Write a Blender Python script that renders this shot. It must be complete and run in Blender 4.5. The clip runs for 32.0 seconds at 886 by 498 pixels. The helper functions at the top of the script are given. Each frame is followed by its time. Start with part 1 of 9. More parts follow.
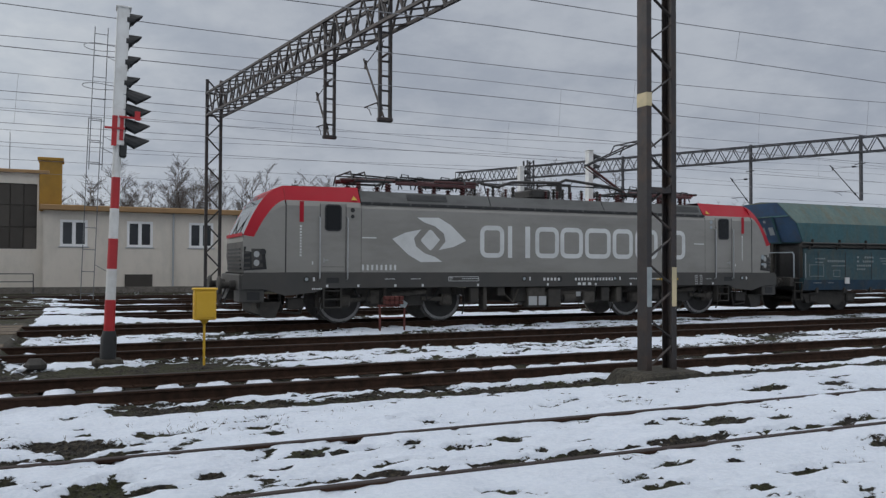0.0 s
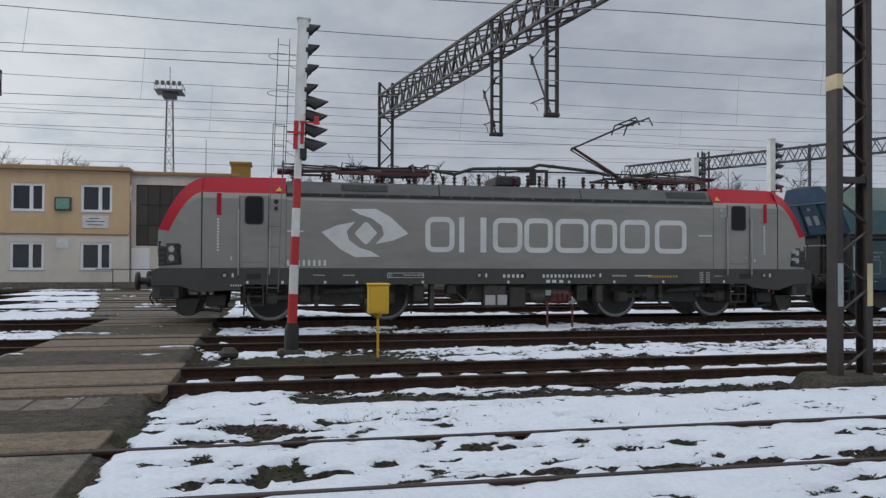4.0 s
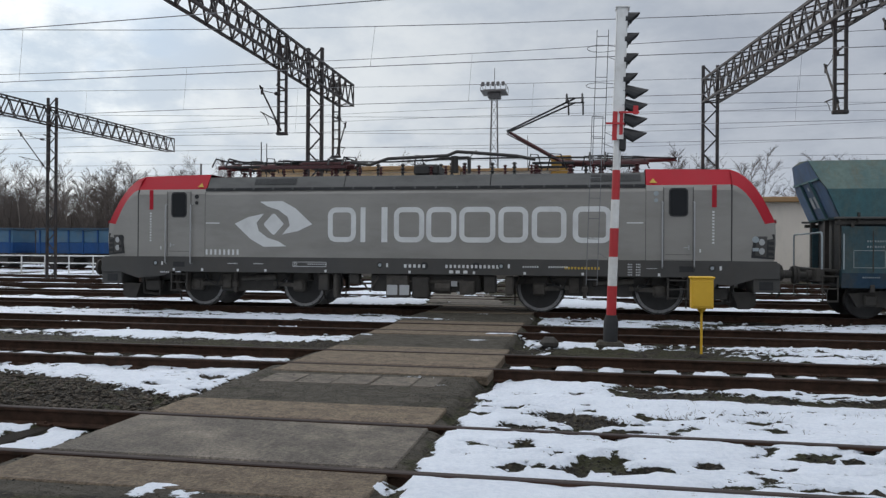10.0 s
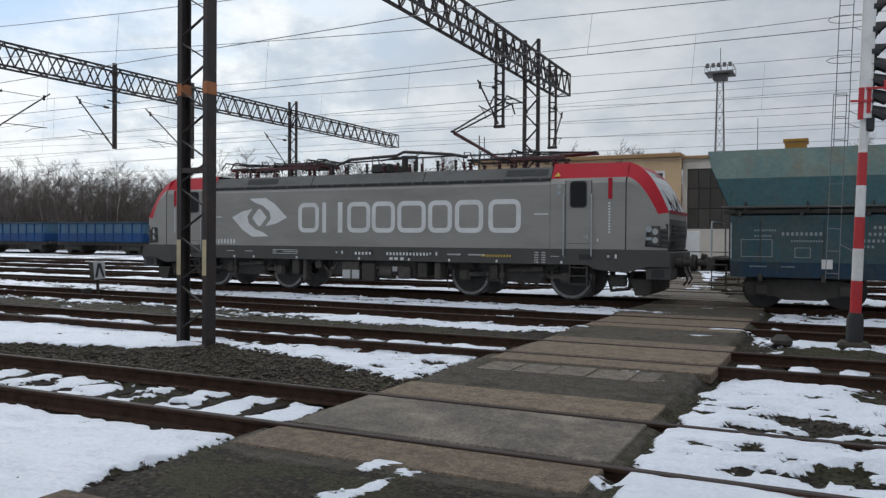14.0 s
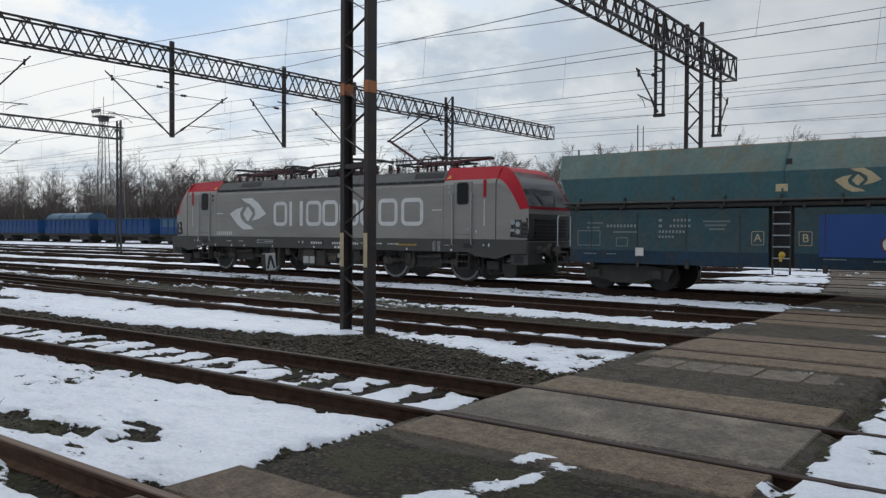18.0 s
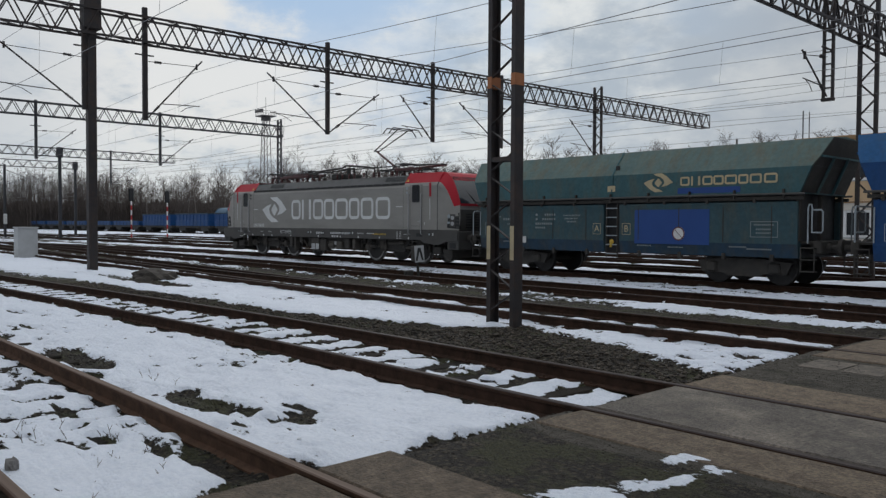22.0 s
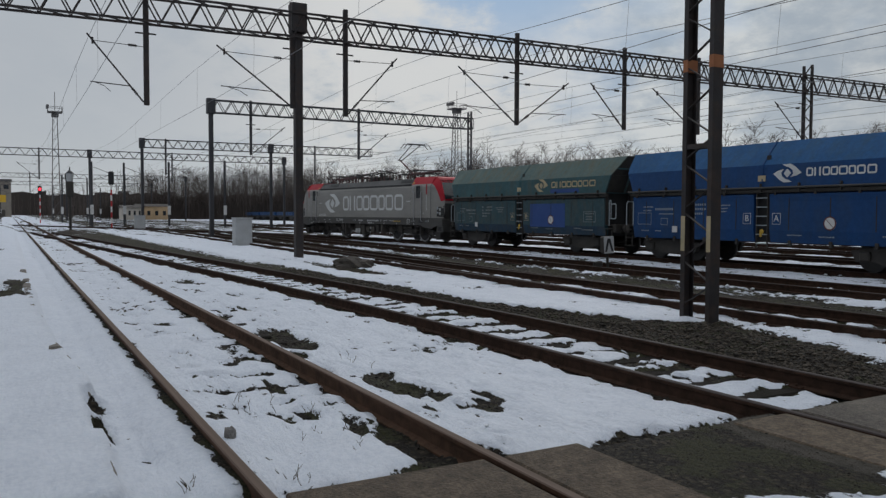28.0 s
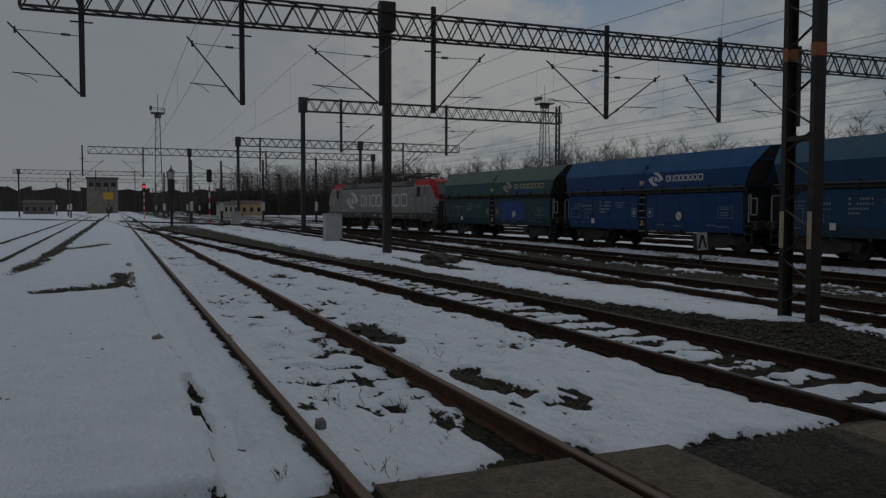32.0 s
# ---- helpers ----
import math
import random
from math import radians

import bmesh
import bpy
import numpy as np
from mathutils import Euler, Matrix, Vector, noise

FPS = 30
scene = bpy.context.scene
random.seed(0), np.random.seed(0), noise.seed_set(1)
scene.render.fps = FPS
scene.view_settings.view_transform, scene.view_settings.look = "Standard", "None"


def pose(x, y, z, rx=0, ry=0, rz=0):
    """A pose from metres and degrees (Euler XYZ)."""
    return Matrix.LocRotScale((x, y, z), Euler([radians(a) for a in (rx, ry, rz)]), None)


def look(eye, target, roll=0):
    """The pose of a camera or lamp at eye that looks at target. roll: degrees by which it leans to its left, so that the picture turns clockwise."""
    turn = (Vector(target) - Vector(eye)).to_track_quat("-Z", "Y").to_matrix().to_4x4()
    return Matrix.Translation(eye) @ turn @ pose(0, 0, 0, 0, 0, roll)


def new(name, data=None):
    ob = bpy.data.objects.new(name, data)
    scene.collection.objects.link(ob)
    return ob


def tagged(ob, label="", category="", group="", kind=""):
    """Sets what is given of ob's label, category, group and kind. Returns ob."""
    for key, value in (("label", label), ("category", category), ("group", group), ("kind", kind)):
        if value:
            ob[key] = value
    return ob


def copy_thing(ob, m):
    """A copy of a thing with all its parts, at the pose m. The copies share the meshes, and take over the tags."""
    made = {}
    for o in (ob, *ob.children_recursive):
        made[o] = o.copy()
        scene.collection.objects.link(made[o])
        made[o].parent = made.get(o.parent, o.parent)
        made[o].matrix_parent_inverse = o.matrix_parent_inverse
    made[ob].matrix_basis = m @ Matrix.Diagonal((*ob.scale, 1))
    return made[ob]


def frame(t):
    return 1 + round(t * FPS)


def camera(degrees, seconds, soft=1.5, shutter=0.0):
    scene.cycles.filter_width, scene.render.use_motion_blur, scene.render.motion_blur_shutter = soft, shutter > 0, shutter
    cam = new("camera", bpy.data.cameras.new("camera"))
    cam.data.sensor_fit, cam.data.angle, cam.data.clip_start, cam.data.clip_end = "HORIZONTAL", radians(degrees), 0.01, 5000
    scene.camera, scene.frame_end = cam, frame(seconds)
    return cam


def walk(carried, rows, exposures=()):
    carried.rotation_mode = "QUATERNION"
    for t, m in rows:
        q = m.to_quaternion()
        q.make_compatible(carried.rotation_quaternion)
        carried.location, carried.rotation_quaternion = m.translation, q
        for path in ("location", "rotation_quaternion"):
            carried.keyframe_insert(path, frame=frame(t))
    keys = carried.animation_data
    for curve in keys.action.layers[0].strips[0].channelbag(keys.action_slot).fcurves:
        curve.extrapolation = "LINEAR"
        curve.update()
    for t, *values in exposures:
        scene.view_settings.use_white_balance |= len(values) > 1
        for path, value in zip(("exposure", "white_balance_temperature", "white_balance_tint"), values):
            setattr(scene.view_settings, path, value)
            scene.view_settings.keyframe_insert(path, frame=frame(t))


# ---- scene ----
cam = camera(58.47, 32.0, soft=1.35)
EYE = 1.57
PATH = [
    (0.0, pose(0, 0, EYE, 91.20, -0.24, -24.42)),
    (0.5, pose(0, 0, EYE, 91.17, -0.25, -23.05)),
    (1.0, pose(0, 0, EYE, 91.13, -0.24, -21.34)),
    (1.5, pose(0, 0, EYE, 91.10, -0.23, -19.57)),
    (2.0, pose(0, 0, EYE, 91.04, -0.20, -17.92)),
    (2.5, pose(0, 0, EYE, 91.01, -0.18, -16.42)),
    (3.0, pose(0, 0, EYE, 90.96, -0.17, -14.96)),
    (3.5, pose(0, 0, EYE, 90.91, -0.20, -13.64)),
    (5.5, pose(0, 0, EYE, 90.79, -0.28, -8.16)),
    (6.0, pose(0, 0, EYE, 90.75, -0.29, -6.54)),
    (6.5, pose(0, 0, EYE, 90.72, -0.27, -4.93)),
    (7.0, pose(0, 0, EYE, 90.65, -0.25, -2.99)),
    (7.5, pose(0, 0, EYE, 90.58, -0.24, -0.84)),
    (8.0, pose(0, 0, EYE, 90.52, -0.20, 1.49)),
    (8.5, pose(0, 0, EYE, 90.42, -0.27, 3.92)),
    (9.0, pose(0, 0, EYE, 90.34, -0.32, 6.26)),
    (9.5, pose(0, 0, EYE, 90.25, -0.34, 8.38)),
    (10.0, pose(0, 0, EYE, 90.17, -0.37, 10.42)),
    (10.5, pose(0, 0, EYE, 90.10, -0.39, 12.36)),
    (11.0, pose(0, 0, EYE, 89.98, -0.40, 14.35)),
    (11.5, pose(0, 0, EYE, 89.87, -0.42, 16.34)),
    (12.0, pose(0, 0, EYE, 89.76, -0.43, 18.35)),
    (12.5, pose(0, 0, EYE, 89.68, -0.43, 20.33)),
    (13.0, pose(0, 0, EYE, 89.60, -0.42, 22.28)),
    (13.5, pose(0, 0, EYE, 89.50, -0.40, 24.20)),
    (14.0, pose(0, 0, EYE, 89.41, -0.40, 25.97)),
    (14.5, pose(0, 0, EYE, 89.34, -0.36, 27.65)),
    (16.5, pose(0, 0, EYE, 89.05, -0.37, 33.50)),
    (17.0, pose(0, 0, EYE, 88.97, -0.36, 34.71)),
    (17.5, pose(0, 0, EYE, 88.90, -0.34, 35.87)),
    (18.0, pose(0, 0, EYE, 88.83, -0.32, 37.15)),
    (18.5, pose(0, 0, EYE, 88.76, -0.31, 38.47)),
    (19.0, pose(0, 0, EYE, 88.69, -0.34, 39.74)),
    (19.5, pose(0, 0, EYE, 88.61, -0.34, 41.01)),
    (20.0, pose(0, 0, EYE, 88.54, -0.34, 42.33)),
    (20.5, pose(0, 0, EYE, 88.48, -0.36, 43.67)),
    (21.0, pose(0, 0, EYE, 88.40, -0.37, 45.06)),
    (21.5, pose(0, 0, EYE, 88.32, -0.34, 46.40)),
    (22.0, pose(0, 0, EYE, 88.26, -0.32, 47.73)),
    (22.5, pose(0, 0, EYE, 88.18, -0.31, 49.06)),
    (23.0, pose(0, 0, EYE, 88.10, -0.31, 50.35)),
    (23.5, pose(0, 0, EYE, 88.05, -0.29, 51.54)),
    (24.0, pose(0, 0, EYE, 87.99, -0.30, 52.70)),
    (24.5, pose(0, 0, EYE, 87.92, -0.30, 53.84)),
    (25.0, pose(0, 0, EYE, 87.86, -0.29, 54.97)),
    (25.5, pose(0, 0, EYE, 87.79, -0.28, 56.10)),
    (27.5, pose(0, 0, EYE, 87.57, -0.28, 60.37)),
    (28.0, pose(0, 0, EYE, 87.50, -0.23, 61.29)),
    (28.5, pose(0, 0, EYE, 87.47, -0.21, 62.19)),
    (29.0, pose(0, 0, EYE, 87.44, -0.19, 63.06)),
    (29.5, pose(0, 0, EYE, 87.38, -0.20, 63.85)),
    (30.0, pose(0, 0, EYE, 87.33, -0.24, 64.62)),
    (30.5, pose(0, 0, EYE, 87.28, -0.26, 65.40)),
    (31.0, pose(0, 0, EYE, 87.23, -0.23, 66.16)),
    (31.5, pose(0, 0, EYE, 87.20, -0.19, 66.85)),
    (32.0, pose(0, 0, EYE, 87.18, -0.13, 67.58)),
]
EXPOSURES = [(0.0, -0.02), (6.0, 0.06), (9.0, 0.14), (12.0, 0.13), (14.0, 0.03), (19.0, -0.17), (22.0, -0.40), (25.0, -0.59), (28.0, -0.68), (31.6, -0.68), (31.8, -1.15), (32.0, -1.9)]
walk(cam, PATH, EXPOSURES)

# where the middle of the engine stands along its track, by seconds
TRAIN = [
    (0.0, 12.61), (0.5, 11.87), (1.0, 11.10), (1.5, 10.33), (2.0, 9.54), (2.5, 8.74),
    (3.0, 7.93), (3.5, 7.11), (5.5, 3.75), (6.0, 2.88), (6.5, 2.01), (7.0, 1.12),
    (7.5, 0.22), (8.0, -0.70), (8.5, -1.62), (9.0, -2.56), (9.5, -3.51), (10.0, -4.48),
    (10.5, -5.43), (11.0, -6.39), (11.5, -7.38), (12.0, -8.37), (12.5, -9.37), (13.0, -10.42),
    (13.5, -11.43), (14.0, -12.53), (14.5, -13.60), (16.5, -17.90), (17.0, -18.98), (17.5, -20.08),
    (18.0, -21.19), (18.5, -22.36), (19.0, -23.51), (19.5, -24.69), (20.0, -25.88), (20.5, -27.10),
    (21.0, -28.29), (21.5, -29.53), (22.0, -30.75), (22.5, -31.99), (23.0, -33.21), (23.5, -34.48),
    (24.0, -35.72), (24.5, -36.99), (25.0, -38.26), (25.5, -39.49), (27.5, -44.87), (28.0, -46.13),
    (28.5, -47.35), (29.0, -48.61), (29.5, -49.93), (30.0, -51.31), (30.5, -52.72), (31.0, -54.15),
    (31.5, -55.57), (32.0, -57.00),
]

# ---- sky and light ----
world = bpy.data.worlds.new("sky")
scene.world = world
world.use_nodes = True


def wire(tree, a, out, b, inp):
    tree.links.new(a.outputs[out], b.inputs[inp])


def sky():
    t = world.node_tree
    t.nodes.clear()
    N = t.nodes.new
    out, bg = N("ShaderNodeOutputWorld"), N("ShaderNodeBackground")
    nish = N("ShaderNodeTexSky")
    nish.sky_type, nish.sun_disc = "NISHITA", False
    nish.sun_elevation, nish.sun_rotation = radians(24), radians(-52)
    nish.air_density, nish.dust_density = 1.0, 1.5
    gain = N("ShaderNodeVectorMath"); gain.operation = "SCALE"; gain.inputs[3].default_value = 0.09
    wire(t, nish, 0, gain, 0)
    tc = N("ShaderNodeTexCoord")
    sep = N("ShaderNodeSeparateXYZ"); wire(t, tc, "Generated", sep, 0)
    up = N("ShaderNodeMath"); up.operation = "MAXIMUM"; wire(t, sep, 2, up, 0); up.inputs[1].default_value = 0.0
    lift = N("ShaderNodeMath"); lift.operation = "ADD"; wire(t, up, 0, lift, 0); lift.inputs[1].default_value = 0.34
    flat = N("ShaderNodeVectorMath"); flat.operation = "DIVIDE"
    wire(t, tc, "Generated", flat, 0); wire(t, lift, 0, flat, 1)
    squash = N("ShaderNodeMapping"); squash.inputs["Scale"].default_value = (1, 1, 0.5)
    squash.inputs["Rotation"].default_value = (0, 0, radians(35))
    wire(t, flat, 0, squash, 0)

    def noise_of(scale, detail, rough):
        n = N("ShaderNodeTexNoise")
        n.inputs["Scale"].default_value, n.inputs["Detail"].default_value, n.inputs["Roughness"].default_value = scale, detail, rough
        wire(t, squash, 0, n, "Vector")
        return n

    def ranged(node, out, a, b, lo=0.0, hi=1.0):
        r = N("ShaderNodeMapRange"); r.interpolation_type = "SMOOTHSTEP"; wire(t, node, out, r, 0)
        r.inputs[1].default_value, r.inputs[2].default_value, r.inputs[3].default_value, r.inputs[4].default_value = a, b, lo, hi
        return r

    def blend(f, a, c):
        x = N("ShaderNodeMixRGB"); wire(t, f, 0, x, 0)
        for i, v in ((1, a), (2, c)):
            if isinstance(v, tuple):
                x.inputs[i].default_value = (*v, 1)
            else:
                wire(t, v, 0, x, i)
        return x

    def times(a, b):
        m = N("ShaderNodeMath"); m.operation = "MULTIPLY"; wire(t, a, 0, m, 0); wire(t, b, 0, m, 1)
        return m

    big, fine, wisp = noise_of(1.3, 4, 0.55), noise_of(3.1, 9, 0.6), noise_of(7.0, 8, 0.62)

    def towards(d):
        n = N("ShaderNodeVectorMath"); n.operation = "DOT_PRODUCT"; wire(t, tc, "Generated", n, 0)
        n.inputs[1].default_value = d
        return n

    # nearness to the veiled sun
    dot = towards((-0.82, 0.47, 0.32))
    wide, near = ranged(dot, "Value", 0.3, 0.92), ranged(dot, "Value", 0.80, 0.95)
    # a soft grey deck that brightens towards the sun
    folds = N("ShaderNodeMixRGB"); folds.inputs[0].default_value = 0.3; wire(t, fine, 0, folds, 1); wire(t, wisp, 0, folds, 2)
    deck = blend(wide, blend(ranged(folds, 0, 0.36, 0.64), (0.325, 0.362, 0.43), (0.43, 0.466, 0.525)), blend(ranged(folds, 0, 0.36, 0.64), (0.54, 0.605, 0.68), (0.745, 0.785, 0.81)))
    # broken white clouds with grey bases and gaps of blue on the sun's side
    blue = N("ShaderNodeMixRGB"); blue.inputs[0].default_value = 0.97; wire(t, gain, 0, blue, 1); blue.inputs[2].default_value = (0.47, 0.68, 0.96, 1)
    white = blend(ranged(folds, 0, 0.40, 0.58), (0.57, 0.66, 0.755), (0.98, 1.02, 1.03))
    broken = blend(ranged(big, 0, 0.54, 0.62, 0, 0.4), white, blue)
    mix = blend(near, deck, broken)
    # the brightest cloud round the sun, a gap of blue above it and a smooth pale veil beyond
    mix = blend(times(ranged(towards((-0.9036, 0.3836, 0.1908)), "Value", 0.935, 0.99, 0, 0.9), ranged(folds, 0, 0.34, 0.52)), mix, (1.02, 1.03, 1.02))
    gap = towards((-0.775, 0.50, 0.386))
    mix = blend(times(ranged(gap, "Value", 0.972, 0.992), ranged(fine, 0, 0.64, 0.48)), mix, blue)
    mix = blend(ranged(towards((-0.98, -0.10, 0.15)), "Value", 0.88, 0.975, 0, 0.9), mix, (0.68, 0.735, 0.80))
    # pale band over the horizon
    pale = blend(near, blend(wide, (0.465, 0.515, 0.585), (0.74, 0.78, 0.80)), (0.83, 0.89, 0.92))
    top = blend(ranged(sep, 2, 0.15, 0.0, 0, 0.7), mix, pale)
    # an overcast sky is brightest overhead
    zen = N("ShaderNodeMapRange"); zen.interpolation_type = "SMOOTHSTEP"; wire(t, sep, 2, zen, 0)
    zen.inputs[1].default_value, zen.inputs[2].default_value, zen.inputs[3].default_value, zen.inputs[4].default_value = 0.30, 0.85, 1.0, 2.0
    high = N("ShaderNodeMapRange"); high.interpolation_type = "SMOOTHSTEP"; wire(t, sep, 2, high, 0)
    high.inputs[1].default_value, high.inputs[2].default_value, high.inputs[4].default_value = 0.3, 0.7, 0.9
    plain = N("ShaderNodeMixRGB"); wire(t, high, 0, plain, 0); wire(t, top, 0, plain, 1); plain.inputs[2].default_value = (0.525, 0.55, 0.585, 1)
    wire(t, plain, 0, bg, 0); wire(t, zen, 0, bg, 1)
    wire(t, bg, 0, out, 0)


sky()
sun = new("sun", bpy.data.lights.new("sun", "SUN"))
sun.data.energy, sun.data.angle, sun.data.color = 0.75, radians(18), (1.0, 0.97, 0.93)
sun.matrix_world = look((-72, 57, 41), (0, 0, 0))

# ---- building tools ----


class Shape:
    """Collects vertices and faces of one mesh."""

    def __init__(self):
        self.v, self.f, self.m, self.marks = [], [], [], []

    def add(self, verts, faces, mi=0):
        o = len(self.v)
        self.marks.append((o, len(self.f)))
        self.v += [tuple(p) for p in verts]
        self.f += [tuple(i + o for i in f) for f in faces]
        self.m += [mi] * len(faces)
        return self

    def box(self, x0, y0, z0, x1, y1, z1, mi=0):
        v = [(x, y, z) for x in (x0, x1) for y in (y0, y1) for z in (z0, z1)]
        return self.add(v, [(0, 1, 3, 2), (4, 6, 7, 5), (0, 4, 5, 1), (2, 3, 7, 6), (0, 2, 6, 4), (1, 5, 7, 3)], mi)

    def cbox(self, x0, y0, z0, x1, y1, z1, c=0.01, mi=0):
        """A box with chamfered edges."""
        c = min(c, abs(x1 - x0) * 0.45, abs(y1 - y0) * 0.45, abs(z1 - z0) * 0.45)
        lo, hi = (x0, y0, z0), (x1, y1, z1)
        v, idx = [], {}
        for cx in (0, 1):
            for cy in (0, 1):
                for cz in (0, 1):
                    for ax in range(3):
                        p = []
                        for a, s in enumerate((cx, cy, cz)):
                            e = hi[a] if s else lo[a]
                            p.append(e if a == ax else e + (-c if s else c))
                        idx[cx, cy, cz, ax] = len(v)
                        v.append(p)
        f = []
        for ax in range(3):
            b, d = [a for a in range(3) if a != ax]
            for s in (0, 1):
                ring = []
                for sb, sd in ((0, 0), (1, 0), (1, 1), (0, 1)):
                    k = [0, 0, 0]
                    k[ax], k[b], k[d] = s, sb, sd
                    ring.append(idx[k[0], k[1], k[2], ax])
                f.append(ring)
            for sb in (0, 1):
                for sd in (0, 1):
                    q = []
                    for s, face in ((0, b), (1, b), (1, d), (0, d)):
                        k = [0, 0, 0]
                        k[ax], k[b], k[d] = s, sb, sd
                        q.append(idx[k[0], k[1], k[2], face])
                    f.append(q)
        for cx in (0, 1):
            for cy in (0, 1):
                for cz in (0, 1):
                    f.append([idx[cx, cy, cz, a] for a in range(3)])
        return self.add(v, f, mi)

    def tube(self, a, b, r, n=8, r2=None, mi=0, cap=True):
        a, b = Vector(a), Vector(b)
        r2 = r if r2 is None else r2
        d = (b - a).normalized()
        u = d.cross(Vector((0, 0, 1)) if abs(d.z) < 0.9 else Vector((1, 0, 0))).normalized()
        w = d.cross(u)
        v = []
        for p, q in ((a, r), (b, r2)):
            for i in range(n):
                t = 2 * math.pi * i / n
                v.append(p + u * math.cos(t) * q + w * math.sin(t) * q)
        f = [(i, (i + 1) % n, n + (i + 1) % n, n + i) for i in range(n)]
        if cap:
            f += [tuple(range(n))[::-1], tuple(range(n, 2 * n))]
        return self.add(v, f, mi)

    def pipe(self, pts, r, n=6, mi=0):
        """One unbroken round bar through the points."""
        pts = [Vector(p) for p in pts]
        rings, u = [], None
        for i, p in enumerate(pts):
            d = (pts[min(i + 1, len(pts) - 1)] - pts[max(i - 1, 0)]).normalized()
            if u is None:
                u = d.cross(Vector((0, 0, 1)) if abs(d.z) < 0.9 else Vector((1, 0, 0)))
            u = (u - d * u.dot(d)).normalized()
            w = d.cross(u)
            rings.append([tuple(p + u * (r * math.cos(2 * math.pi * k / n)) + w * (r * math.sin(2 * math.pi * k / n))) for k in range(n)])
        return self.loft(rings, mi=mi)

    def bar(self, a, b, w, h, mi=0, up=(0, 0, 1)):
        """A square bar from a to b, w wide and h high."""
        a, b = Vector(a), Vector(b)
        d = (b - a).normalized()
        up = Vector(up)
        if abs(d.dot(up)) > 0.98:
            up = Vector((0, 1, 0))
        u = d.cross(up).normalized() * (w / 2)
        k = u.cross(d).normalized() * (h / 2)
        v = [p + s * u + t * k for p in (a, b) for s, t in ((-1, -1), (1, -1), (1, 1), (-1, 1))]
        return self.add(v, [(0, 1, 2, 3)[::-1], (4, 5, 6, 7), (0, 1, 5, 4), (1, 2, 6, 5), (2, 3, 7, 6), (3, 0, 4, 7)], mi)

    def prism(self, poly, a0, a1, axis="y", mi=0):
        """A polygon pushed along an axis; poly is (x, z) for y, (y, z) for x, (x, y) for z."""
        put = {"y": lambda p, a: (p[0], a, p[1]), "x": lambda p, a: (a, p[0], p[1]), "z": lambda p, a: (p[0], p[1], a)}[axis]
        n = len(poly)
        v = [put(p, a0) for p in poly] + [put(p, a1) for p in poly]
        f = [(i, (i + 1) % n, n + (i + 1) % n, n + i) for i in range(n)] + [tuple(range(n))[::-1], tuple(range(n, 2 * n))]
        return self.add(v, f, mi)

    def loft(self, rings, closed=True, cap=True, mi=0):
        n = len(rings[0])
        v = [p for r in rings for p in r]
        f = []
        for j in range(len(rings) - 1):
            for i in range(n if closed else n - 1):
                k = (i + 1) % n
                f.append((j * n + i, j * n + k, (j + 1) * n + k, (j + 1) * n + i))
        if cap and closed:
            f += [tuple(range(n))[::-1], tuple(range((len(rings) - 1) * n, len(rings) * n))]
        return self.add(v, f, mi)

    def lathe(self, profile, axis="y", at=(0, 0, 0), n=24, mi=0):
        """Turns (radius, along) round an axis."""
        rings = []
        for r, a in profile:
            ring = []
            for i in range(n):
                t = 2 * math.pi * i / n
                c, s = r * math.cos(t), r * math.sin(t)
                p = {"y": (c, a, s), "z": (c, s, a), "x": (a, c, s)}[axis]
                ring.append((p[0] + at[0], p[1] + at[1], p[2] + at[2]))
            rings.append(ring)
        return self.loft(rings, mi=mi)

    def pieces(self):
        """One shape for each solid that was added."""
        ends = self.marks[1:] + [(len(self.v), len(self.f))]
        for (v0, f0), (v1, f1) in zip(self.marks, ends):
            q = Shape()
            q.add(self.v[v0:v1], [tuple(i - v0 for i in f) for f in self.f[f0:f1]])
            yield q

    def mesh(self, name, mats, smooth=False):
        me = bpy.data.meshes.new(name)
        me.from_pydata(self.v, [], self.f)
        for m in mats if isinstance(mats, (list, tuple)) else [mats]:
            me.materials.append(m)
        if any(self.m):
            me.polygons.foreach_set("material_index", self.m)
        bm = bmesh.new()
        bm.from_mesh(me)
        bmesh.ops.recalc_face_normals(bm, faces=bm.faces)
        bm.to_mesh(me)
        bm.free()
        if smooth:
            me.polygons.foreach_set("use_smooth", [True] * len(me.polygons))
            me.set_sharp_from_angle(angle=radians(35))
        me.update()
        return me


def thing(name, label, category, m=None, group="", kind=""):
    ob = new(name)
    ob.empty_display_size = 0.2
    if m is not None:
        ob.matrix_basis = m
    return tagged(ob, label, category, group, kind)


def part(name, shape, material, parent, label="", smooth=False, at=None):
    me = shape.mesh(name, material, smooth) if isinstance(shape, Shape) else shape
    ob = new(name, me)
    ob.parent = parent
    if at is not None:
        ob.matrix_basis = at
    return tagged(ob, label)


def each(name, shape, material, parent, label="", smooth=False):
    """Every solid of the shape as a part of its own."""
    return [part(name, q, material, parent, label, smooth) for q in shape.pieces()]


def solo(name, shape, material, label, category, group="", kind="", smooth=False, at=None):
    me = shape.mesh(name, material, smooth) if isinstance(shape, Shape) else shape
    ob = new(name, me)
    if at is not None:
        ob.matrix_basis = at
    return tagged(ob, label, category, group, kind)


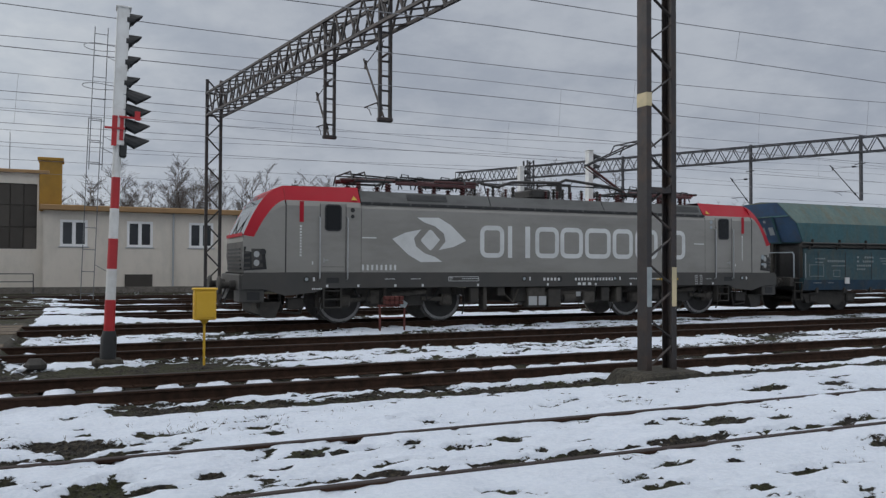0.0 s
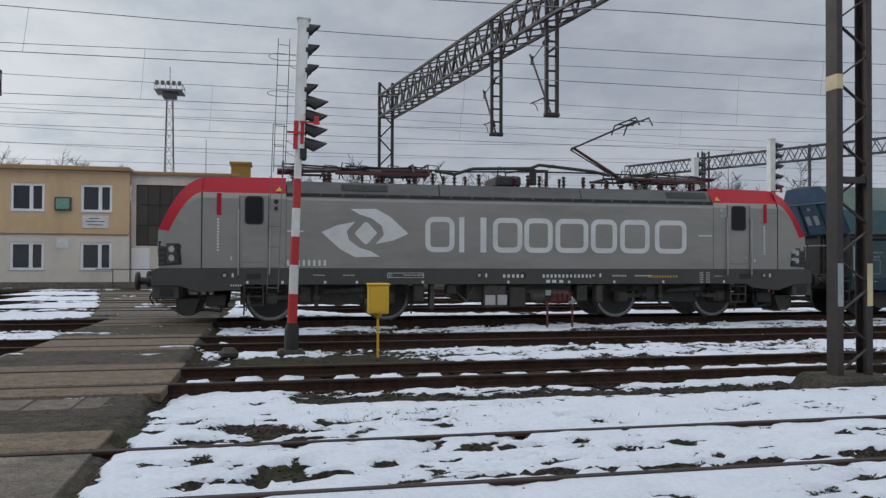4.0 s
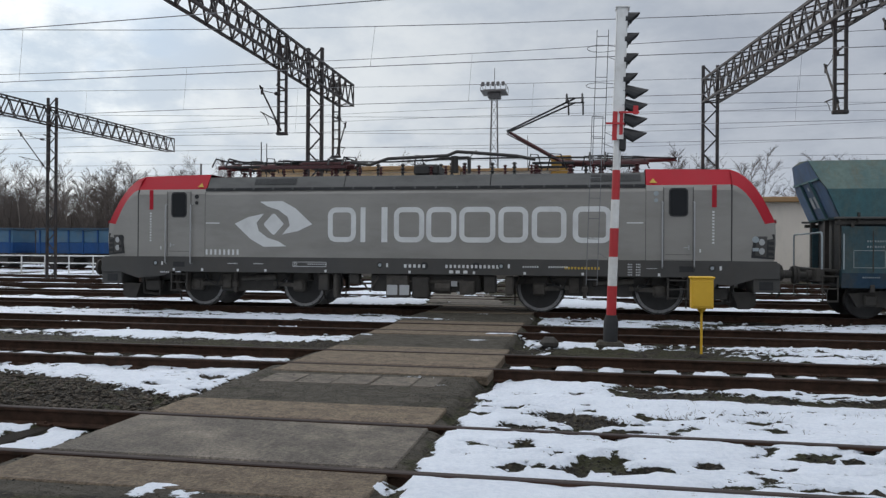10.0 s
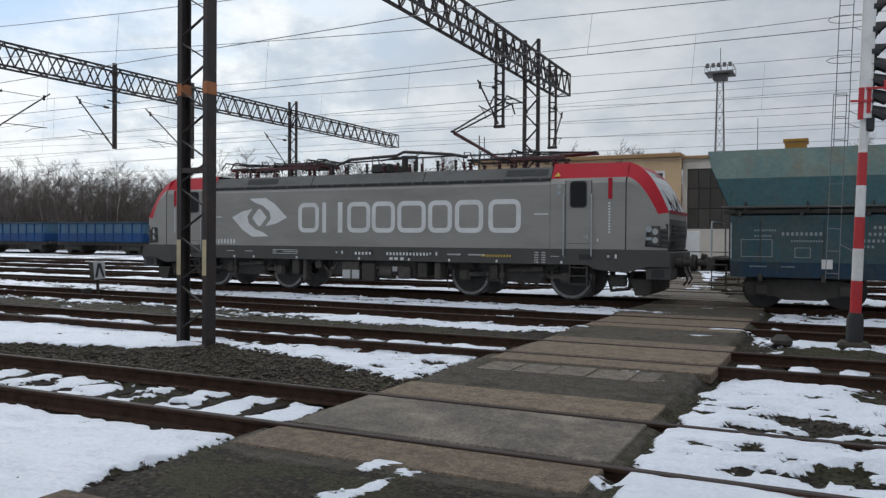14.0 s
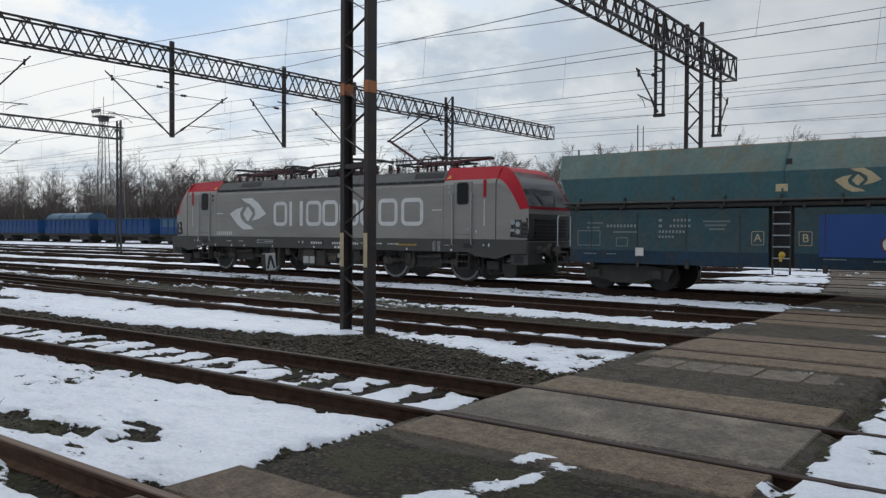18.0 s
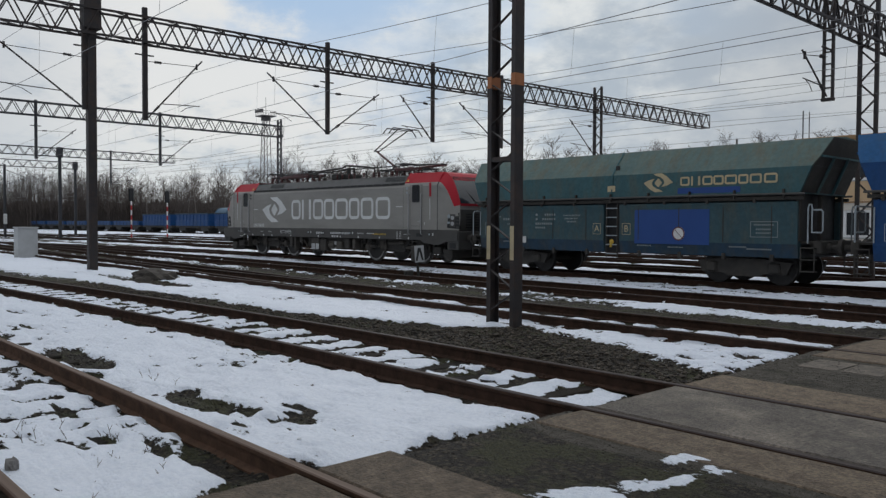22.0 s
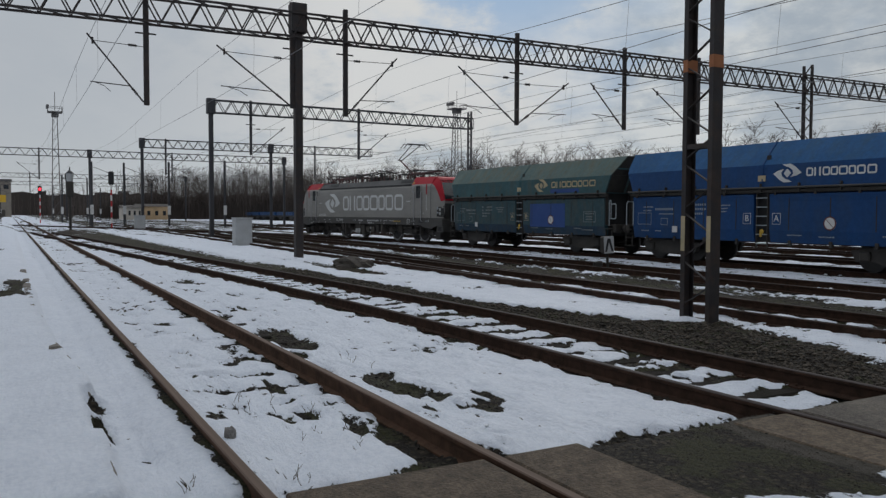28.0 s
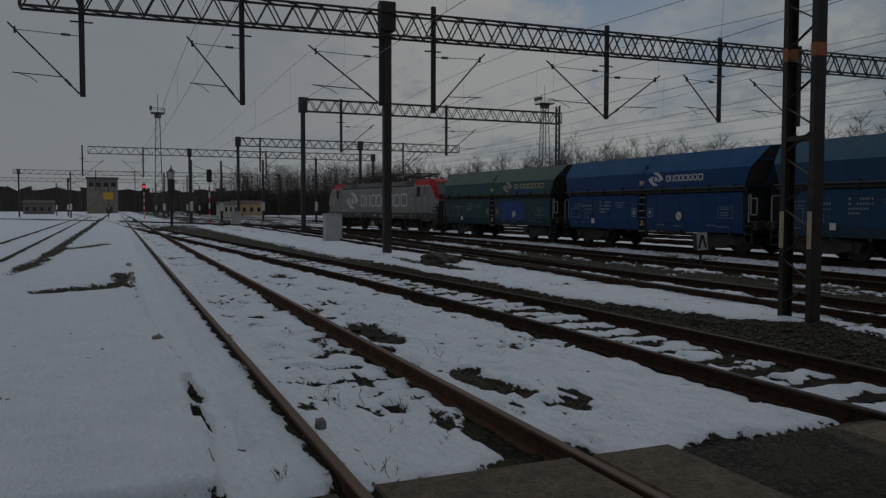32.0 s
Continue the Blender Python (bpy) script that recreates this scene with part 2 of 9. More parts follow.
def lettering(name, text, size, material, parent, at, label=""):
    c = bpy.data.curves.new(name, "FONT")
    c.body, c.size, c.align_x, c.align_y, c.extrude = text, size, "CENTER", "CENTER", 0.001
    c.materials.append(material)
    ob = new(name, c)
    ob.parent = parent
    ob.matrix_basis = at
    return tagged(ob, label)


# ---- materials ----


def paint(name, base, second=None, rough=0.6, metal=0.0, scale=3.0, amount=0.5, bump=0.15, bump_scale=None, detail=6.0,
          dirt=None, dirt_amount=0.0, dirt_scale=1.2, streak=None, spec=0.5, per_piece=0.0, grain=None):
    """A surface of two shades of one colour at a coarse and a fine scale, with grime and relief."""
    m = bpy.data.materials.new(name)
    m.use_nodes = True
    t = m.node_tree
    b = t.nodes["Principled BSDF"]
    N = t.nodes.new
    tc = N("ShaderNodeTexCoord")
    src, so = tc, "Object"
    if streak:
        mp = N("ShaderNodeMapping"); mp.inputs["Scale"].default_value = streak
        wire(t, tc, "Object", mp, 0)
        src, so = mp, 0
    second = second or tuple(c * 0.72 for c in base)
    n1 = N("ShaderNodeTexNoise"); n1.inputs["Scale"].default_value, n1.inputs["Detail"].default_value = scale, detail
    n1.inputs["Roughness"].default_value = 0.62
    wire(t, src, so, n1, "Vector")
    r1 = N("ShaderNodeMapRange"); wire(t, n1, 0, r1, 0)
    r1.inputs[1].default_value, r1.inputs[2].default_value, r1.inputs[4].default_value = 0.34, 0.66, amount
    mix = N("ShaderNodeMixRGB"); wire(t, r1, 0, mix, 0)
    mix.inputs[1].default_value, mix.inputs[2].default_value = (*base, 1), (*second, 1)
    last = mix
    if dirt:
        n2 = N("ShaderNodeTexNoise"); n2.inputs["Scale"].default_value, n2.inputs["Detail"].default_value = dirt_scale, 8.0
        n2.inputs["Roughness"].default_value = 0.7
        wire(t, src, so, n2, "Vector")
        r2 = N("ShaderNodeMapRange"); r2.interpolation_type = "SMOOTHSTEP"; wire(t, n2, 0, r2, 0)
        r2.inputs[1].default_value, r2.inputs[2].default_value, r2.inputs[4].default_value = 0.42, 0.68, dirt_amount
        mx = N("ShaderNodeMixRGB"); wire(t, r2, 0, mx, 0); wire(t, last, 0, mx, 1); mx.inputs[2].default_value = (*dirt, 1)
        last = mx
    if grain:
        n4 = N("ShaderNodeTexNoise"); n4.inputs["Scale"].default_value, n4.inputs["Detail"].default_value = grain[0], 6.0
        n4.inputs["Roughness"].default_value = 0.7
        wire(t, tc, "Object", n4, "Vector")
        r4 = N("ShaderNodeMapRange"); wire(t, n4, 0, r4, 0)
        r4.inputs[1].default_value, r4.inputs[2].default_value, r4.inputs[3].default_value, r4.inputs[4].default_value = 0.35, 0.65, 1 - grain[1], 1 + grain[1]
        hg = N("ShaderNodeHueSaturation"); wire(t, last, 0, hg, "Color"); wire(t, r4, 0, hg, "Value")
        last = hg
    if per_piece:
        oi = N("ShaderNodeObjectInfo")
        hv = N("ShaderNodeHueSaturation"); wire(t, last, 0, hv, "Color")
        mr = N("ShaderNodeMapRange"); wire(t, oi, "Random", mr, 0)
        mr.inputs[3].default_value, mr.inputs[4].default_value = 1 - per_piece, 1 + per_piece
        wire(t, mr, 0, hv, "Value")
        last = hv
    wire(t, last, 0, b, "Base Color")
    b.inputs["Metallic"].default_value = metal
    b.inputs["Specular IOR Level"].default_value = spec
    rr = N("ShaderNodeMapRange"); wire(t, n1, 0, rr, 0)
    rr.inputs[3].default_value, rr.inputs[4].default_value = max(0.03, rough - 0.12), min(1, rough + 0.12)
    wire(t, rr, 0, b, "Roughness")
    if bump:
        n3 = N("ShaderNodeTexNoise"); n3.inputs["Scale"].default_value = bump_scale or scale * 9; n3.inputs["Detail"].default_value = 5.0
        wire(t, tc, "Object", n3, "Vector")
        bp = N("ShaderNodeBump"); bp.inputs["Strength"].default_value, bp.inputs["Distance"].default_value = bump, 0.02
        wire(t, n3, 0, bp, "Height"); wire(t, bp, 0, b, "Normal")
    return m


def glow(name, colour, power):
    m = bpy.data.materials.new(name)
    m.use_nodes = True
    b = m.node_tree.nodes["Principled BSDF"]
    b.inputs["Base Color"].default_value = (*colour, 1)
    b.inputs["Emission Color"].default_value, b.inputs["Emission Strength"].default_value = (*colour, 1), power
    return m


GREY = paint("grey_body_paint", (0.288, 0.276, 0.252), (0.24, 0.23, 0.21), 0.42, scale=0.9, amount=0.7, bump=0.03, dirt=(0.15, 0.145, 0.132), dirt_amount=0.4, dirt_scale=0.7, streak=(0.5, 1, 1.6))
FRAMEGREY = paint("dark_grey_frame_paint", (0.06, 0.058, 0.054), (0.046, 0.044, 0.041), 0.55, scale=2, bump=0.05, dirt=(0.075, 0.066, 0.055), dirt_amount=0.4)
ROOFGREY = paint("roof_grey_paint", (0.10, 0.10, 0.097), (0.078, 0.078, 0.075), 0.55, scale=1.2, bump=0.05, dirt=(0.03, 0.029, 0.027), dirt_amount=0.5, streak=(0.4, 1, 1))
RED = paint("red_cab_paint", (0.40, 0.014, 0.028), (0.34, 0.012, 0.023), 0.5, spec=0.2, scale=1.1, bump=0.02, dirt=(0.3, 0.03, 0.035), dirt_amount=0.3)
WHITEPAINT = paint("white_lettering_paint", (0.70, 0.71, 0.70), (0.6, 0.61, 0.6), 0.5, scale=2.5, bump=0.0, dirt=(0.33, 0.33, 0.32), dirt_amount=0.3, dirt_scale=0.9)
UNDER = paint("underframe_grime", (0.042, 0.038, 0.033), (0.028, 0.026, 0.023), 0.75, scale=5, bump=0.3, dirt=(0.065, 0.055, 0.044), dirt_amount=0.5, dirt_scale=2)
STEEL = paint("worn_wheel_steel", (0.34, 0.33, 0.32), (0.13, 0.125, 0.12), 0.5, 0.1, scale=14, bump=0.1)
WHEEL = paint("wheel_disc_steel", (0.045, 0.042, 0.039), (0.03, 0.028, 0.026), 0.6, 0.2, scale=6, bump=0.1)
BLACK = paint("black_rubber", (0.021, 0.021, 0.022), (0.015, 0.015, 0.015), 0.6, scale=8, bump=0.05)
GLASS = paint("dark_cab_glass", (0.012, 0.014, 0.016), (0.01, 0.012, 0.013), 0.05, scale=2, bump=0.0, spec=0.8)
DOORGLASS = paint("tinted_door_glass", (0.008, 0.009, 0.01), (0.006, 0.007, 0.008), 0.25, scale=2, bump=0.0, spec=0.25)
CHROME = paint("brushed_handrail_steel", (0.45, 0.45, 0.45), (0.35, 0.35, 0.35), 0.35, 0.8, scale=12, bump=0.02)
COPPER = paint("red_insulator", (0.075, 0.018, 0.018), (0.05, 0.014, 0.014), 0.45, scale=6, bump=0.02)
YELLOWMARK = paint("yellow_marking", (0.55, 0.36, 0.04), None, 0.5, scale=5, bump=0.0)
# each wagon's ROOF or TOP paint is a paler mix of its side paint
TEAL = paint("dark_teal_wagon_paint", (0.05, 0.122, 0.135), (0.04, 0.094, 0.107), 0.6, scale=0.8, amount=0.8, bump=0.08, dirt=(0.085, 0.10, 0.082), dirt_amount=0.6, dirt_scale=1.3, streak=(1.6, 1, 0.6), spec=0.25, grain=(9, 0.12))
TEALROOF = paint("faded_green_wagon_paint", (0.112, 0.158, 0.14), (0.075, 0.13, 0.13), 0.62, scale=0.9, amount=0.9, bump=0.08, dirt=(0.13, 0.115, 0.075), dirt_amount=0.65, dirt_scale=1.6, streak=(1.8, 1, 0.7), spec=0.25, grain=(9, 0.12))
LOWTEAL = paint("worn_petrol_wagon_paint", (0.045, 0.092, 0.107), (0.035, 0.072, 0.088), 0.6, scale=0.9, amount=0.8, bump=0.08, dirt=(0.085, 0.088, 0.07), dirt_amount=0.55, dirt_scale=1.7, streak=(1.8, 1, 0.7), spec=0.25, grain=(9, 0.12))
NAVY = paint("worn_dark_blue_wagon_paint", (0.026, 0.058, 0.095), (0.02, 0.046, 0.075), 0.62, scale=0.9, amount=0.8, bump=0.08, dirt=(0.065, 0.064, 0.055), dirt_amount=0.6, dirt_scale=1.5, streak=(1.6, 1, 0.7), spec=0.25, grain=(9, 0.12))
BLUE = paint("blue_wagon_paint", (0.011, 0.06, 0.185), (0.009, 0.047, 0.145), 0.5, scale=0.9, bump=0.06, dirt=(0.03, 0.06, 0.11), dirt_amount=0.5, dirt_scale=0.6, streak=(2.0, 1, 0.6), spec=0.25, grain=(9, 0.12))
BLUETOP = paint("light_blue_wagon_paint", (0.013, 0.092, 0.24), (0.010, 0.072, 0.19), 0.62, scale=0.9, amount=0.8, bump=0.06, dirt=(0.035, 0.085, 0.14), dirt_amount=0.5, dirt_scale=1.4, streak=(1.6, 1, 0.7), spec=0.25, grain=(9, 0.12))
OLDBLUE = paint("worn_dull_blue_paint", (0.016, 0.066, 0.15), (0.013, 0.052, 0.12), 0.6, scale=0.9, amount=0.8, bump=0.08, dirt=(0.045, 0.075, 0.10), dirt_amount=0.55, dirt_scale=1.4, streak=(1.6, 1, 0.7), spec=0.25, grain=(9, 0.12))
OLDBLUETOP = paint("pale_blue_roof_paint", (0.035, 0.11, 0.18), (0.027, 0.088, 0.15), 0.62, scale=0.9, amount=0.8, bump=0.08, dirt=(0.07, 0.11, 0.13), dirt_amount=0.55, dirt_scale=1.4, streak=(1.6, 1, 0.7), spec=0.25, grain=(9, 0.12))
HOODBLUE = paint("faded_hood_paint", (0.05, 0.125, 0.20), (0.038, 0.10, 0.165), 0.6, scale=0.9, amount=0.8, bump=0.05, dirt=(0.09, 0.12, 0.14), dirt_amount=0.5, dirt_scale=1.2)
PATCHBLUE = paint("fresh_blue_paint", (0.012, 0.06, 0.24), (0.01, 0.05, 0.2), 0.5, scale=2, bump=0.02)
CREAM = paint("cream_lettering_paint", (0.55, 0.45, 0.27), (0.42, 0.34, 0.2), 0.6, scale=3, bump=0.0, dirt=(0.2, 0.2, 0.15), dirt_amount=0.4)
MARK = paint("faded_white_marking", (0.34, 0.38, 0.40), (0.22, 0.26, 0.28), 0.6, scale=6, bump=0.0)
FADEDMARK = paint("rubbed_grey_marking", (0.27, 0.30, 0.30), (0.15, 0.18, 0.19), 0.6, scale=9, bump=0.0)
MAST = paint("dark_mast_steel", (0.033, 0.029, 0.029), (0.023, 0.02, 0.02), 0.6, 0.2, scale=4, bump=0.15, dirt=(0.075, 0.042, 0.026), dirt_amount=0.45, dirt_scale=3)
# paler, bluer mast steel, mostly for the far portals and masts
FARMAST = paint("pale_mast_steel", (0.055, 0.055, 0.06), (0.04, 0.04, 0.044), 0.6, 0.2, scale=4, bump=0.05)
GALV = paint("galvanised_steel", (0.42, 0.43, 0.44), (0.33, 0.34, 0.35), 0.5, 0.3, scale=7, bump=0.05)
WIRE = paint("overhead_wire_copper", (0.2, 0.2, 0.21), (0.15, 0.15, 0.16), 0.5, 0.3, scale=5, bump=0.0)
SIGWHITE = paint("white_signal_enamel", (0.72, 0.72, 0.70), (0.6, 0.6, 0.58), 0.45, scale=3, bump=0.03, dirt=(0.4, 0.38, 0.35), dirt_amount=0.4, dirt_scale=2.5)
BANDORANGE = paint("faded_orange_band", (0.34, 0.13, 0.05), (0.25, 0.09, 0.035), 0.7, scale=8, bump=0.05)
SIGRED = paint("red_signal_enamel", (0.48, 0.025, 0.03), (0.4, 0.02, 0.024), 0.45, scale=3, bump=0.03, dirt=(0.25, 0.02, 0.02), dirt_amount=0.4)
YELLOW = paint("yellow_box_enamel", (0.70, 0.42, 0.025), (0.62, 0.36, 0.02), 0.5, scale=3, bump=0.05, dirt=(0.42, 0.26, 0.04), dirt_amount=0.3)
RUSTRED = paint("rusty_red_steel", (0.13, 0.035, 0.028), (0.09, 0.025, 0.02), 0.75, scale=7, bump=0.2)
CONCRETE = paint("old_concrete", (0.19, 0.17, 0.148), (0.12, 0.107, 0.093), 0.85, scale=4, bump=0.35, dirt=(0.09, 0.082, 0.07), dirt_amount=0.6, dirt_scale=2, grain=(34, 0.45))
SLAB = paint("crossing_slab_concrete", (0.142, 0.104, 0.068), (0.066, 0.050, 0.035), 0.88, scale=11, amount=1.0, bump=1.0, bump_scale=55, detail=10, dirt=(0.20, 0.155, 0.105), dirt_amount=0.6, dirt_scale=4.5, per_piece=0.16, grain=(34, 0.5))
BROWNSLAB = paint("brown_crossing_slab", (0.094, 0.068, 0.043), (0.042, 0.031, 0.021), 0.88, scale=9, amount=1.0, bump=1.0, bump_scale=55, detail=10, dirt=(0.16, 0.12, 0.082), dirt_amount=0.5, dirt_scale=3.5, per_piece=0.1, grain=(34, 0.5))
DARKSLAB = paint("wet_crossing_panel", (0.095, 0.08, 0.063), (0.046, 0.039, 0.032), 0.78, scale=9, amount=1.0, bump=0.9, bump_scale=55, detail=10, dirt=(0.23, 0.195, 0.155), dirt_amount=0.8, dirt_scale=1.1, per_piece=0.1, grain=(34, 0.5))
PAVING = paint("dirty_paving_concrete", (0.13, 0.108, 0.085), (0.075, 0.062, 0.05), 0.88, scale=6, amount=0.9, bump=0.5, bump_scale=50, dirt=(0.05, 0.044, 0.036), dirt_amount=0.7, dirt_scale=3, per_piece=0.12, grain=(34, 0.4))
RAIL = paint("rusty_rail_side", (0.062, 0.034, 0.023), (0.027, 0.018, 0.013), 0.92, 0.0, scale=7, amount=0.9, bump=0.35, spec=0.15)
RAILTOP = paint("worn_rail_head", (0.062, 0.050, 0.047), (0.032, 0.025, 0.023), 0.75, 0.1, spec=0.15, scale=3, bump=0.03, streak=(0.3, 6, 6))
OLDRAIL = paint("brown_disused_rail", (0.10, 0.056, 0.036), (0.05, 0.031, 0.021), 0.92, 0.0, scale=7, amount=0.9, bump=0.35, spec=0.15)
OLDRAILTOP = paint("brown_disused_rail_head", (0.14, 0.098, 0.075), (0.075, 0.052, 0.04), 0.75, 0.0, spec=0.2, scale=3, bump=0.05, streak=(0.3, 6, 6))
TIE = paint("old_dark_sleeper", (0.021, 0.018, 0.015), (0.013, 0.011, 0.0095), 0.95, spec=0.08, scale=7, bump=0.5, dirt=(0.05, 0.043, 0.036), dirt_amount=0.4, dirt_scale=3, per_piece=0.25)
PLASTER = paint("cream_plaster", (0.69, 0.63, 0.55), (0.61, 0.555, 0.485), 0.9, scale=0.8, bump=0.1, dirt=(0.5, 0.47, 0.41), dirt_amount=0.5, dirt_scale=0.7, streak=(1, 1, 0.5))
OCHRE = paint("ochre_plaster", (0.62, 0.44, 0.26), (0.55, 0.39, 0.23), 0.9, scale=0.7, bump=0.1, dirt=(0.44, 0.33, 0.2), dirt_amount=0.5, dirt_scale=0.7, streak=(1, 1, 0.5))
BROWNDOOR = paint("dark_garage_door_steel", (0.062, 0.053, 0.044), (0.045, 0.039, 0.033), 0.7, scale=1, bump=0.1, per_piece=0.22)
FASCIA = paint("tan_eaves_board", (0.33, 0.2, 0.09), (0.27, 0.16, 0.075), 0.7, scale=2, bump=0.1)
CHIMNEY = paint("yellow_vent_housing", (0.36, 0.19, 0.022), (0.29, 0.15, 0.018), 0.7, scale=2, bump=0.1, dirt=(0.2, 0.12, 0.03), dirt_amount=0.4)
PANE = paint("window_glass", (0.03, 0.034, 0.038), (0.02, 0.022, 0.026), 0.1, scale=1, bump=0.0)
FRAMEWHITE = paint("white_window_frame", (0.84, 0.84, 0.83), None, 0.5, scale=4, amount=0.2, bump=0.0)
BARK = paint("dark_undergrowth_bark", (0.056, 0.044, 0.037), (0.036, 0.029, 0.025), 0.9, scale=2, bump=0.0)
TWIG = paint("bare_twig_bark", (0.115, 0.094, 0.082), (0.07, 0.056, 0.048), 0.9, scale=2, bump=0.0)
BIRCH = paint("pale_birch_bark", (0.3, 0.27, 0.24), (0.2, 0.17, 0.15), 0.9, scale=2, bump=0.0)
FOOT = paint("mossy_dark_concrete", (0.042, 0.036, 0.026), (0.018, 0.017, 0.011), 0.95, scale=7, amount=1.0, bump=1.0, bump_scale=24, dirt=(0.085, 0.07, 0.05), dirt_amount=0.5, dirt_scale=5, grain=(30, 0.4))
LADDER = paint("weathered_ladder_steel", (0.17, 0.175, 0.18), (0.12, 0.125, 0.13), 0.5, 0.3, scale=7, bump=0.0)
ENDBLUE = paint("scuffed_blue_end_paint", (0.045, 0.10, 0.19), (0.032, 0.075, 0.15), 0.55, scale=2, amount=0.8, bump=0.1, dirt=(0.06, 0.065, 0.07), dirt_amount=0.5, dirt_scale=2.2)
WEED = paint("dry_weed_stalk", (0.075, 0.058, 0.036), (0.045, 0.034, 0.022), 0.9, scale=20, bump=0.0)
STONE = paint("grey_stone", (0.2, 0.19, 0.18), (0.13, 0.125, 0.12), 0.9, scale=8, bump=0.5)
# tower steel lightened: the haze of distance is put into its colour
TOWERGREY = paint("hazy_tower_steel", (0.15, 0.14, 0.135), (0.10, 0.095, 0.09), 0.6, 0.2, scale=4, bump=0.05)
TOWERWALL = paint("stained_concrete_wall", (0.30, 0.265, 0.22), (0.22, 0.195, 0.165), 0.9, scale=0.5, amount=0.9, bump=0.1, dirt=(0.2, 0.18, 0.15), dirt_amount=0.6, dirt_scale=0.3)
GRIME = paint("dry_grey_running_gear_grime", (0.078, 0.07, 0.06), (0.045, 0.04, 0.035), 0.85, scale=6, amount=0.9, bump=0.2, dirt=(0.11, 0.095, 0.075), dirt_amount=0.4)
MOUND = paint("dark_bare_earth", (0.04, 0.032, 0.025), (0.018, 0.015, 0.012), 0.95, scale=9, amount=0.9, bump=1.0, bump_scale=22, dirt=(0.075, 0.062, 0.045), dirt_amount=0.5, dirt_scale=5)
CLOCKGREEN = paint("faded_green_clock_face", (0.16, 0.34, 0.27), (0.13, 0.28, 0.22), 0.4, scale=3, bump=0.0)
HUTGREY = paint("pale_cabinet_paint", (0.45, 0.46, 0.46), (0.38, 0.39, 0.39), 0.7, scale=3, bump=0.05, dirt=(0.25, 0.24, 0.22), dirt_amount=0.3)
REDLAMP = glow("red_signal_light", (1.0, 0.03, 0.05), 6.0)


def pieces_material(name, dark, light, rough=0.9):
    """A tone of its own for every loose piece of one mesh."""
    m = bpy.data.materials.new(name)
    m.use_nodes = True
    t = m.node_tree
    b = t.nodes["Principled BSDF"]
    g = t.nodes.new("ShaderNodeNewGeometry")
    r = t.nodes.new("ShaderNodeValToRGB")
    r.color_ramp.elements[0].color, r.color_ramp.elements[1].color = (*dark, 1), (*light, 1)
    n = t.nodes.new("ShaderNodeTexNoise"); n.inputs["Scale"].default_value = 60
    c = t.nodes.new("ShaderNodeTexCoord"); wire(t, c, "Object", n, "Vector")
    bp = t.nodes.new("ShaderNodeBump"); bp.inputs["Strength"].default_value, bp.inputs["Distance"].default_value = 0.4, 0.01
    wire(t, n, 0, bp, "Height"); wire(t, bp, 0, b, "Normal")
    wire(t, g, "Random Per Island", r, 0)
    wire(t, r, 0, b, "Base Color")
    b.inputs["Roughness"].default_value = rough
    return m


CINDER = pieces_material("cinder_and_ballast", (0.010, 0.0085, 0.007), (0.054, 0.044, 0.033))
SNOWLUMP = pieces_material("loose_snow", (0.62, 0.65, 0.70), (0.82, 0.84, 0.88), 0.6)
CLOD = pieces_material("dark_earth_clods", (0.02, 0.016, 0.012), (0.085, 0.068, 0.05))

# ---- ground: one sheet of soil, old snow and worn asphalt ----


def lattice(x, y, seed):
    """Smooth value noise from 0 to 1 on arrays."""
    xi, yi = np.floor(x).astype(np.int64), np.floor(y).astype(np.int64)
    fx, fy = x - xi, y - yi
    fx, fy = fx * fx * (3 - 2 * fx), fy * fy * (3 - 2 * fy)

    def h(a, b):
        n = (a * 374761393 + b * 668265263 + seed * 974634777) & 0xFFFFFFFF
        n = ((n ^ (n >> 13)) * 1274126177) & 0xFFFFFFFF
        return ((n ^ (n >> 16)) & 0xFFFF) / 65535.0

    return (h(xi, yi) * (1 - fx) + h(xi + 1, yi) * fx) * (1 - fy) + (h(xi, yi + 1) * (1 - fx) + h(xi + 1, yi + 1) * fx) * fy


def fbm(x, y, scale, seed, octaves=4):
    v, a, s = 0, 0.5, 0
    for k in range(octaves):
        v = v + a * lattice(x / scale * 2 ** k + 7.3 * k, y / scale * 2 ** k + 3.1 * k, seed + k)
        s += a
        a *= 0.5
    return v / s


def smooth(v, a, b):
    t = np.clip((v - a) / (b - a), 0, 1)
    return t * t * (3 - 2 * t)


def band(v, a, b, soft=0.3):
    return smooth(v, a - soft, a + soft) * (1 - smooth(v, b - soft, b + soft))


CROSS_L, CROSS_R = -4.2, -1.38


def track_y(k, x):
    """The middle line of track k at x."""
    x = np.asarray(x, float)
    far = np.maximum(0, -x - 9)
    if k == 0:
        return -4.1 - 0.012 * np.maximum(0, -x - 30)
    if k == 1:
        return 2.0 + 0 * x
    if k == 2:
        return 6.25 - 0.066 * (far - 4 * (1 - np.exp(-far / 4)))
    if k == 3:
        return 11.33 + 0.02 * far
    if k == 4:
        return 16.2 + 0.024 * far
    u = np.minimum(0, x + 25) / 10
    if k == 5:
        return 21.617 - 0.0073 * x - 0.2625 * u * u
    if k == 6:
        return 27.0 + 0 * x
    if k == 7:
        return 32.0 + 0 * x
    if k == 8:
        return 37.2 + 0 * x
    if k == 9:
        return 42.5 + 0 * x
    if k == 11:
        return 11.37 + 0.086 * (far - 6 * (1 - np.exp(-far / 6)))
    if k == 10:
        return 60.0 + 0 * x


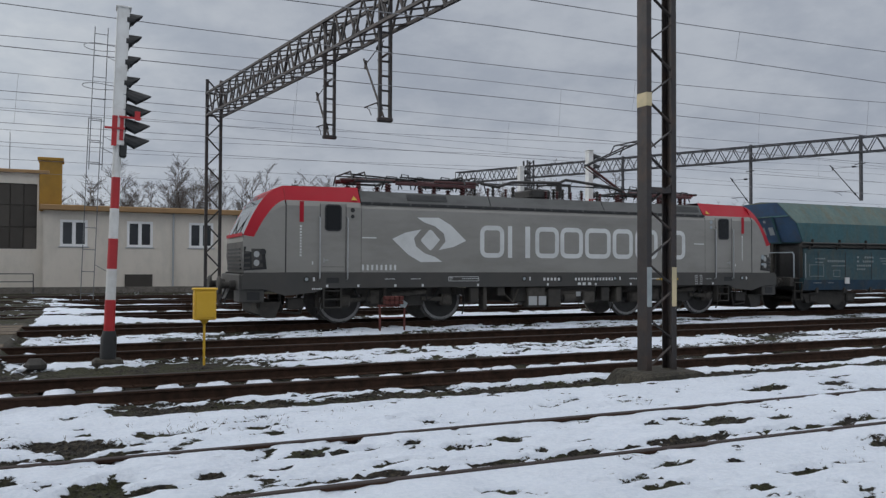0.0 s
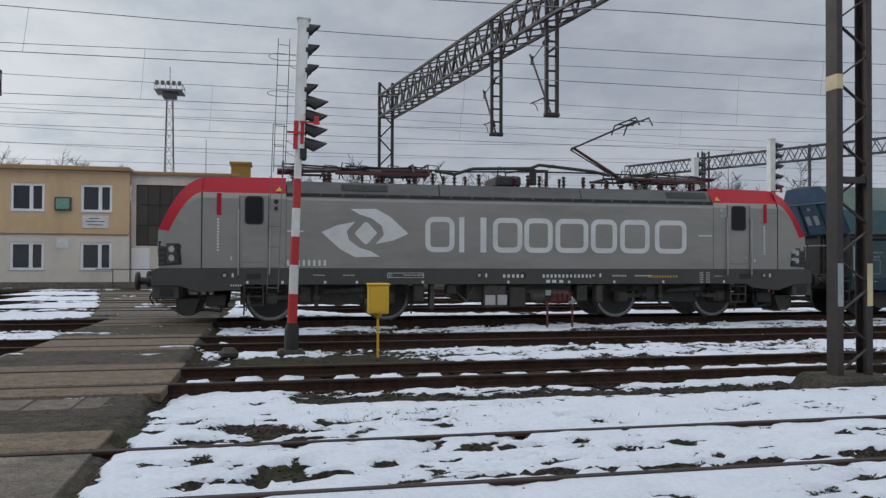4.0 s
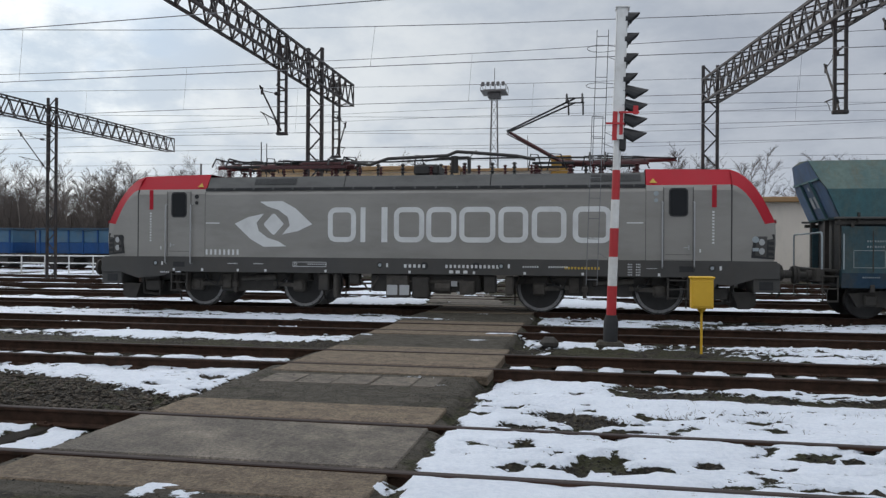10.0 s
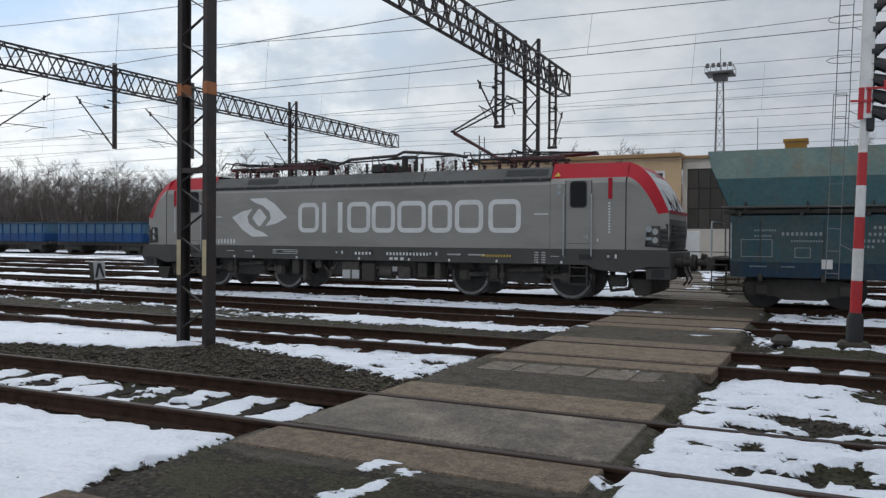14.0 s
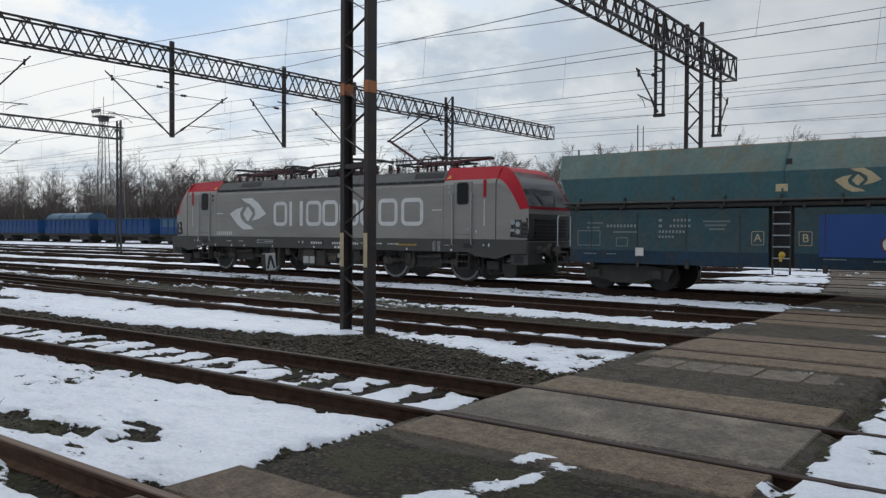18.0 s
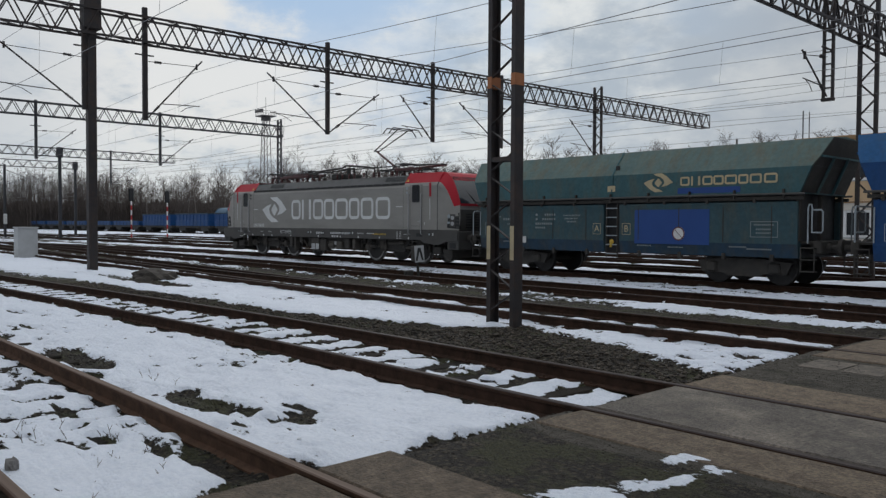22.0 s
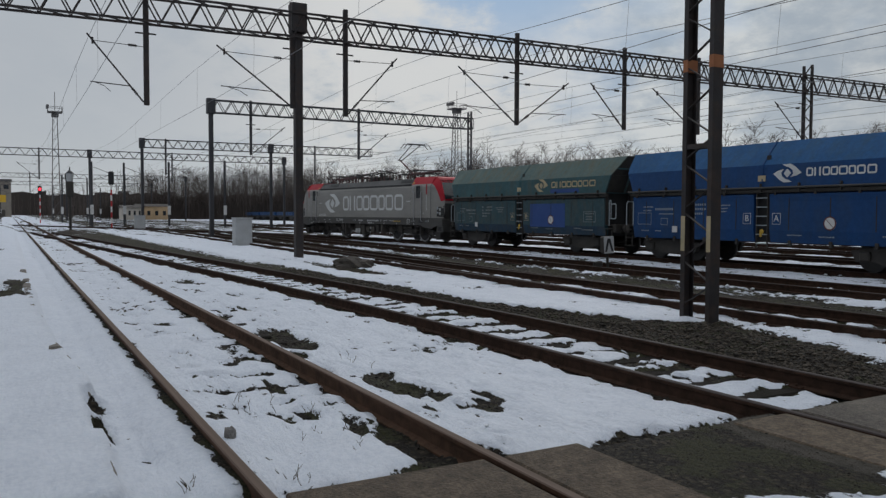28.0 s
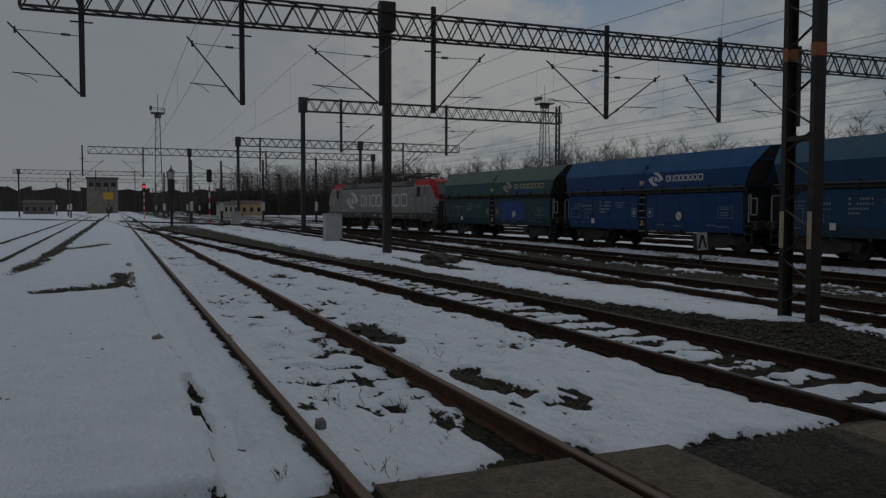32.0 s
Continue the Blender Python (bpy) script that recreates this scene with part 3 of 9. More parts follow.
HOLES_RIGHT = [  # bare patches in the snow beyond the second track: x, y, half length, half width
    (-0.1, 7.66, 0.34, 0.33), (-0.42, 7.17, 0.28, 0.06), (0.5, 7.17, 0.25, 0.05), (-0.6, 5.78, 0.12, 0.12), (-0.35, 5.9, 0.12, 0.1), (-0.1, 5.92, 0.08, 0.15),
    (0.12, 6.05, 0.16, 0.14), (0.3, 6.2, 0.07, 0.06), (0.45, 5.87, 0.27, 0.1), (0.92, 6.2, 0.12, 0.1), (6.0, 6.3, 0.38, 0.2), (6.7, 6.2, 0.22, 0.07),
    (5.7, 6.6, 0.14, 0.06), (5.27, 6.5, 0.17, 0.06), (3.2, 6.28, 0.14, 0.05), (2.95, 6.28, 0.1, 0.1), (3.56, 6.38, 0.14, 0.06), (4.5, 6.6, 0.16, 0.05),
    (7.7, 9.3, 1.3, 0.3), (9.4, 9.55, 0.8, 0.25), (8.15, 7.65, 0.4, 0.12), (8.2, 7.22, 0.5, 0.08), (9.1, 7.25, 0.4, 0.08), (9.5, 7.65, 0.3, 0.12)]
HOLES_FRONT = [  # along the near rail of the second track and before it
    (0.98, 5.66, 0.12, 0.05), (1.6, 5.67, 0.22, 0.06), (2.1, 5.7, 0.36, 0.08), (2.65, 5.68, 0.2, 0.06), (3.2, 5.67, 0.3, 0.07), (3.75, 5.68, 0.22, 0.06),
    (4.4, 5.7, 0.5, 0.08), (5.3, 5.72, 0.48, 0.08), (6.3, 5.7, 0.42, 0.07), (7.2, 5.7, 0.42, 0.07), (3.81, 4.57, 0.22, 0.09), (3.88, 4.79, 0.06, 0.06),
    (5.0, 4.43, 0.22, 0.06), (4.42, 4.22, 0.13, 0.06), (3.46, 4.84, 0.09, 0.035), (2.66, 4.92, 0.14, 0.06), (5.6, 4.48, 0.25, 0.05), (6.52, 4.85, 0.12, 0.06), (6.3, 4.3, 0.2, 0.05)]
HOLES_LEFT = [  # between the tracks beyond the crossing's other side
    (-10.6, 3.28, 0.85, 0.3), (-9.2, 3.02, 0.35, 0.12), (-8.35, 2.98, 0.22, 0.07), (-7.45, 3.36, 0.3, 0.12), (-6.95, 3.38, 0.26, 0.14), (-7.75, 3.5, 0.2, 0.06),
    (-6.0, 3.75, 0.22, 0.11), (-6.3, 3.95, 0.25, 0.06), (-6.6, 3.55, 0.2, 0.05), (-7.5, 2.28, 0.3, 0.05), (-5.75, 2.42, 0.25, 0.06), (-6.4, 2.2, 0.2, 0.05), (-9.6, 3.9, 0.25, 0.06),
    (-23.0, 9.2, 2.4, 0.5), (-19.7, 0.05, 0.4, 0.2), (-20, 3.9, 0.8, 0.25), (-14.2, 3.7, 0.4, 0.09), (-16.5, 4.1, 0.5, 0.1)]


def far_road(y):
    """The left and right edge of the service road beyond the train's track."""
    mid = np.interp(y, [20.0, 22.0, 30.0, 43.0, 50.0], [-2.9, -3.25, -4.9, -7.2, -8.4])
    half = np.interp(y, [20.0, 22.0, 30.0, 43.0], [1.42, 1.32, 1.0, 1.3])
    return mid - half, mid + half


def ground_fields(X, Y):
    n1, n2, n3 = fbm(X, Y, 1.6, 3), fbm(X * 0.8, Y, 0.45, 11), fbm(X * 0.25, Y, 1.1, 23)
    right, left = smooth(X, CROSS_R - 0.05, CROSS_R + 0.2), 1 - smooth(X, CROSS_L - 0.5, CROSS_L - 0.2)
    far = smooth(np.abs(X), 40, 120)
    wob = (n3 - 0.5) * 1.3
    # right of the crossing
    edge = 9.48 + 1.0 * (1 - smooth(X, -0.3, 0.7))
    lo4 = 14.35 - 1.3 * smooth(X, 0.8, 4.0)
    r = 0.98 * (1 - smooth(Y + 0.7 * wob, edge - 0.28, edge + 0.28)) + 0.8 * band(Y + wob * 0.25, 10.02, 10.42, 0.08) + 0.74 * band(Y + wob * 0.6, lo4, 15.2, 0.25)
    r = r + 0.70 * band(Y + wob * 0.5, 18.4, 20.6, 0.3)
    # left of the crossing
    y2, y3, y4 = track_y(2, X), track_y(3, X), track_y(4, X)
    l = 0.99 * (1 - smooth(Y - y2 + 0.12 * wob, -1.0, -0.85))
    low = np.interp(X, [-24.0, -17.0, -13.0, -10.4, -9.0], [7.75, 8.05, 8.1, 8.95, 9.95])
    l = l + 0.98 * smooth(Y + 0.4 * wob, low - 0.12, low + 0.12) * (1 - smooth(Y - y3, -0.62, -0.5)) * smooth(-X, 9.0, 9.2)
    low = np.interp(X, [-9.9, -8.0, -7.2, -6.0, -5.2, -4.2], [10.4, 10.0, 9.75, 9.15, 8.9, 8.8])
    l = l + 0.92 * smooth(Y + 0.6 * wob, low - 0.3, low + 0.3) * (1 - smooth(Y, 10.72, 10.84)) * band(X + 0.3 * wob + 0.12 * (Y - 9.6), -10.2, -4.1, 0.15) + 0.85 * band(Y + wob * 0.2, 7.06, 7.3, 0.06) * band(X, -5.2, -4.2, 0.2)
    l = l + 0.8 * band(Y + 0.4 * wob, y3 + 2.95, y3 + 3.95, 0.2) * (0.55 + 0.45 * band(X, -10, -4.4, 0.5)) + 0.82 * band(Y + 0.4 * wob, y4 + 1.4, y4 + 4.2, 0.3) + 0.6 * band(Y, 7.2, 8.6, 0.3) * smooth(-X, 22, 30)
    # lying snow in the bays between the sleepers
    bay = np.abs(((X + 0.3) / 0.65) % 1.0 - 0.5) * 2
    jag = (fbm(X, Y, 0.22, 37, 3) - 0.5) * 0.9
    pad = smooth(bay + jag + (lattice(np.floor((X + 0.3) / 0.65) * 3.7, 0 * Y + 5.5, 31) - 0.5) * 0.7, 0.32, 0.52)
    for k, amount in ((2, 0.98), (3, 0.95)):
        d = Y - track_y(k, X)
        pads = band(d, -0.66, 0.62 if k == 2 else 0.2, 0.1) * pad * amount
        l = np.maximum(l, pads)
        if k == 3:
            r = np.maximum(r, pads)
    l = np.maximum(l, 0.95 * band(X, -5.6, -4.3, 0.15) * band(Y + 0.3 * wob, 11.35, 11.9, 0.12))
    s = r * right + l * left
    # beyond the train
    rl, rr = far_road(Y)
    verges = 0.3 * band(X, rl - 3.2, rr + 4, 1.2)
    b = 0
    for y0, y1 in ((23.7, 25.9), (28.3, 31.0), (33.2, 36.2), (38.3, 41.5)):
        b = b + (0.9 + verges) * band(Y + 0.3 * wob, y0 - verges, y1 + verges, 0.3)
        b = b + 2.2 * verges * band(Y + 0.3 * wob, y1 + 0.7, y1 + 1.6, 0.15)
    b = b + 0.6 * band(Y + wob, 44.5, 46.5, 0.4)
    b = b + 0.7 * smooth(Y, 44, 46) * (1 - smooth(X, -22, -14))
    s = np.where(Y > 22.5, b * (1 - band(X + 0.4 * wob, rl, rr, 0.12) * (Y < 46)), s)
    s = s * (1 - far) + far * np.clip(0.85 - 0.5 * band(Y, 8, 40, 2), 0, 1)
    wx, wy = (fbm(X * 0.6, Y, 0.34, 41, 5) - 0.5) * 0.95, (fbm(X * 0.6, Y, 0.26, 47, 5) - 0.5) * 0.5
    for hx, hy, ha, hb in HOLES_RIGHT + HOLES_FRONT + HOLES_LEFT:
        d = ((X + wx * min(1, ha * 2.5) - hx) / ha) ** 2 + ((Y + wy * min(1, hb * 5) - hy) / hb) ** 2
        s = s - 1.0 * (1 - smooth(d, 0.0, 2.1))
    for x0, y0, x1, y1, hw in ((-17.2, 0.0, -16.2, -1.3, 0.32), (-20.5, 0.12, -17.2, 0.0, 0.22), (-38.6, -0.33, -32.3, -2.2, 0.30)):
        f = np.clip(((X - x0) * (x1 - x0) + (Y - y0) * (y1 - y0)) / ((x1 - x0) ** 2 + (y1 - y0) ** 2), 0, 1)
        d = np.hypot((X - x0 - f * (x1 - x0)) * 0.5, Y + 0.3 * wy - y0 - f * (y1 - y0)) / hw
        s = s - 0.95 * np.exp(-d * d)
    s = s - 0.8 * band(Y + 0.3 * wob, -2.6, -1.9, 0.12) * smooth(-X, 20, 26)
    # the dark joint under the platform's edge, open where the snow has slumped
    brk = lattice(X / 0.55, 0 * Y + 2.5, 53)
    lip = Y - np.interp(X, [-15, -12, -10, -8.6, -7.5, -6.2, -5.2], [0.40, 0.45, 0.53, 0.62, 0.65, 0.60, 0.55]) + 0.12 * wy
    slump = np.maximum(smooth(brk, 0.62, 0.8) * band(X, -15, -8.2, 0.3) * 0.55, band(X, -7.65, -6.2, 0.06) * (0.55 + 0.45 * smooth(np.abs(X + 6.95), 0.08, 0.16)))
    s = s - left * 1.25 * band(lip, -0.075, 0.03, 0.02) * slump
    # thawed spots, more of them along the rails
    spots = fbm(X * 0.55, Y, 0.30, 61, 3)
    thin = 0.42 * smooth(fbm(X * 0.4, Y, 2.2, 67), 0.5, 0.75) + right * 0.12 + 0.35 * band(np.abs(Y - y2), 0.8, 1.3, 0.2) * left * smooth(-X, 8, 10)
    s = s - thin * smooth(spots, 0.58, 0.70) * 1.5 * (0.05 + 0.95 * smooth(Y, 1.1, 1.5))
    s = s - (0.6 * right * band(Y, 5.6, 9.2, 0.2) + 0.25 * left * (Y > 1.2)) * (Y < 9.5) * smooth(fbm(X * 0.6, Y, 0.15, 71, 2), 0.66, 0.76) * smooth(fbm(X * 0.5, Y, 1.3, 73, 2), 0.4, 0.65)
    # sleepers' edges showing as thin dark lines in the snow of the first track
    tie = np.abs((X / 0.65 + 0.2) % 1.0 - 0.5) * 0.65
    lines = (1 - smooth(tie, 0.02, 0.10)) * band(Y - track_y(1, X), -0.45, 0.75, 0.12) * smooth(lattice(X / 0.65 * 1.7, Y * 2.6, 57), 0.3, 0.6)
    s = s - 0.85 * left * lines * smooth(-X, 5.5, 7.5)
    verge = np.interp(Y, [2.8, 3.5, 4.4, 4.9, 5.2, 5.5, 7.0, 8.7, 10.0, 10.9, 12.0], [-4.75, -4.64, -4.64, -4.52, -4.32, -4.55, -4.4, -4.15, -4.3, -4.5, -4.5])
    near_cross = band(X + (n2 - 0.5) * 0.3, verge, CROSS_R + 0.2, 0.08) * smooth(Y + 0.4 * (X + 4.5), 2.0, 2.25)
    near_cross = np.maximum(near_cross, band(X, np.maximum(CROSS_L - 0.06, verge), CROSS_R + 0.02, 0.03) * (Y > 1.3))
    s = s * (1 - near_cross)
    # thin snow left lying on the crossing
    for hx, hy, ha, hb, lean in ((-2.62, 5.5, 0.10, 0.06, 0), (-1.36, 5.2, 0.16, 0.18, 0), (-2.65, 10.15, 0.22, 0.1, 0), (-2.05, 9.75, 0.3, 0.12, 0), (-1.95, 10.1, 0.15, 0.06, 0), (-1.9, 14.1, 0.22, 0.12, 0)):
        d = ((X - hx - lean * (Y - hy) + wx * 0.25) / ha) ** 2 + ((Y - hy + wy * 0.3) / hb) ** 2
        s = s + (0.55 + 1.3 * (spots - 0.5)) * np.exp(-d * d)
    f = np.clip((4.85 - Y) / 1.35, 0, 1)
    d = np.abs(X + 2.64 + 0.26 * f + 0.35 * wx) / (0.23 - 0.06 * f)
    s = s + (0.80 + 2.8 * (fbm(X, Y * 0.6, 0.2, 127, 3) - 0.5)) * np.exp(-d ** 4) * band(Y, 3.5, 4.9, 0.1)
    # bare teeth along the rails, one at every sleeper
    tooth = 0.04 + 0.10 * (1 - bay) * (0.4 + lattice(X / 0.65 * 1.3, 0 * Y + 1.5, 59))
    for k in (1, 2):
        d = np.abs(np.abs(Y - track_y(k, X)) - 0.7525)
        thin_rail = np.where((k == 1) & (Y < 1.25), 0.35, 1.0)
        s = s - left * 0.8 * (1 - smooth(d, 0.04 + tooth * 0.6 * thin_rail, 0.07 + tooth * thin_rail)) * np.where((k == 1) & (Y > 1.2475) & (Y < 2.0), 0.15, 1)
    s = s - left * 0.95 * band(X, -5.7, -4.2, 0.2) * band(Y + wob * 0.2, 2.5, np.interp(X, [-6.0, -5.2, -4.4], [2.72, 2.92, 3.3]), 0.06)
    fine, rag, streaks = fbm(X * 0.7, Y, 0.16, 91, 3), fbm(X * 0.35, Y, 0.7, 97, 4), fbm(X * 0.5, Y * 1.5, 0.42, 103, 3)
    s = s + (n1 - 0.5) * 0.35 + (n2 - 0.5) * 0.5 + (fine - 0.5) * 0.5 + (rag - 0.5) * (0.8 * smooth(Y, 8.6, 9.4) + 0.4 * smooth(Y, 12.4, 13.2)) + (streaks - 0.5) * 1.3 * smooth(Y, 12.0, 13.2)
    # small ragged marks drawn out along the rails, gathered in places: thaw, and ridges' shade painted as bare soil
    marks = smooth(fbm(X * 0.45, Y, 0.11, 107, 3), 0.56, 0.70) * smooth(fbm(X * 0.4, Y, 0.9, 109, 3), 0.42, 0.66)
    s = s - marks * np.where(Y < 1.15, 0.1, 0.85 * right * (0.35 + 0.65 * smooth(Y, 5.4, 5.9)) + 0.55 * left)
    asph = band(X + (n1 - 0.5) * 0.3, CROSS_L - 0.12, CROSS_R + 0.06, 0.1) * smooth(Y, -60, -55) * (1 - smooth(Y, 23.5, 25))
    asph_look = asph * (1 - 0.9 * band(Y + (n1 - 0.5) * 0.8, 3.3, 4.75, 0.15)) * (1 - 0.5 * smooth(n2, 0.5, 0.7))
    # heights
    soil = -0.175 + (n1 - 0.5) * 0.06 + (n2 - 0.5) * 0.05 - 0.03 * smooth(Y, 60, 200)
    cov = smooth(s, 0.42, 0.62)
    fill = right * (1 - smooth(Y, 8.6, 9.5)) * 0.125 + left * band(Y, -9, 0.7, 0.3) * 0.04 + smooth(Y, 22.8, 23.6) * (1 - smooth(Y, 44, 50)) * band(X, rl - 3.5, rr + 4.5, 1.2) * 0.125
    lumps = (fbm(X, Y, 0.24, 83, 3) - 0.5) * 0.5 + (fbm(X * 0.42, Y, 0.19, 85, 3) - 0.5) * (1.0 - 0.6 * (Y < 1.2))
    crumbs = fbm(X, Y, 0.12, 87, 2) - 0.5
    mounds = band(Y - y3, -0.66, 0.1, 0.12) * pad * np.maximum(right, left)
    z = soil + fill + cov * (0.05 + 0.03 * (n1 - 0.5) + 0.05 * lumps + 0.03 * crumbs) + (1 - cov) * (0.07 * lumps + 0.03 * crumbs) + mounds * cov * 0.06
    z = z + cov * band(X, -9, -4.4, 0.8) * band(Y, 1.0, 5.2, 0.3) * 0.09 * (fbm(X * 0.5, Y, 0.3, 113, 3) - 0.5)
    z = z + (1 - smooth(lip, -0.03, 0.03)) * (1 - smooth(-Y, 2.0, 2.6)) * left * (0.13 - 0.16 * slump * smooth(lip, -0.12, -0.06)) - left * band(lip, 0.02, 0.5, 0.03) * 0.03
    top = -0.02 + (n2 - 0.5) * 0.012 + cov * 0.012
    z = z * (1 - asph) + top * asph
    d = np.abs(np.abs(Y - track_y(1, X)) - 0.7525)
    z = np.where((d < 0.4) & (Y < 2.0), np.maximum(z, (-0.075 - 0.05 * smooth(d, 0.1, 0.4)) * left - 0.3 * (1 - left)), z)
    # keep clear of the rails
    for k in (1, 2, 3, 4, 5):
        d = np.abs(np.abs(Y - track_y(k, X)) - 0.7525)
        z = np.where((d < 0.10) & (asph > 0.05), np.minimum(z, -0.12), z)
        z = np.where(d < 0.10, np.minimum(z, -0.045 + 0.034 * right), z)
    return z, s, asph_look, n1


def spaced(pairs):
    """Coordinates with a step of its own for every stretch."""
    out = []
    for a, b, step in pairs:
        n = max(1, int(round((b - a) / step)))
        out += [a + (b - a) * i / n for i in range(n)]
    return np.array(out + [pairs[-1][1]])


def ground_material():
    m = bpy.data.materials.new("snow_soil_and_asphalt")
    m.use_nodes = True
    t = m.node_tree
    b = t.nodes["Principled BSDF"]
    N = t.nodes.new
    tc = N("ShaderNodeTexCoord")

    drawn = N("ShaderNodeMapping"); drawn.inputs["Scale"].default_value = (0.36, 1, 1); wire(t, tc, "Object", drawn, "Vector")

    def noise_at(scale, detail=6.0, rough=0.6, source=None):
        n = N("ShaderNodeTexNoise")
        n.inputs["Scale"].default_value, n.inputs["Detail"].default_value, n.inputs["Roughness"].default_value = scale, detail, rough
        if source:
            wire(t, source, 0, n, "Vector")
        else:
            wire(t, tc, "Object", n, "Vector")
        return n

    def attr(name):
        a = N("ShaderNodeAttribute"); a.attribute_name = name
        return a

    def ranged(node, out, a, b_, lo=0.0, hi=1.0):
        r = N("ShaderNodeMapRange"); r.interpolation_type = "SMOOTHSTEP"; wire(t, node, out, r, 0)
        r.inputs[1].default_value, r.inputs[2].default_value, r.inputs[3].default_value, r.inputs[4].default_value = a, b_, lo, hi
        return r

    def blend(f, a, c):
        x = N("ShaderNodeMixRGB"); wire(t, f, 0, x, 0)
        for i, v in ((1, a), (2, c)):
            if isinstance(v, tuple):
                x.inputs[i].default_value = (*v, 1)
            else:
                wire(t, v, 0, x, i)
        return x

    grit, clod = noise_at(38, 8, 0.75), noise_at(7, 8, 0.7)
    vor = N("ShaderNodeTexVoronoi"); vor.inputs["Scale"].default_value = 19; wire(t, tc, "Object", vor, "Vector")
    pebble = blend(ranged(vor, "Distance", 0.1, 0.55), (0.088, 0.070, 0.048), (0.010, 0.0085, 0.006))
    soil = blend(ranged(grit, 0, 0.42, 0.6, 0, 0.8), pebble, blend(ranged(clod, 0, 0.4, 0.62), (0.012, 0.0095, 0.0065), (0.062, 0.049, 0.033)))
    moss = blend(ranged(noise_at(1.5, 7, 0.65), 0, 0.46, 0.58, 0, 0.8), soil, blend(ranged(grit, 0, 0.35, 0.65), (0.015, 0.017, 0.006), (0.062, 0.062, 0.023)))
    asp = blend(ranged(clod, 0, 0.35, 0.65), (0.042, 0.037, 0.028), (0.090, 0.080, 0.062))
    asp2 = blend(ranged(noise_at(110, 3), 0, 0.4, 0.7, 0, 0.6), asp, (0.095, 0.084, 0.07))
    a_as = attr("asphalt")
    rock = blend(ranged(a_as, "Fac", 0.35, 0.65), moss, asp2)
    # snow with a broken edge
    a_sn = attr("snow")
    edge = N("ShaderNodeMath"); edge.operation = "MULTIPLY_ADD"; wire(t, clod, 0, edge, 0); edge.inputs[1].default_value = 0.8
    fine = N("ShaderNodeMath"); fine.operation = "MULTIPLY_ADD"; wire(t, grit, 0, fine, 0); fine.inputs[1].default_value = 0.36
    wire(t, a_sn, "Fac", fine, 2); wire(t, fine, 0, edge, 2)
    # drawn-out crust noise also paints dark lines where its ridges would shade
    mid = N("ShaderNodeMath"); mid.operation = "MULTIPLY_ADD"; crust = noise_at(15, 8, 0.66, drawn); wire(t, crust, 0, mid, 0); mid.inputs[1].default_value = 1.25; wire(t, edge, 0, mid, 2)
    cover = ranged(mid, 0, 1.67, 1.74)
    # mottling puts the crust's highlights and ripple shade into the snow's colour
    old = blend(ranged(noise_at(2.2, 6), 0, 0.3, 0.7), (0.72, 0.775, 0.865), (0.64, 0.695, 0.785))
    old = blend(ranged(noise_at(21, 9, 0.72), 0, 0.36, 0.62, 0, 0.6), old, (0.83, 0.87, 0.935))
    old2 = blend(ranged(noise_at(9, 8, 0.75), 0, 0.6, 0.8, 0, 0.35), old, (0.45, 0.42, 0.38))
    fleck = blend(ranged(noise_at(75, 4, 0.7), 0, 0.67, 0.74, 0, 0.4), old2, (0.22, 0.2, 0.18))
    col = blend(cover, rock, fleck)
    wire(t, col, 0, b, "Base Color")
    rg = N("ShaderNodeMapRange"); wire(t, cover, 0, rg, 0); rg.inputs[3].default_value, rg.inputs[4].default_value = 0.88, 0.62
    wire(t, rg, 0, b, "Roughness")
    b.inputs["Specular IOR Level"].default_value = 0.3
    hs = N("ShaderNodeMath"); hs.operation = "MULTIPLY_ADD"; wire(t, grit, 0, hs, 0); hs.inputs[1].default_value = 0.7; wire(t, cover, 0, hs, 2)
    hs2 = N("ShaderNodeMath"); hs2.operation = "MULTIPLY_ADD"; wire(t, clod, 0, hs2, 0); hs2.inputs[1].default_value = 1.3; wire(t, hs, 0, hs2, 2)
    hs3 = N("ShaderNodeMath"); hs3.operation = "MULTIPLY_ADD"; wire(t, crust, 0, hs3, 0); hs3.inputs[1].default_value = 1.6; wire(t, hs2, 0, hs3, 2)
    bp = N("ShaderNodeBump"); bp.inputs["Distance"].default_value = 0.04
    soft = N("ShaderNodeMapRange"); wire(t, cover, 0, soft, 0); soft.inputs[3].default_value, soft.inputs[4].default_value = 1.0, 0.75; wire(t, soft, 0, bp, "Strength")
    wire(t, hs3, 0, bp, "Height"); wire(t, bp, 0, b, "Normal")
    return m


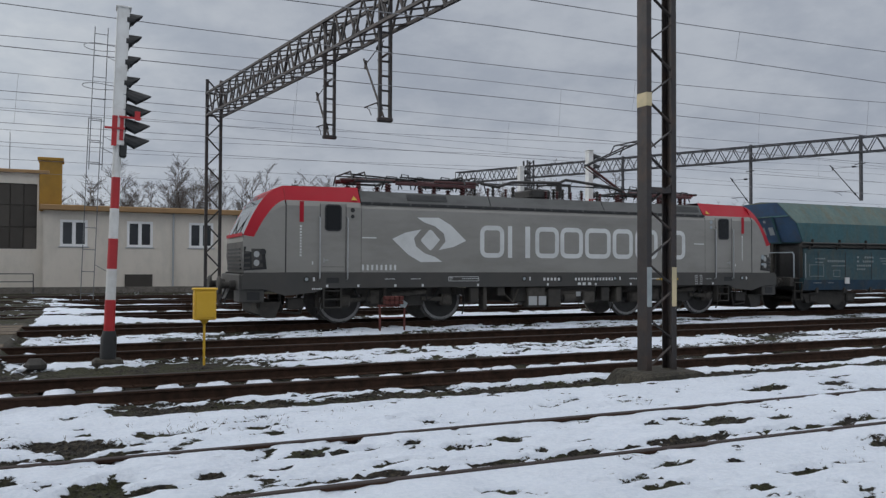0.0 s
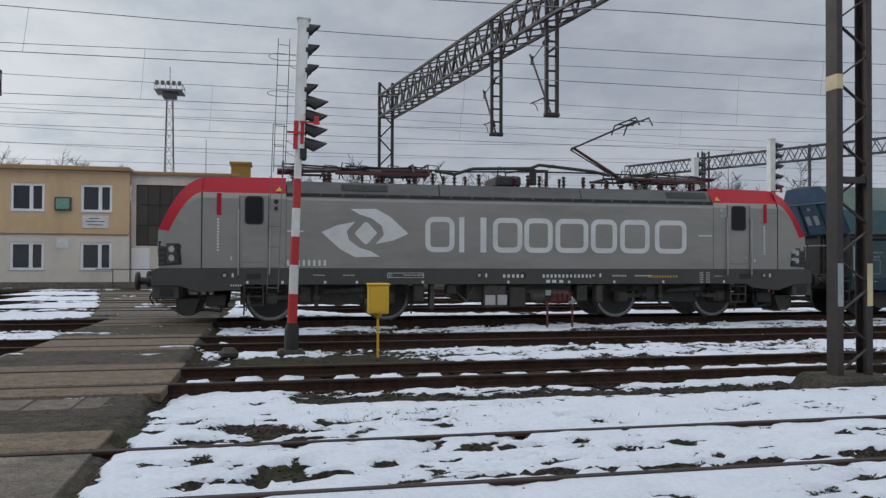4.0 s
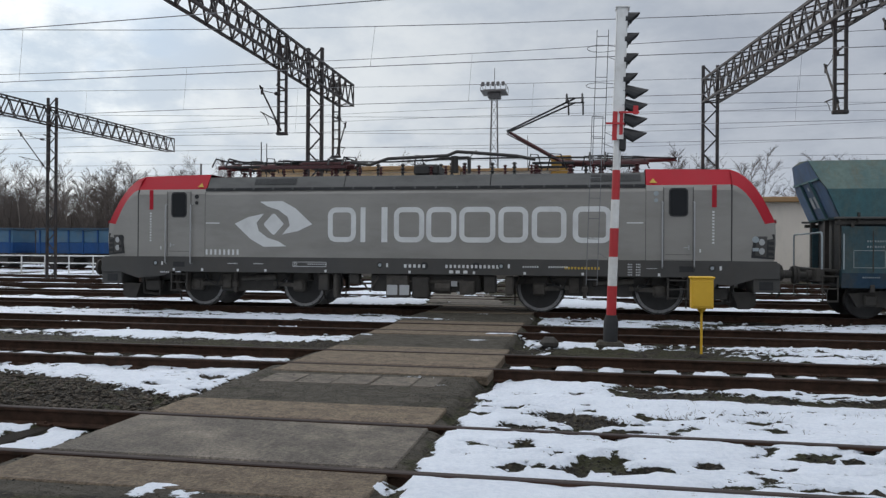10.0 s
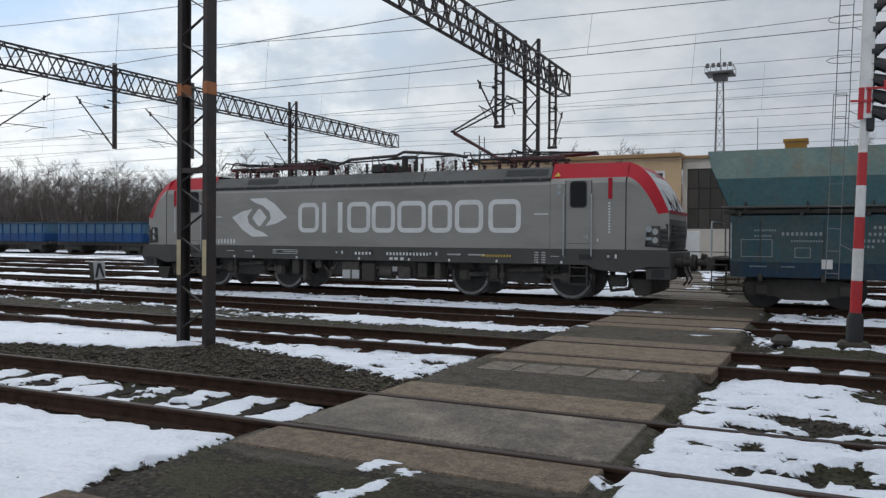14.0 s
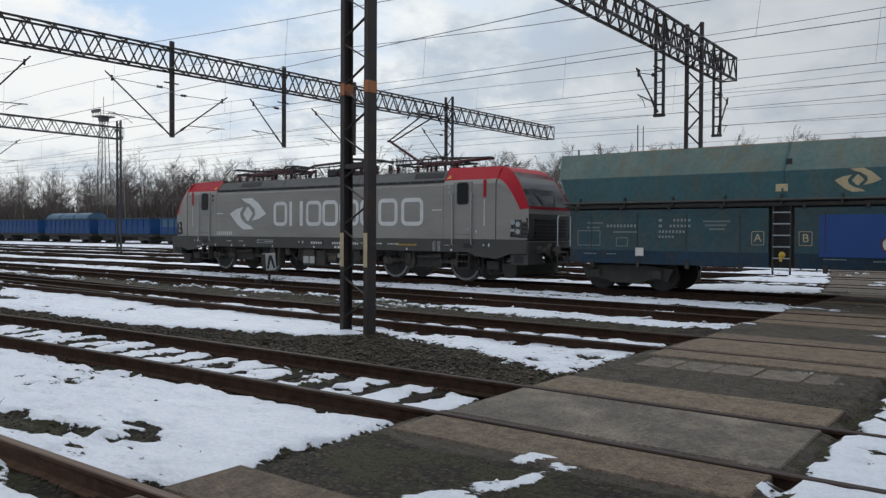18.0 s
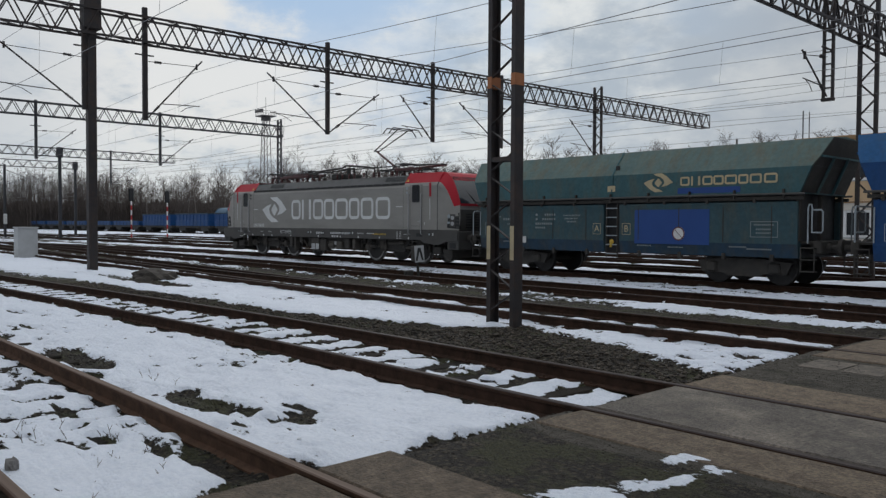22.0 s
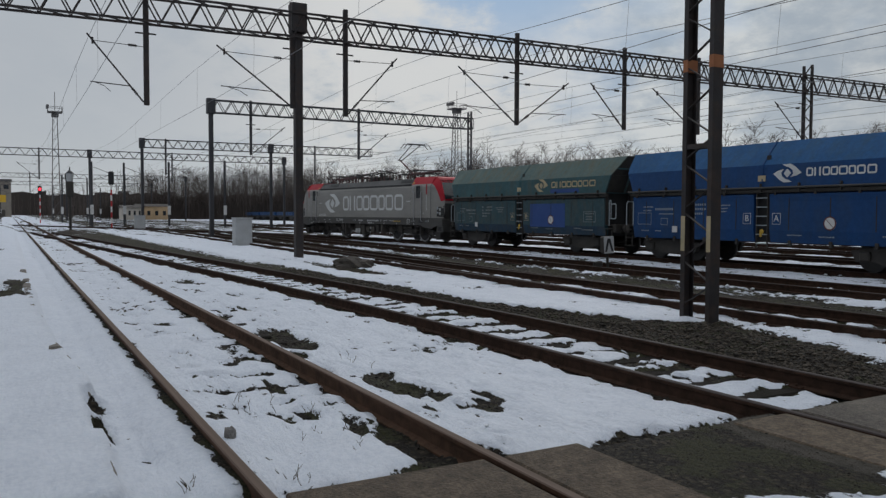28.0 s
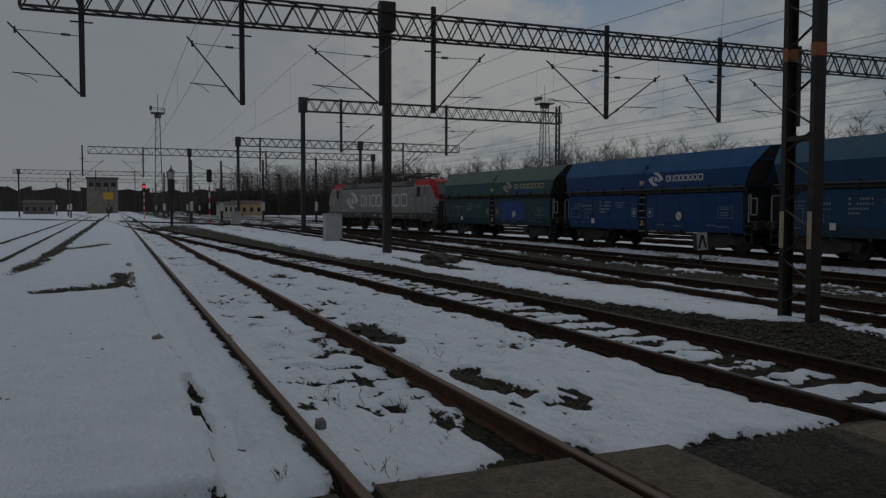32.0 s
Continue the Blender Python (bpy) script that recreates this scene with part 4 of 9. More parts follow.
def build_ground():
    xs = spaced([(-2500, -400, 210), (-400, -120, 14), (-120, -50, 1.2), (-50, -24, 0.3), (-24, -12, 0.13), (-12, 9, 0.065), (9, 16, 0.16), (16, 60, 0.7), (60, 400, 15), (400, 2500, 210)])
    ys = spaced([(-2500, -100, 240), (-100, -12, 6), (-12, 0.4, 0.3), (0.4, 10.4, 0.055), (10.4, 20.4, 0.1), (20.4, 46, 0.3), (46, 120, 3), (120, 400, 20), (400, 3000, 260)])
    X, Y = np.meshgrid(xs, ys)
    z, s, a, n = ground_fields(X, Y)
    nx, ny = len(xs), len(ys)
    me = bpy.data.meshes.new("ground")
    me.vertices.add(nx * ny)
    me.vertices.foreach_set("co", np.stack([X, Y, z], -1).astype(np.float32).ravel())
    i = (np.arange(ny - 1)[:, None] * nx + np.arange(nx - 1)[None, :]).ravel()
    quads = np.stack([i, i + 1, i + nx + 1, i + nx], 1).astype(np.int32)
    me.loops.add(quads.size)
    me.loops.foreach_set("vertex_index", quads.ravel())
    me.polygons.add(len(quads))
    me.polygons.foreach_set("loop_start", np.arange(len(quads), dtype=np.int32) * 4)
    me.polygons.foreach_set("use_smooth", np.ones(len(quads), dtype=bool))
    me.update(calc_edges=True)
    for name, v in (("snow", s), ("asphalt", a)):
        at = me.attributes.new(name, "FLOAT", "POINT")
        at.data.foreach_set("value", v.astype(np.float32).ravel())
    me.materials.append(ground_material())
    ob = new("ground", me)
    tagged(ob, "patchy old snow over dark cinder soil and asphalt", "ground", kind="structure")


build_ground()

# ---- the tracks' rails ----
RAIL_SECTION = [(-0.072, -0.172), (0.072, -0.172), (0.072, -0.158), (0.012, -0.138), (0.012, -0.042), (0.036, -0.032), (0.036, -0.008),
                (0.028, 0.0), (-0.028, 0.0), (-0.036, -0.008), (-0.036, -0.032), (-0.012, -0.042), (-0.012, -0.138), (-0.072, -0.158)]


def rail_mesh(k, side, xs):
    s = Shape()
    n = len(RAIL_SECTION)
    yy = track_y(k, np.array(xs))
    rings = [[(x, y + side * 0.7525 + a, b) for a, b in RAIL_SECTION] for x, y in zip(xs, yy)]
    v = [p for r in rings for p in r]
    for j in range(len(xs) - 1):
        for i in range(n):
            q = (i + 1) % n
            s.f.append((j * n + i, j * n + q, (j + 1) * n + q, (j + 1) * n + i))
            s.m.append(1 if i in (6, 7, 8) else 0)
    s.v = v
    return s


TRACK_SPANS = {0: (-200, -12), 11: (-72, -11), 1: (-190, 40), 2: (-73, 60), 3: (-160, 90), 4: (-72, 90), 5: (-260, 130), 6: (-120, 90), 7: (-120, 90), 8: (-120, 90), 9: (-120, 90), 10: (-200, -18)}
TRACKS = {}
for k, (a, b) in TRACK_SPANS.items():
    tr = thing("railway_track", "rusty steel rails on dark sleepers between patches of old snow", "railway track", kind="structure")
    TRACKS[k] = tr
    xs = sorted(set([float(x) for x in np.linspace(a, b, 40)] + [float(x) for x in np.arange(max(a, -60), min(b, 20), 2.0)]))
    for side in (-1, 1):
        part("rail", rail_mesh(k, side, xs), [OLDRAIL, OLDRAILTOP] if k == 1 else [RAIL, RAILTOP], tr)


def scatter(name, count, box, want, size, flat, material, label, seed, sink=0.25):
    """Loose angular pieces lying on the ground wherever want(x, y, snow, asphalt) is true."""
    rs = np.random.RandomState(seed)
    x = rs.uniform(box[0], box[1], count)
    y = rs.uniform(box[2], box[3], count)
    z, sn, asp, _ = ground_fields(x, y)
    keep = want(x, y, sn, asp, rs.uniform(0, 1, count))
    for k in (1, 2, 3, 4, 5):
        keep &= np.abs(np.abs(y - track_y(k, x)) - 0.7525) > 0.06
    x, y, z = x[keep], y[keep], z[keep]
    n = len(x)
    r = size[0] + (size[1] - size[0]) * rs.uniform(0, 1, n) ** 2.5
    base = np.array([(1, 0, 0), (0, 1, 0), (-1, 0, 0), (0, -1, 0), (0, 0, 1), (0, 0, -1)], float)
    v = base[None] * rs.uniform(0.55, 1.25, (n, 6, 1)) + rs.uniform(-0.25, 0.25, (n, 6, 3))
    a = rs.uniform(0, 6.283, n)
    ca, sa = np.cos(a)[:, None], np.sin(a)[:, None]
    vx, vy = v[..., 0] * ca - v[..., 1] * sa, v[..., 0] * sa + v[..., 1] * ca
    co = np.stack([x[:, None] + vx * r[:, None], y[:, None] + vy * r[:, None], z[:, None] + (v[..., 2] * flat + flat - sink) * r[:, None]], -1)
    f = np.array([(0, 1, 4), (1, 2, 4), (2, 3, 4), (3, 0, 4), (1, 0, 5), (2, 1, 5), (3, 2, 5), (0, 3, 5)], np.int32)
    tri = (np.arange(n, dtype=np.int32)[:, None, None] * 6 + f[None]).reshape(-1, 3)
    me = bpy.data.meshes.new(name)
    me.vertices.add(n * 6)
    me.vertices.foreach_set("co", co.astype(np.float32).ravel())
    me.loops.add(tri.size)
    me.loops.foreach_set("vertex_index", tri.ravel())
    me.polygons.add(len(tri))
    me.polygons.foreach_set("loop_start", np.arange(len(tri), dtype=np.int32) * 3)
    me.update(calc_edges=True)
    me.materials.append(material)
    tagged(new(name, me), label, name.replace("_", " "), kind="stuff")


scatter("ballast_stones", 70000, (-22, 12, 0.8, 12.6), lambda x, y, s, a, u: (s < 0.5) & (a < 0.3) & ((x < -4.9) | (x > -1.2) | (y > 10)), (0.006, 0.024), 0.5, CINDER, "dark cinder and ballast stones on the bare ground", 1)
scatter("ballast_stones", 40000, (-14, 9, 1.0, 9.0), lambda x, y, s, a, u: (s < 0.5) & (a < 0.5) & ((x < -4.6) | (x > -1.2)), (0.006, 0.022), 0.6, CINDER, "dark cinder and ballast stones on the bare ground", 2)
scatter("ballast_stones", 30000, (-45, 25, 12.4, 24), lambda x, y, s, a, u: (s < 0.5) & (a < 0.3), (0.01, 0.03), 0.5, CINDER, "dark cinder and ballast stones on the bare ground", 3)
scatter("road_grit", 14000, (-4.7, -1.1, 3.0, 12.0), lambda x, y, s, a, u: s < 0.5, (0.003, 0.012), 0.5, CINDER, "loose grit on the crossing", 4)
scatter("snow_lumps", 22000, (-18, 11, -1, 10.4), lambda x, y, s, a, u: (s > 0.40) & (s < 0.62) & (a < 0.3), (0.01, 0.032), 0.5, SNOWLUMP, "loose lumps of old snow at the thawing edges", 5)
scatter("snow_lumps", 12000, (-40, 22, 12.4, 21), lambda x, y, s, a, u: (s > 0.40) & (s < 0.62) & (a < 0.3), (0.025, 0.09), 0.5, SNOWLUMP, "loose lumps of old snow at the thawing edges", 6)
scatter("earth_clods", 3500, (-20, 11, -1, 9.5), lambda x, y, s, a, u: (s > 0.55) & (s < 0.62 + 0.35 * u ** 6), (0.006, 0.026), 0.45, CLOD, "small dark clods of earth and weed on the snow", 8)

scatter("earth_clods", 26000, (-24, -4.2, 7.1, 10.6), lambda x, y, s, a, u: (s < 0.45) & (a < 0.3), (0.012, 0.05), 0.5, CLOD, "dark clods of earth and moss on the bare ground", 9)
scatter("earth_clods", 5000, (-1.2, 14, 8.8, 10.4), lambda x, y, s, a, u: s < 0.45, (0.01, 0.04), 0.5, CLOD, "dark clods of earth and moss on the bare ground", 10)

# ---- the train ----


def ring(cx, cz, w, h, stroke, c, n=4):
    """A plain rounded frame of the given size: outer and inner loops as (x, z)."""
    def loop(w, h, c):
        pts = []
        for sx, sz, a0 in ((1, 1, 0), (-1, 1, 90), (-1, -1, 180), (1, -1, 270)):
            for i in range(n + 1):
                a = radians(a0 + 90 * i / n)
                pts.append((cx + sx * (w / 2 - c) + c * math.cos(a), cz + sz * (h / 2 - c) + c * math.sin(a)))
        return pts
    return loop(w, h, c), loop(w - 2 * stroke, h - 2 * stroke, max(0.01, c - stroke))


def decal(shape, y, poly, hole=None, t=0.004):
    """A flat mark t thick on a wall facing -y."""
    if hole is None:
        shape.prism(poly, y - t, y)
        return
    n = len(poly)
    v = [(p[0], y - t, p[1]) for p in poly] + [(p[0], y - t, p[1]) for p in hole]
    shape.add(v, [(i, (i + 1) % n, n + (i + 1) % n, n + i) for i in range(n)])


def rect(x0, z0, x1, z1):
    return [(x0, z0), (x1, z0), (x1, z1), (x0, z1)]


EYE_SWOOSH = [(-50, 80), (35, 82), (85, 55), (147, -1), (95, -25), (35, -37), (63, -5), (55, 25), (20, 50), (-20, 62)]
EYE_DIAMOND = [(-36, -2), (-30, 6), (-6, 33), (2, 37), (10, 33), (35, 6), (40, 0), (35, -6), (10, -33), (3, -39), (-5, -35), (-30, -10)]


def emblem(name, parent, x, z, width, y, mat):
    k = width / 294
    for n, poly in ((name, EYE_SWOOSH), (name, [(-a, -b) for a, b in EYE_SWOOSH]), (name, EYE_DIAMOND)):
        s = Shape()
        decal(s, y, [(x + a * k, z + b * k) for a, b in poly])
        part(n, s, mat, parent)


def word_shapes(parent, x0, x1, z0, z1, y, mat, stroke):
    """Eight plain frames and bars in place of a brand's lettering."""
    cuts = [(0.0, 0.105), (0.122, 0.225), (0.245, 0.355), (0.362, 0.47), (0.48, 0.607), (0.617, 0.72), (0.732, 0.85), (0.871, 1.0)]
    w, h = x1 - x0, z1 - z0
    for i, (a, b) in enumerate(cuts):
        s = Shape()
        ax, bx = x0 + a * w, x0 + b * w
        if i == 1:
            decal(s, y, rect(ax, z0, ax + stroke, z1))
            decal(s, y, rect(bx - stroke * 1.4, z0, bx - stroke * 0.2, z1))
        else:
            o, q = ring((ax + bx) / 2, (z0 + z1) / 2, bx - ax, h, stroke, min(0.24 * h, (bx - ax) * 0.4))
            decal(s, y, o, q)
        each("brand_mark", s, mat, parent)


def line_marks(name, parent, y, mat, items):
    """Small unreadable writing as bars: x, z, length, height."""
    s = Shape()
    for x, z, l, h in items:
        n = max(1, int(l / (h * 1.1)))
        for i in range(n):
            a = x + l * i / n
            decal(s, y, rect(a, z, a + l / n * 0.55, z + h * 0.85))
    tagged(part(name, s, mat, parent), kind="stuff")


def wheelset(parent, x, r, disc, tyre_mat):
    ax = part("wheelset", Shape().tube((0, -0.8, 0), (0, 0.8, 0), 0.085, 12), UNDER, parent, at=pose(x, 0, r))
    for sd in (-1, 1):
        s = Shape().lathe([(0.09, sd * 0.66), (0.14, sd * 0.80), (0.16, sd * 0.80), (r * 0.55, sd * 0.735), (r * 0.82, sd * 0.755), (r * 0.84, sd * 0.69), (0.12, sd * 0.66)], n=32)
        part("wheel_disc", s, disc, ax, smooth=True)
        s = Shape().lathe([(r * 0.82, sd * 0.69), (r * 0.82, sd * 0.775), (r * 0.84, sd * 0.785), (r * 0.93, sd * 0.785), (r * 0.99, sd * 0.78), (r, sd * 0.77), (r * 1.005, sd * 0.71), (r * 1.03, sd * 0.69), (r * 1.03, sd * 0.665), (r * 0.82, sd * 0.665)], n=40)
        part("tyre", s, tyre_mat, ax, smooth=True)
        s = Shape().lathe([(r * 0.955, sd * 0.782), (r * 0.955, sd * 0.788), (r * 0.995, sd * 0.786), (r * 0.995, sd * 0.77)], n=40)
        part("tyre_edge", s, WHEEL, ax, smooth=True)
        s = Shape()
        for i in range(10):
            a = 2 * math.pi * (i + 0.5) / 10
            s.tube((r * 0.32 * math.cos(a), sd * 0.74, r * 0.32 * math.sin(a)), (r * 0.32 * math.cos(a), sd * 0.80, r * 0.32 * math.sin(a)), r * 0.05, 6)
        each("wheel_bolt", s, UNDER, ax)
        s = Shape()
        for i in range(14):
            a = 2 * math.pi * i / 14
            s.tube((r * 0.92 * math.cos(a), sd * 0.78, r * 0.92 * math.sin(a)), (r * 0.92 * math.cos(a), sd * 0.792, r * 0.92 * math.sin(a)), r * 0.022, 6)
        each("wear_mark", s, WHEEL, ax)
    return ax


CAB_LOW = [(8.90, 1.30, 1.36), (8.95, 1.29, 1.80)]


def bent(a, b, c, d, n=8):
    """Points on a smooth curve from a to d."""
    out = []
    for i in range(n + 1):
        t = i / n
        out.append(tuple((1 - t) ** 3 * p + 3 * t * (1 - t) ** 2 * q + 3 * t * t * (1 - t) * r + t ** 3 * w for p, q, r, w in zip(a, b, c, d)))
    return out


CAB_EDGE = bent((8.93, 1.28, 2.32), (8.72, 1.24, 2.82), (8.42, 1.16, 3.52), (7.9, 1.08, 3.64))
CAB_INNER = bent((8.68, 1.36, 2.28), (8.46, 1.40, 2.74), (8.22, 1.41, 3.16), (7.92, 1.42, 3.24))


def cab(e, lo):
    """One cab; e is its end of the engine, -1 or 1."""
    X = lambda x: e * x
    for sd in (-1, 1):
        W = sd * 1.49
        s = Shape()
        outer = CAB_LOW + CAB_EDGE
        inner = CAB_INNER
        P = lambda p: (X(p[0]), sd * p[1], p[2])
        # grey wall of the cab with the curved corner panel
        s.add([(X(5.88), W, 1.38), (X(7.88), W, 1.38), (X(7.88), W, 3.10), (X(7.88), sd * 1.42, 3.24), (X(5.88), sd * 1.42, 3.24), (X(5.88), W, 3.10)], [(0, 1, 2, 5), (5, 2, 3, 4)])
        part("cab_side", s, GREY, lo)
        s = Shape()
        n = len(inner)
        s.add([(X(7.91), W, 1.38), (X(7.91), W, 3.10), P(outer[0]), P(outer[1]), P(outer[2])] + [P(p) for p in inner],
              [(0, 2, 3, 5), (3, 4, 5)] + [(0, 5 + i, 6 + i) for i in range(n // 2)] + [(0, 5 + n // 2, 1)] + [(1, 5 + i, 6 + i) for i in range(n // 2, n - 1)])
        part("corner_panel", s, GREY, lo)
        s = Shape()
        o = outer[2:]
        s.add([P(p) for p in inner] + [P(p) for p in o], [(i, n + i, n + 1 + i, i + 1) for i in range(n - 1)])
        s.add([P(inner[-1]), P(o[-1]), (X(7.9), sd * 1.3, 3.5)], [(0, 1, 2)])
        s.add([(X(5.88), sd * 1.42, 3.24), (X(7.92), sd * 1.42, 3.24), (X(7.9), sd * 1.08, 3.64), (X(5.88), sd * 1.12, 3.67)], [(0, 1, 2, 3)])
        part("red_cheek", s, RED, lo, "red painted cab edge", smooth=True)
        # headlight cluster
        side = lambda x, z, d: (X(x), sd * (1.49 - 0.2 * (x - 7.91) + d), z)
        lamp = part("headlight", Shape().add([side(x, z, d) for d in (-0.06, 0.012) for x, z in ((8.36, 1.46), (8.92, 1.42), (8.92, 2.03), (8.42, 2.03))],
                    [(0, 1, 2, 3), (7, 6, 5, 4), (0, 4, 5, 1), (1, 5, 6, 2), (2, 6, 7, 3), (3, 7, 4, 0)]), BLACK, lo, "black headlight housing wrapped round the corner")
        part("lens", Shape().add([side(8.45, 1.52, 0.018), side(8.72, 1.48, 0.018), side(8.74, 1.98, 0.018), side(8.50, 1.98, 0.018)], [(0, 1, 2, 3)]), FRAMEGREY, lamp, "tinted headlight lens")
        for z in (1.62, 1.84):
            n = 16
            c = [side(8.61 + 0.07 * math.cos(2 * math.pi * i / n), z + 0.08 * math.sin(2 * math.pi * i / n), k) for k in (0.0, 0.028) for i in range(n)]
            part("bulb_glass", Shape().add(c, [tuple(range(n, 2 * n))] + [(i, (i + 1) % n, n + (i + 1) % n, n + i) for i in range(n)]), HUTGREY, lamp)
        for z in (1.47, 1.60, 1.73, 1.86):
            part("side_louvre", Shape().add([side(8.77, z, 0.02), side(8.91, z - 0.015, 0.02), side(8.91, z + 0.04, 0.02), side(8.77, z + 0.05, 0.02)], [(0, 1, 2, 3)]), FRAMEGREY, lamp)
        part("panel_gap", Shape().box(X(7.895) - 0.012, sd * 1.488 - 0.006, 1.38, X(7.895) + 0.012, sd * 1.488 + 0.006, 3.16), BLACK, lo)
        for gx in (6.30, 7.0):
            part("door_gap", Shape().box(X(gx) - 0.008, sd * 1.49 - 0.005, 1.4, X(gx) + 0.008, sd * 1.49 + 0.005, 3.18), FRAMEGREY, lo)
        # door
        s = Shape().cbox(X(6.65) - 0.34, sd * 1.492 - 0.008, 1.40, X(6.65) + 0.34, sd * 1.492 + 0.008, 3.18, 0.006)
        door = part("door", s, GREY, lo)
        o, q = ring(X(6.65), 2.81, 0.46, 0.70, 0.035, 0.1)
        s = Shape()
        s.prism(o, sd * 1.505 - 0.004, sd * 1.505 + 0.004)
        part("door_window", s, BLACK, door)
        s = Shape()
        s.prism(q, sd * 1.511 - 0.003, sd * 1.511 + 0.003)
        part("glass", s, DOORGLASS, door)
        s = Shape().bar((X(6.9), sd * 1.51, 1.70), (X(6.78), sd * 1.52, 1.70), 0.02, 0.02).tube((X(6.9), sd * 1.51, 1.64), (X(6.9), sd * 1.51, 1.76), 0.014, 6)
        part("door_handle", s, CHROME, door)
        s = Shape()
        s.box(X(6.65) - 0.30, sd * 1.499 - 0.003, 1.52, X(6.65) + 0.30, sd * 1.499 + 0.003, 1.53)
        part("door_seam", s, FRAMEGREY, door)
        for gx in (6.27, 7.02):
            s = Shape().pipe([(X(gx), sd * 1.49, 2.82), (X(gx), sd * 1.565, 2.80), (X(gx), sd * 1.565, 1.22), (X(gx), sd * 1.49, 1.18)], 0.02, 8)
            part("handrail", s, CHROME, lo, "tall steel handrail", smooth=True)
        s = Shape().box(X(7.49) - 0.055, sd * 1.496 - 0.003, 2.68, X(7.49) + 0.055, sd * 1.496 + 0.003, 3.22)
        part("red_bar", s, RED, lo)
        # steps under the door
        s = Shape()
        for gx in (6.42, 6.88):
            s.box(X(gx) - 0.02, sd * 1.38 - 0.1, 0.42, X(gx) + 0.02, sd * 1.38 + 0.1, 0.97)
        for z in (0.44, 0.66, 0.88):
            s.box(X(6.65) - 0.23, sd * 1.38 - 0.12, z, X(6.65) + 0.23, sd * 1.38 + 0.1, z + 0.03)
        each("step", s, UNDER, lo)
    # front
    f = [(8.90, 1.30, 1.36), (8.95, 1.29, 1.80), (8.94, 1.285, 2.16), (8.93, 1.28, 2.36), (8.20, 1.12, 3.40), (7.9, 1.08, 3.64)]
    Lp = lambda p, sd: (X(p[0]), sd * p[1], p[2])
    s = Shape()
    s.add([Lp(p, sd) for p in f[:3] for sd in (-1, 1)], [(0, 1, 3, 2), (2, 3, 5, 4)])
    front = part("front_panel", s, FRAMEGREY, lo)
    s = Shape()
    for i in range(6):
        z = 1.45 + i * 0.1
        s.box(X(8.93) - 0.03, -0.95, z, X(8.93) + 0.05, 0.95, z + 0.05)
    each("grille", s, BLACK, front)
    s = Shape()
    s.add([Lp(f[2], -1), Lp(f[2], 1), Lp(f[3], 1), Lp(f[3], -1)], [(0, 1, 2, 3)])
    part("front_apron", s, GREY, lo)
    part("red_sill", Shape().add([Lp(p, sd * k) for p, k in (((8.96, 1.28, 2.30), 1), ((8.955, 1.28, 2.39), 1)) for sd in (-1, 1)], [(0, 1, 3, 2)]), RED, lo, "thin red line under the windscreen")
    s = Shape()
    s.add([(X(5.88), 1.12, 3.67), (X(5.88), -1.12, 3.67)] + [Lp(CAB_EDGE[-1], sd) for sd in (-1, 1)], [(2, 3, 0, 1)])
    hood = [p for p in CAB_EDGE if p[2] > 3.3]
    s.add([Lp(p, sd) for p in hood for sd in (-1, 1)], [(2 * i, 2 * i + 1, 2 * i + 3, 2 * i + 2) for i in range(len(hood) - 1)])
    for sd in (-1, 1):
        s.add([Lp(p, sd * k) for p in CAB_EDGE for k in (0.955, 1.0)], [(2 * i, 2 * i + 1, 2 * i + 3, 2 * i + 2) for i in range(len(CAB_EDGE) - 1)])
    part("red_hood", s, RED, lo, "red painted cab roof")
    s = Shape()
    ws = [p for p in CAB_EDGE if p[2] < 3.5]
    s.add([Lp(p, sd) for p in ws for sd in (-0.96, 0.96)], [(2 * i, 2 * i + 1, 2 * i + 3, 2 * i + 2) for i in range(len(ws) - 1)])
    part("windscreen", s, GLASS, lo, "raked dark windscreen")
    s = Shape().pipe([(X(8.95), -0.3, 2.38), (X(8.62), -0.75, 2.95)], 0.014, 6).pipe([(X(8.95), 0.3, 2.38), (X(8.62), 0.75, 2.95)], 0.014, 6)
    each("wiper", s, BLACK, lo)
    # buffer beam with its boxes, buffers and hook
    s = Shape()
    for sd in (-1, 1):
        s.cbox(X(8.72) - 0.32, sd * 1.0 - 0.44, 0.62, X(8.72) + 0.3, sd * 1.0 + 0.44, 0.95, 0.02)
    s.cbox(X(8.72) - 0.34, -1.45, 0.93, X(8.72) + 0.3, 1.45, 1.33, 0.02)
    beam = part("buffer_beam", s, FRAMEGREY, lo)
    for sd in (-1, 1):
        s = Shape()
        s.box(X(8.70) - 0.15, sd * 1.455 - 0.012, 1.05, X(8.70) + 0.15, sd * 1.455 + 0.012, 1.20)
        s.box(X(8.70) - 0.16, sd * 1.43 - 0.02, 0.68, X(8.70) + 0.16, sd * 1.43 + 0.02, 0.88)
        each("recess", s, BLACK, beam)
        s = Shape().lathe([(0.13, 9.0 * e), (0.13, 9.2 * e), (0.09, 9.22 * e), (0.09, 9.40 * e), (0.22, 9.42 * e), (0.23, 9.47 * e), (0.2, 9.5 * e)], "x", (0, sd * 0.875, 1.05), 20)
        part("buffer", s, UNDER, beam, smooth=True)
    s = Shape().tube((X(9.0), 0, 1.0), (X(9.3), 0, 1.0), 0.05, 8).bar((X(9.3), 0, 0.92), (X(9.36), 0, 1.1), 0.05, 0.08)
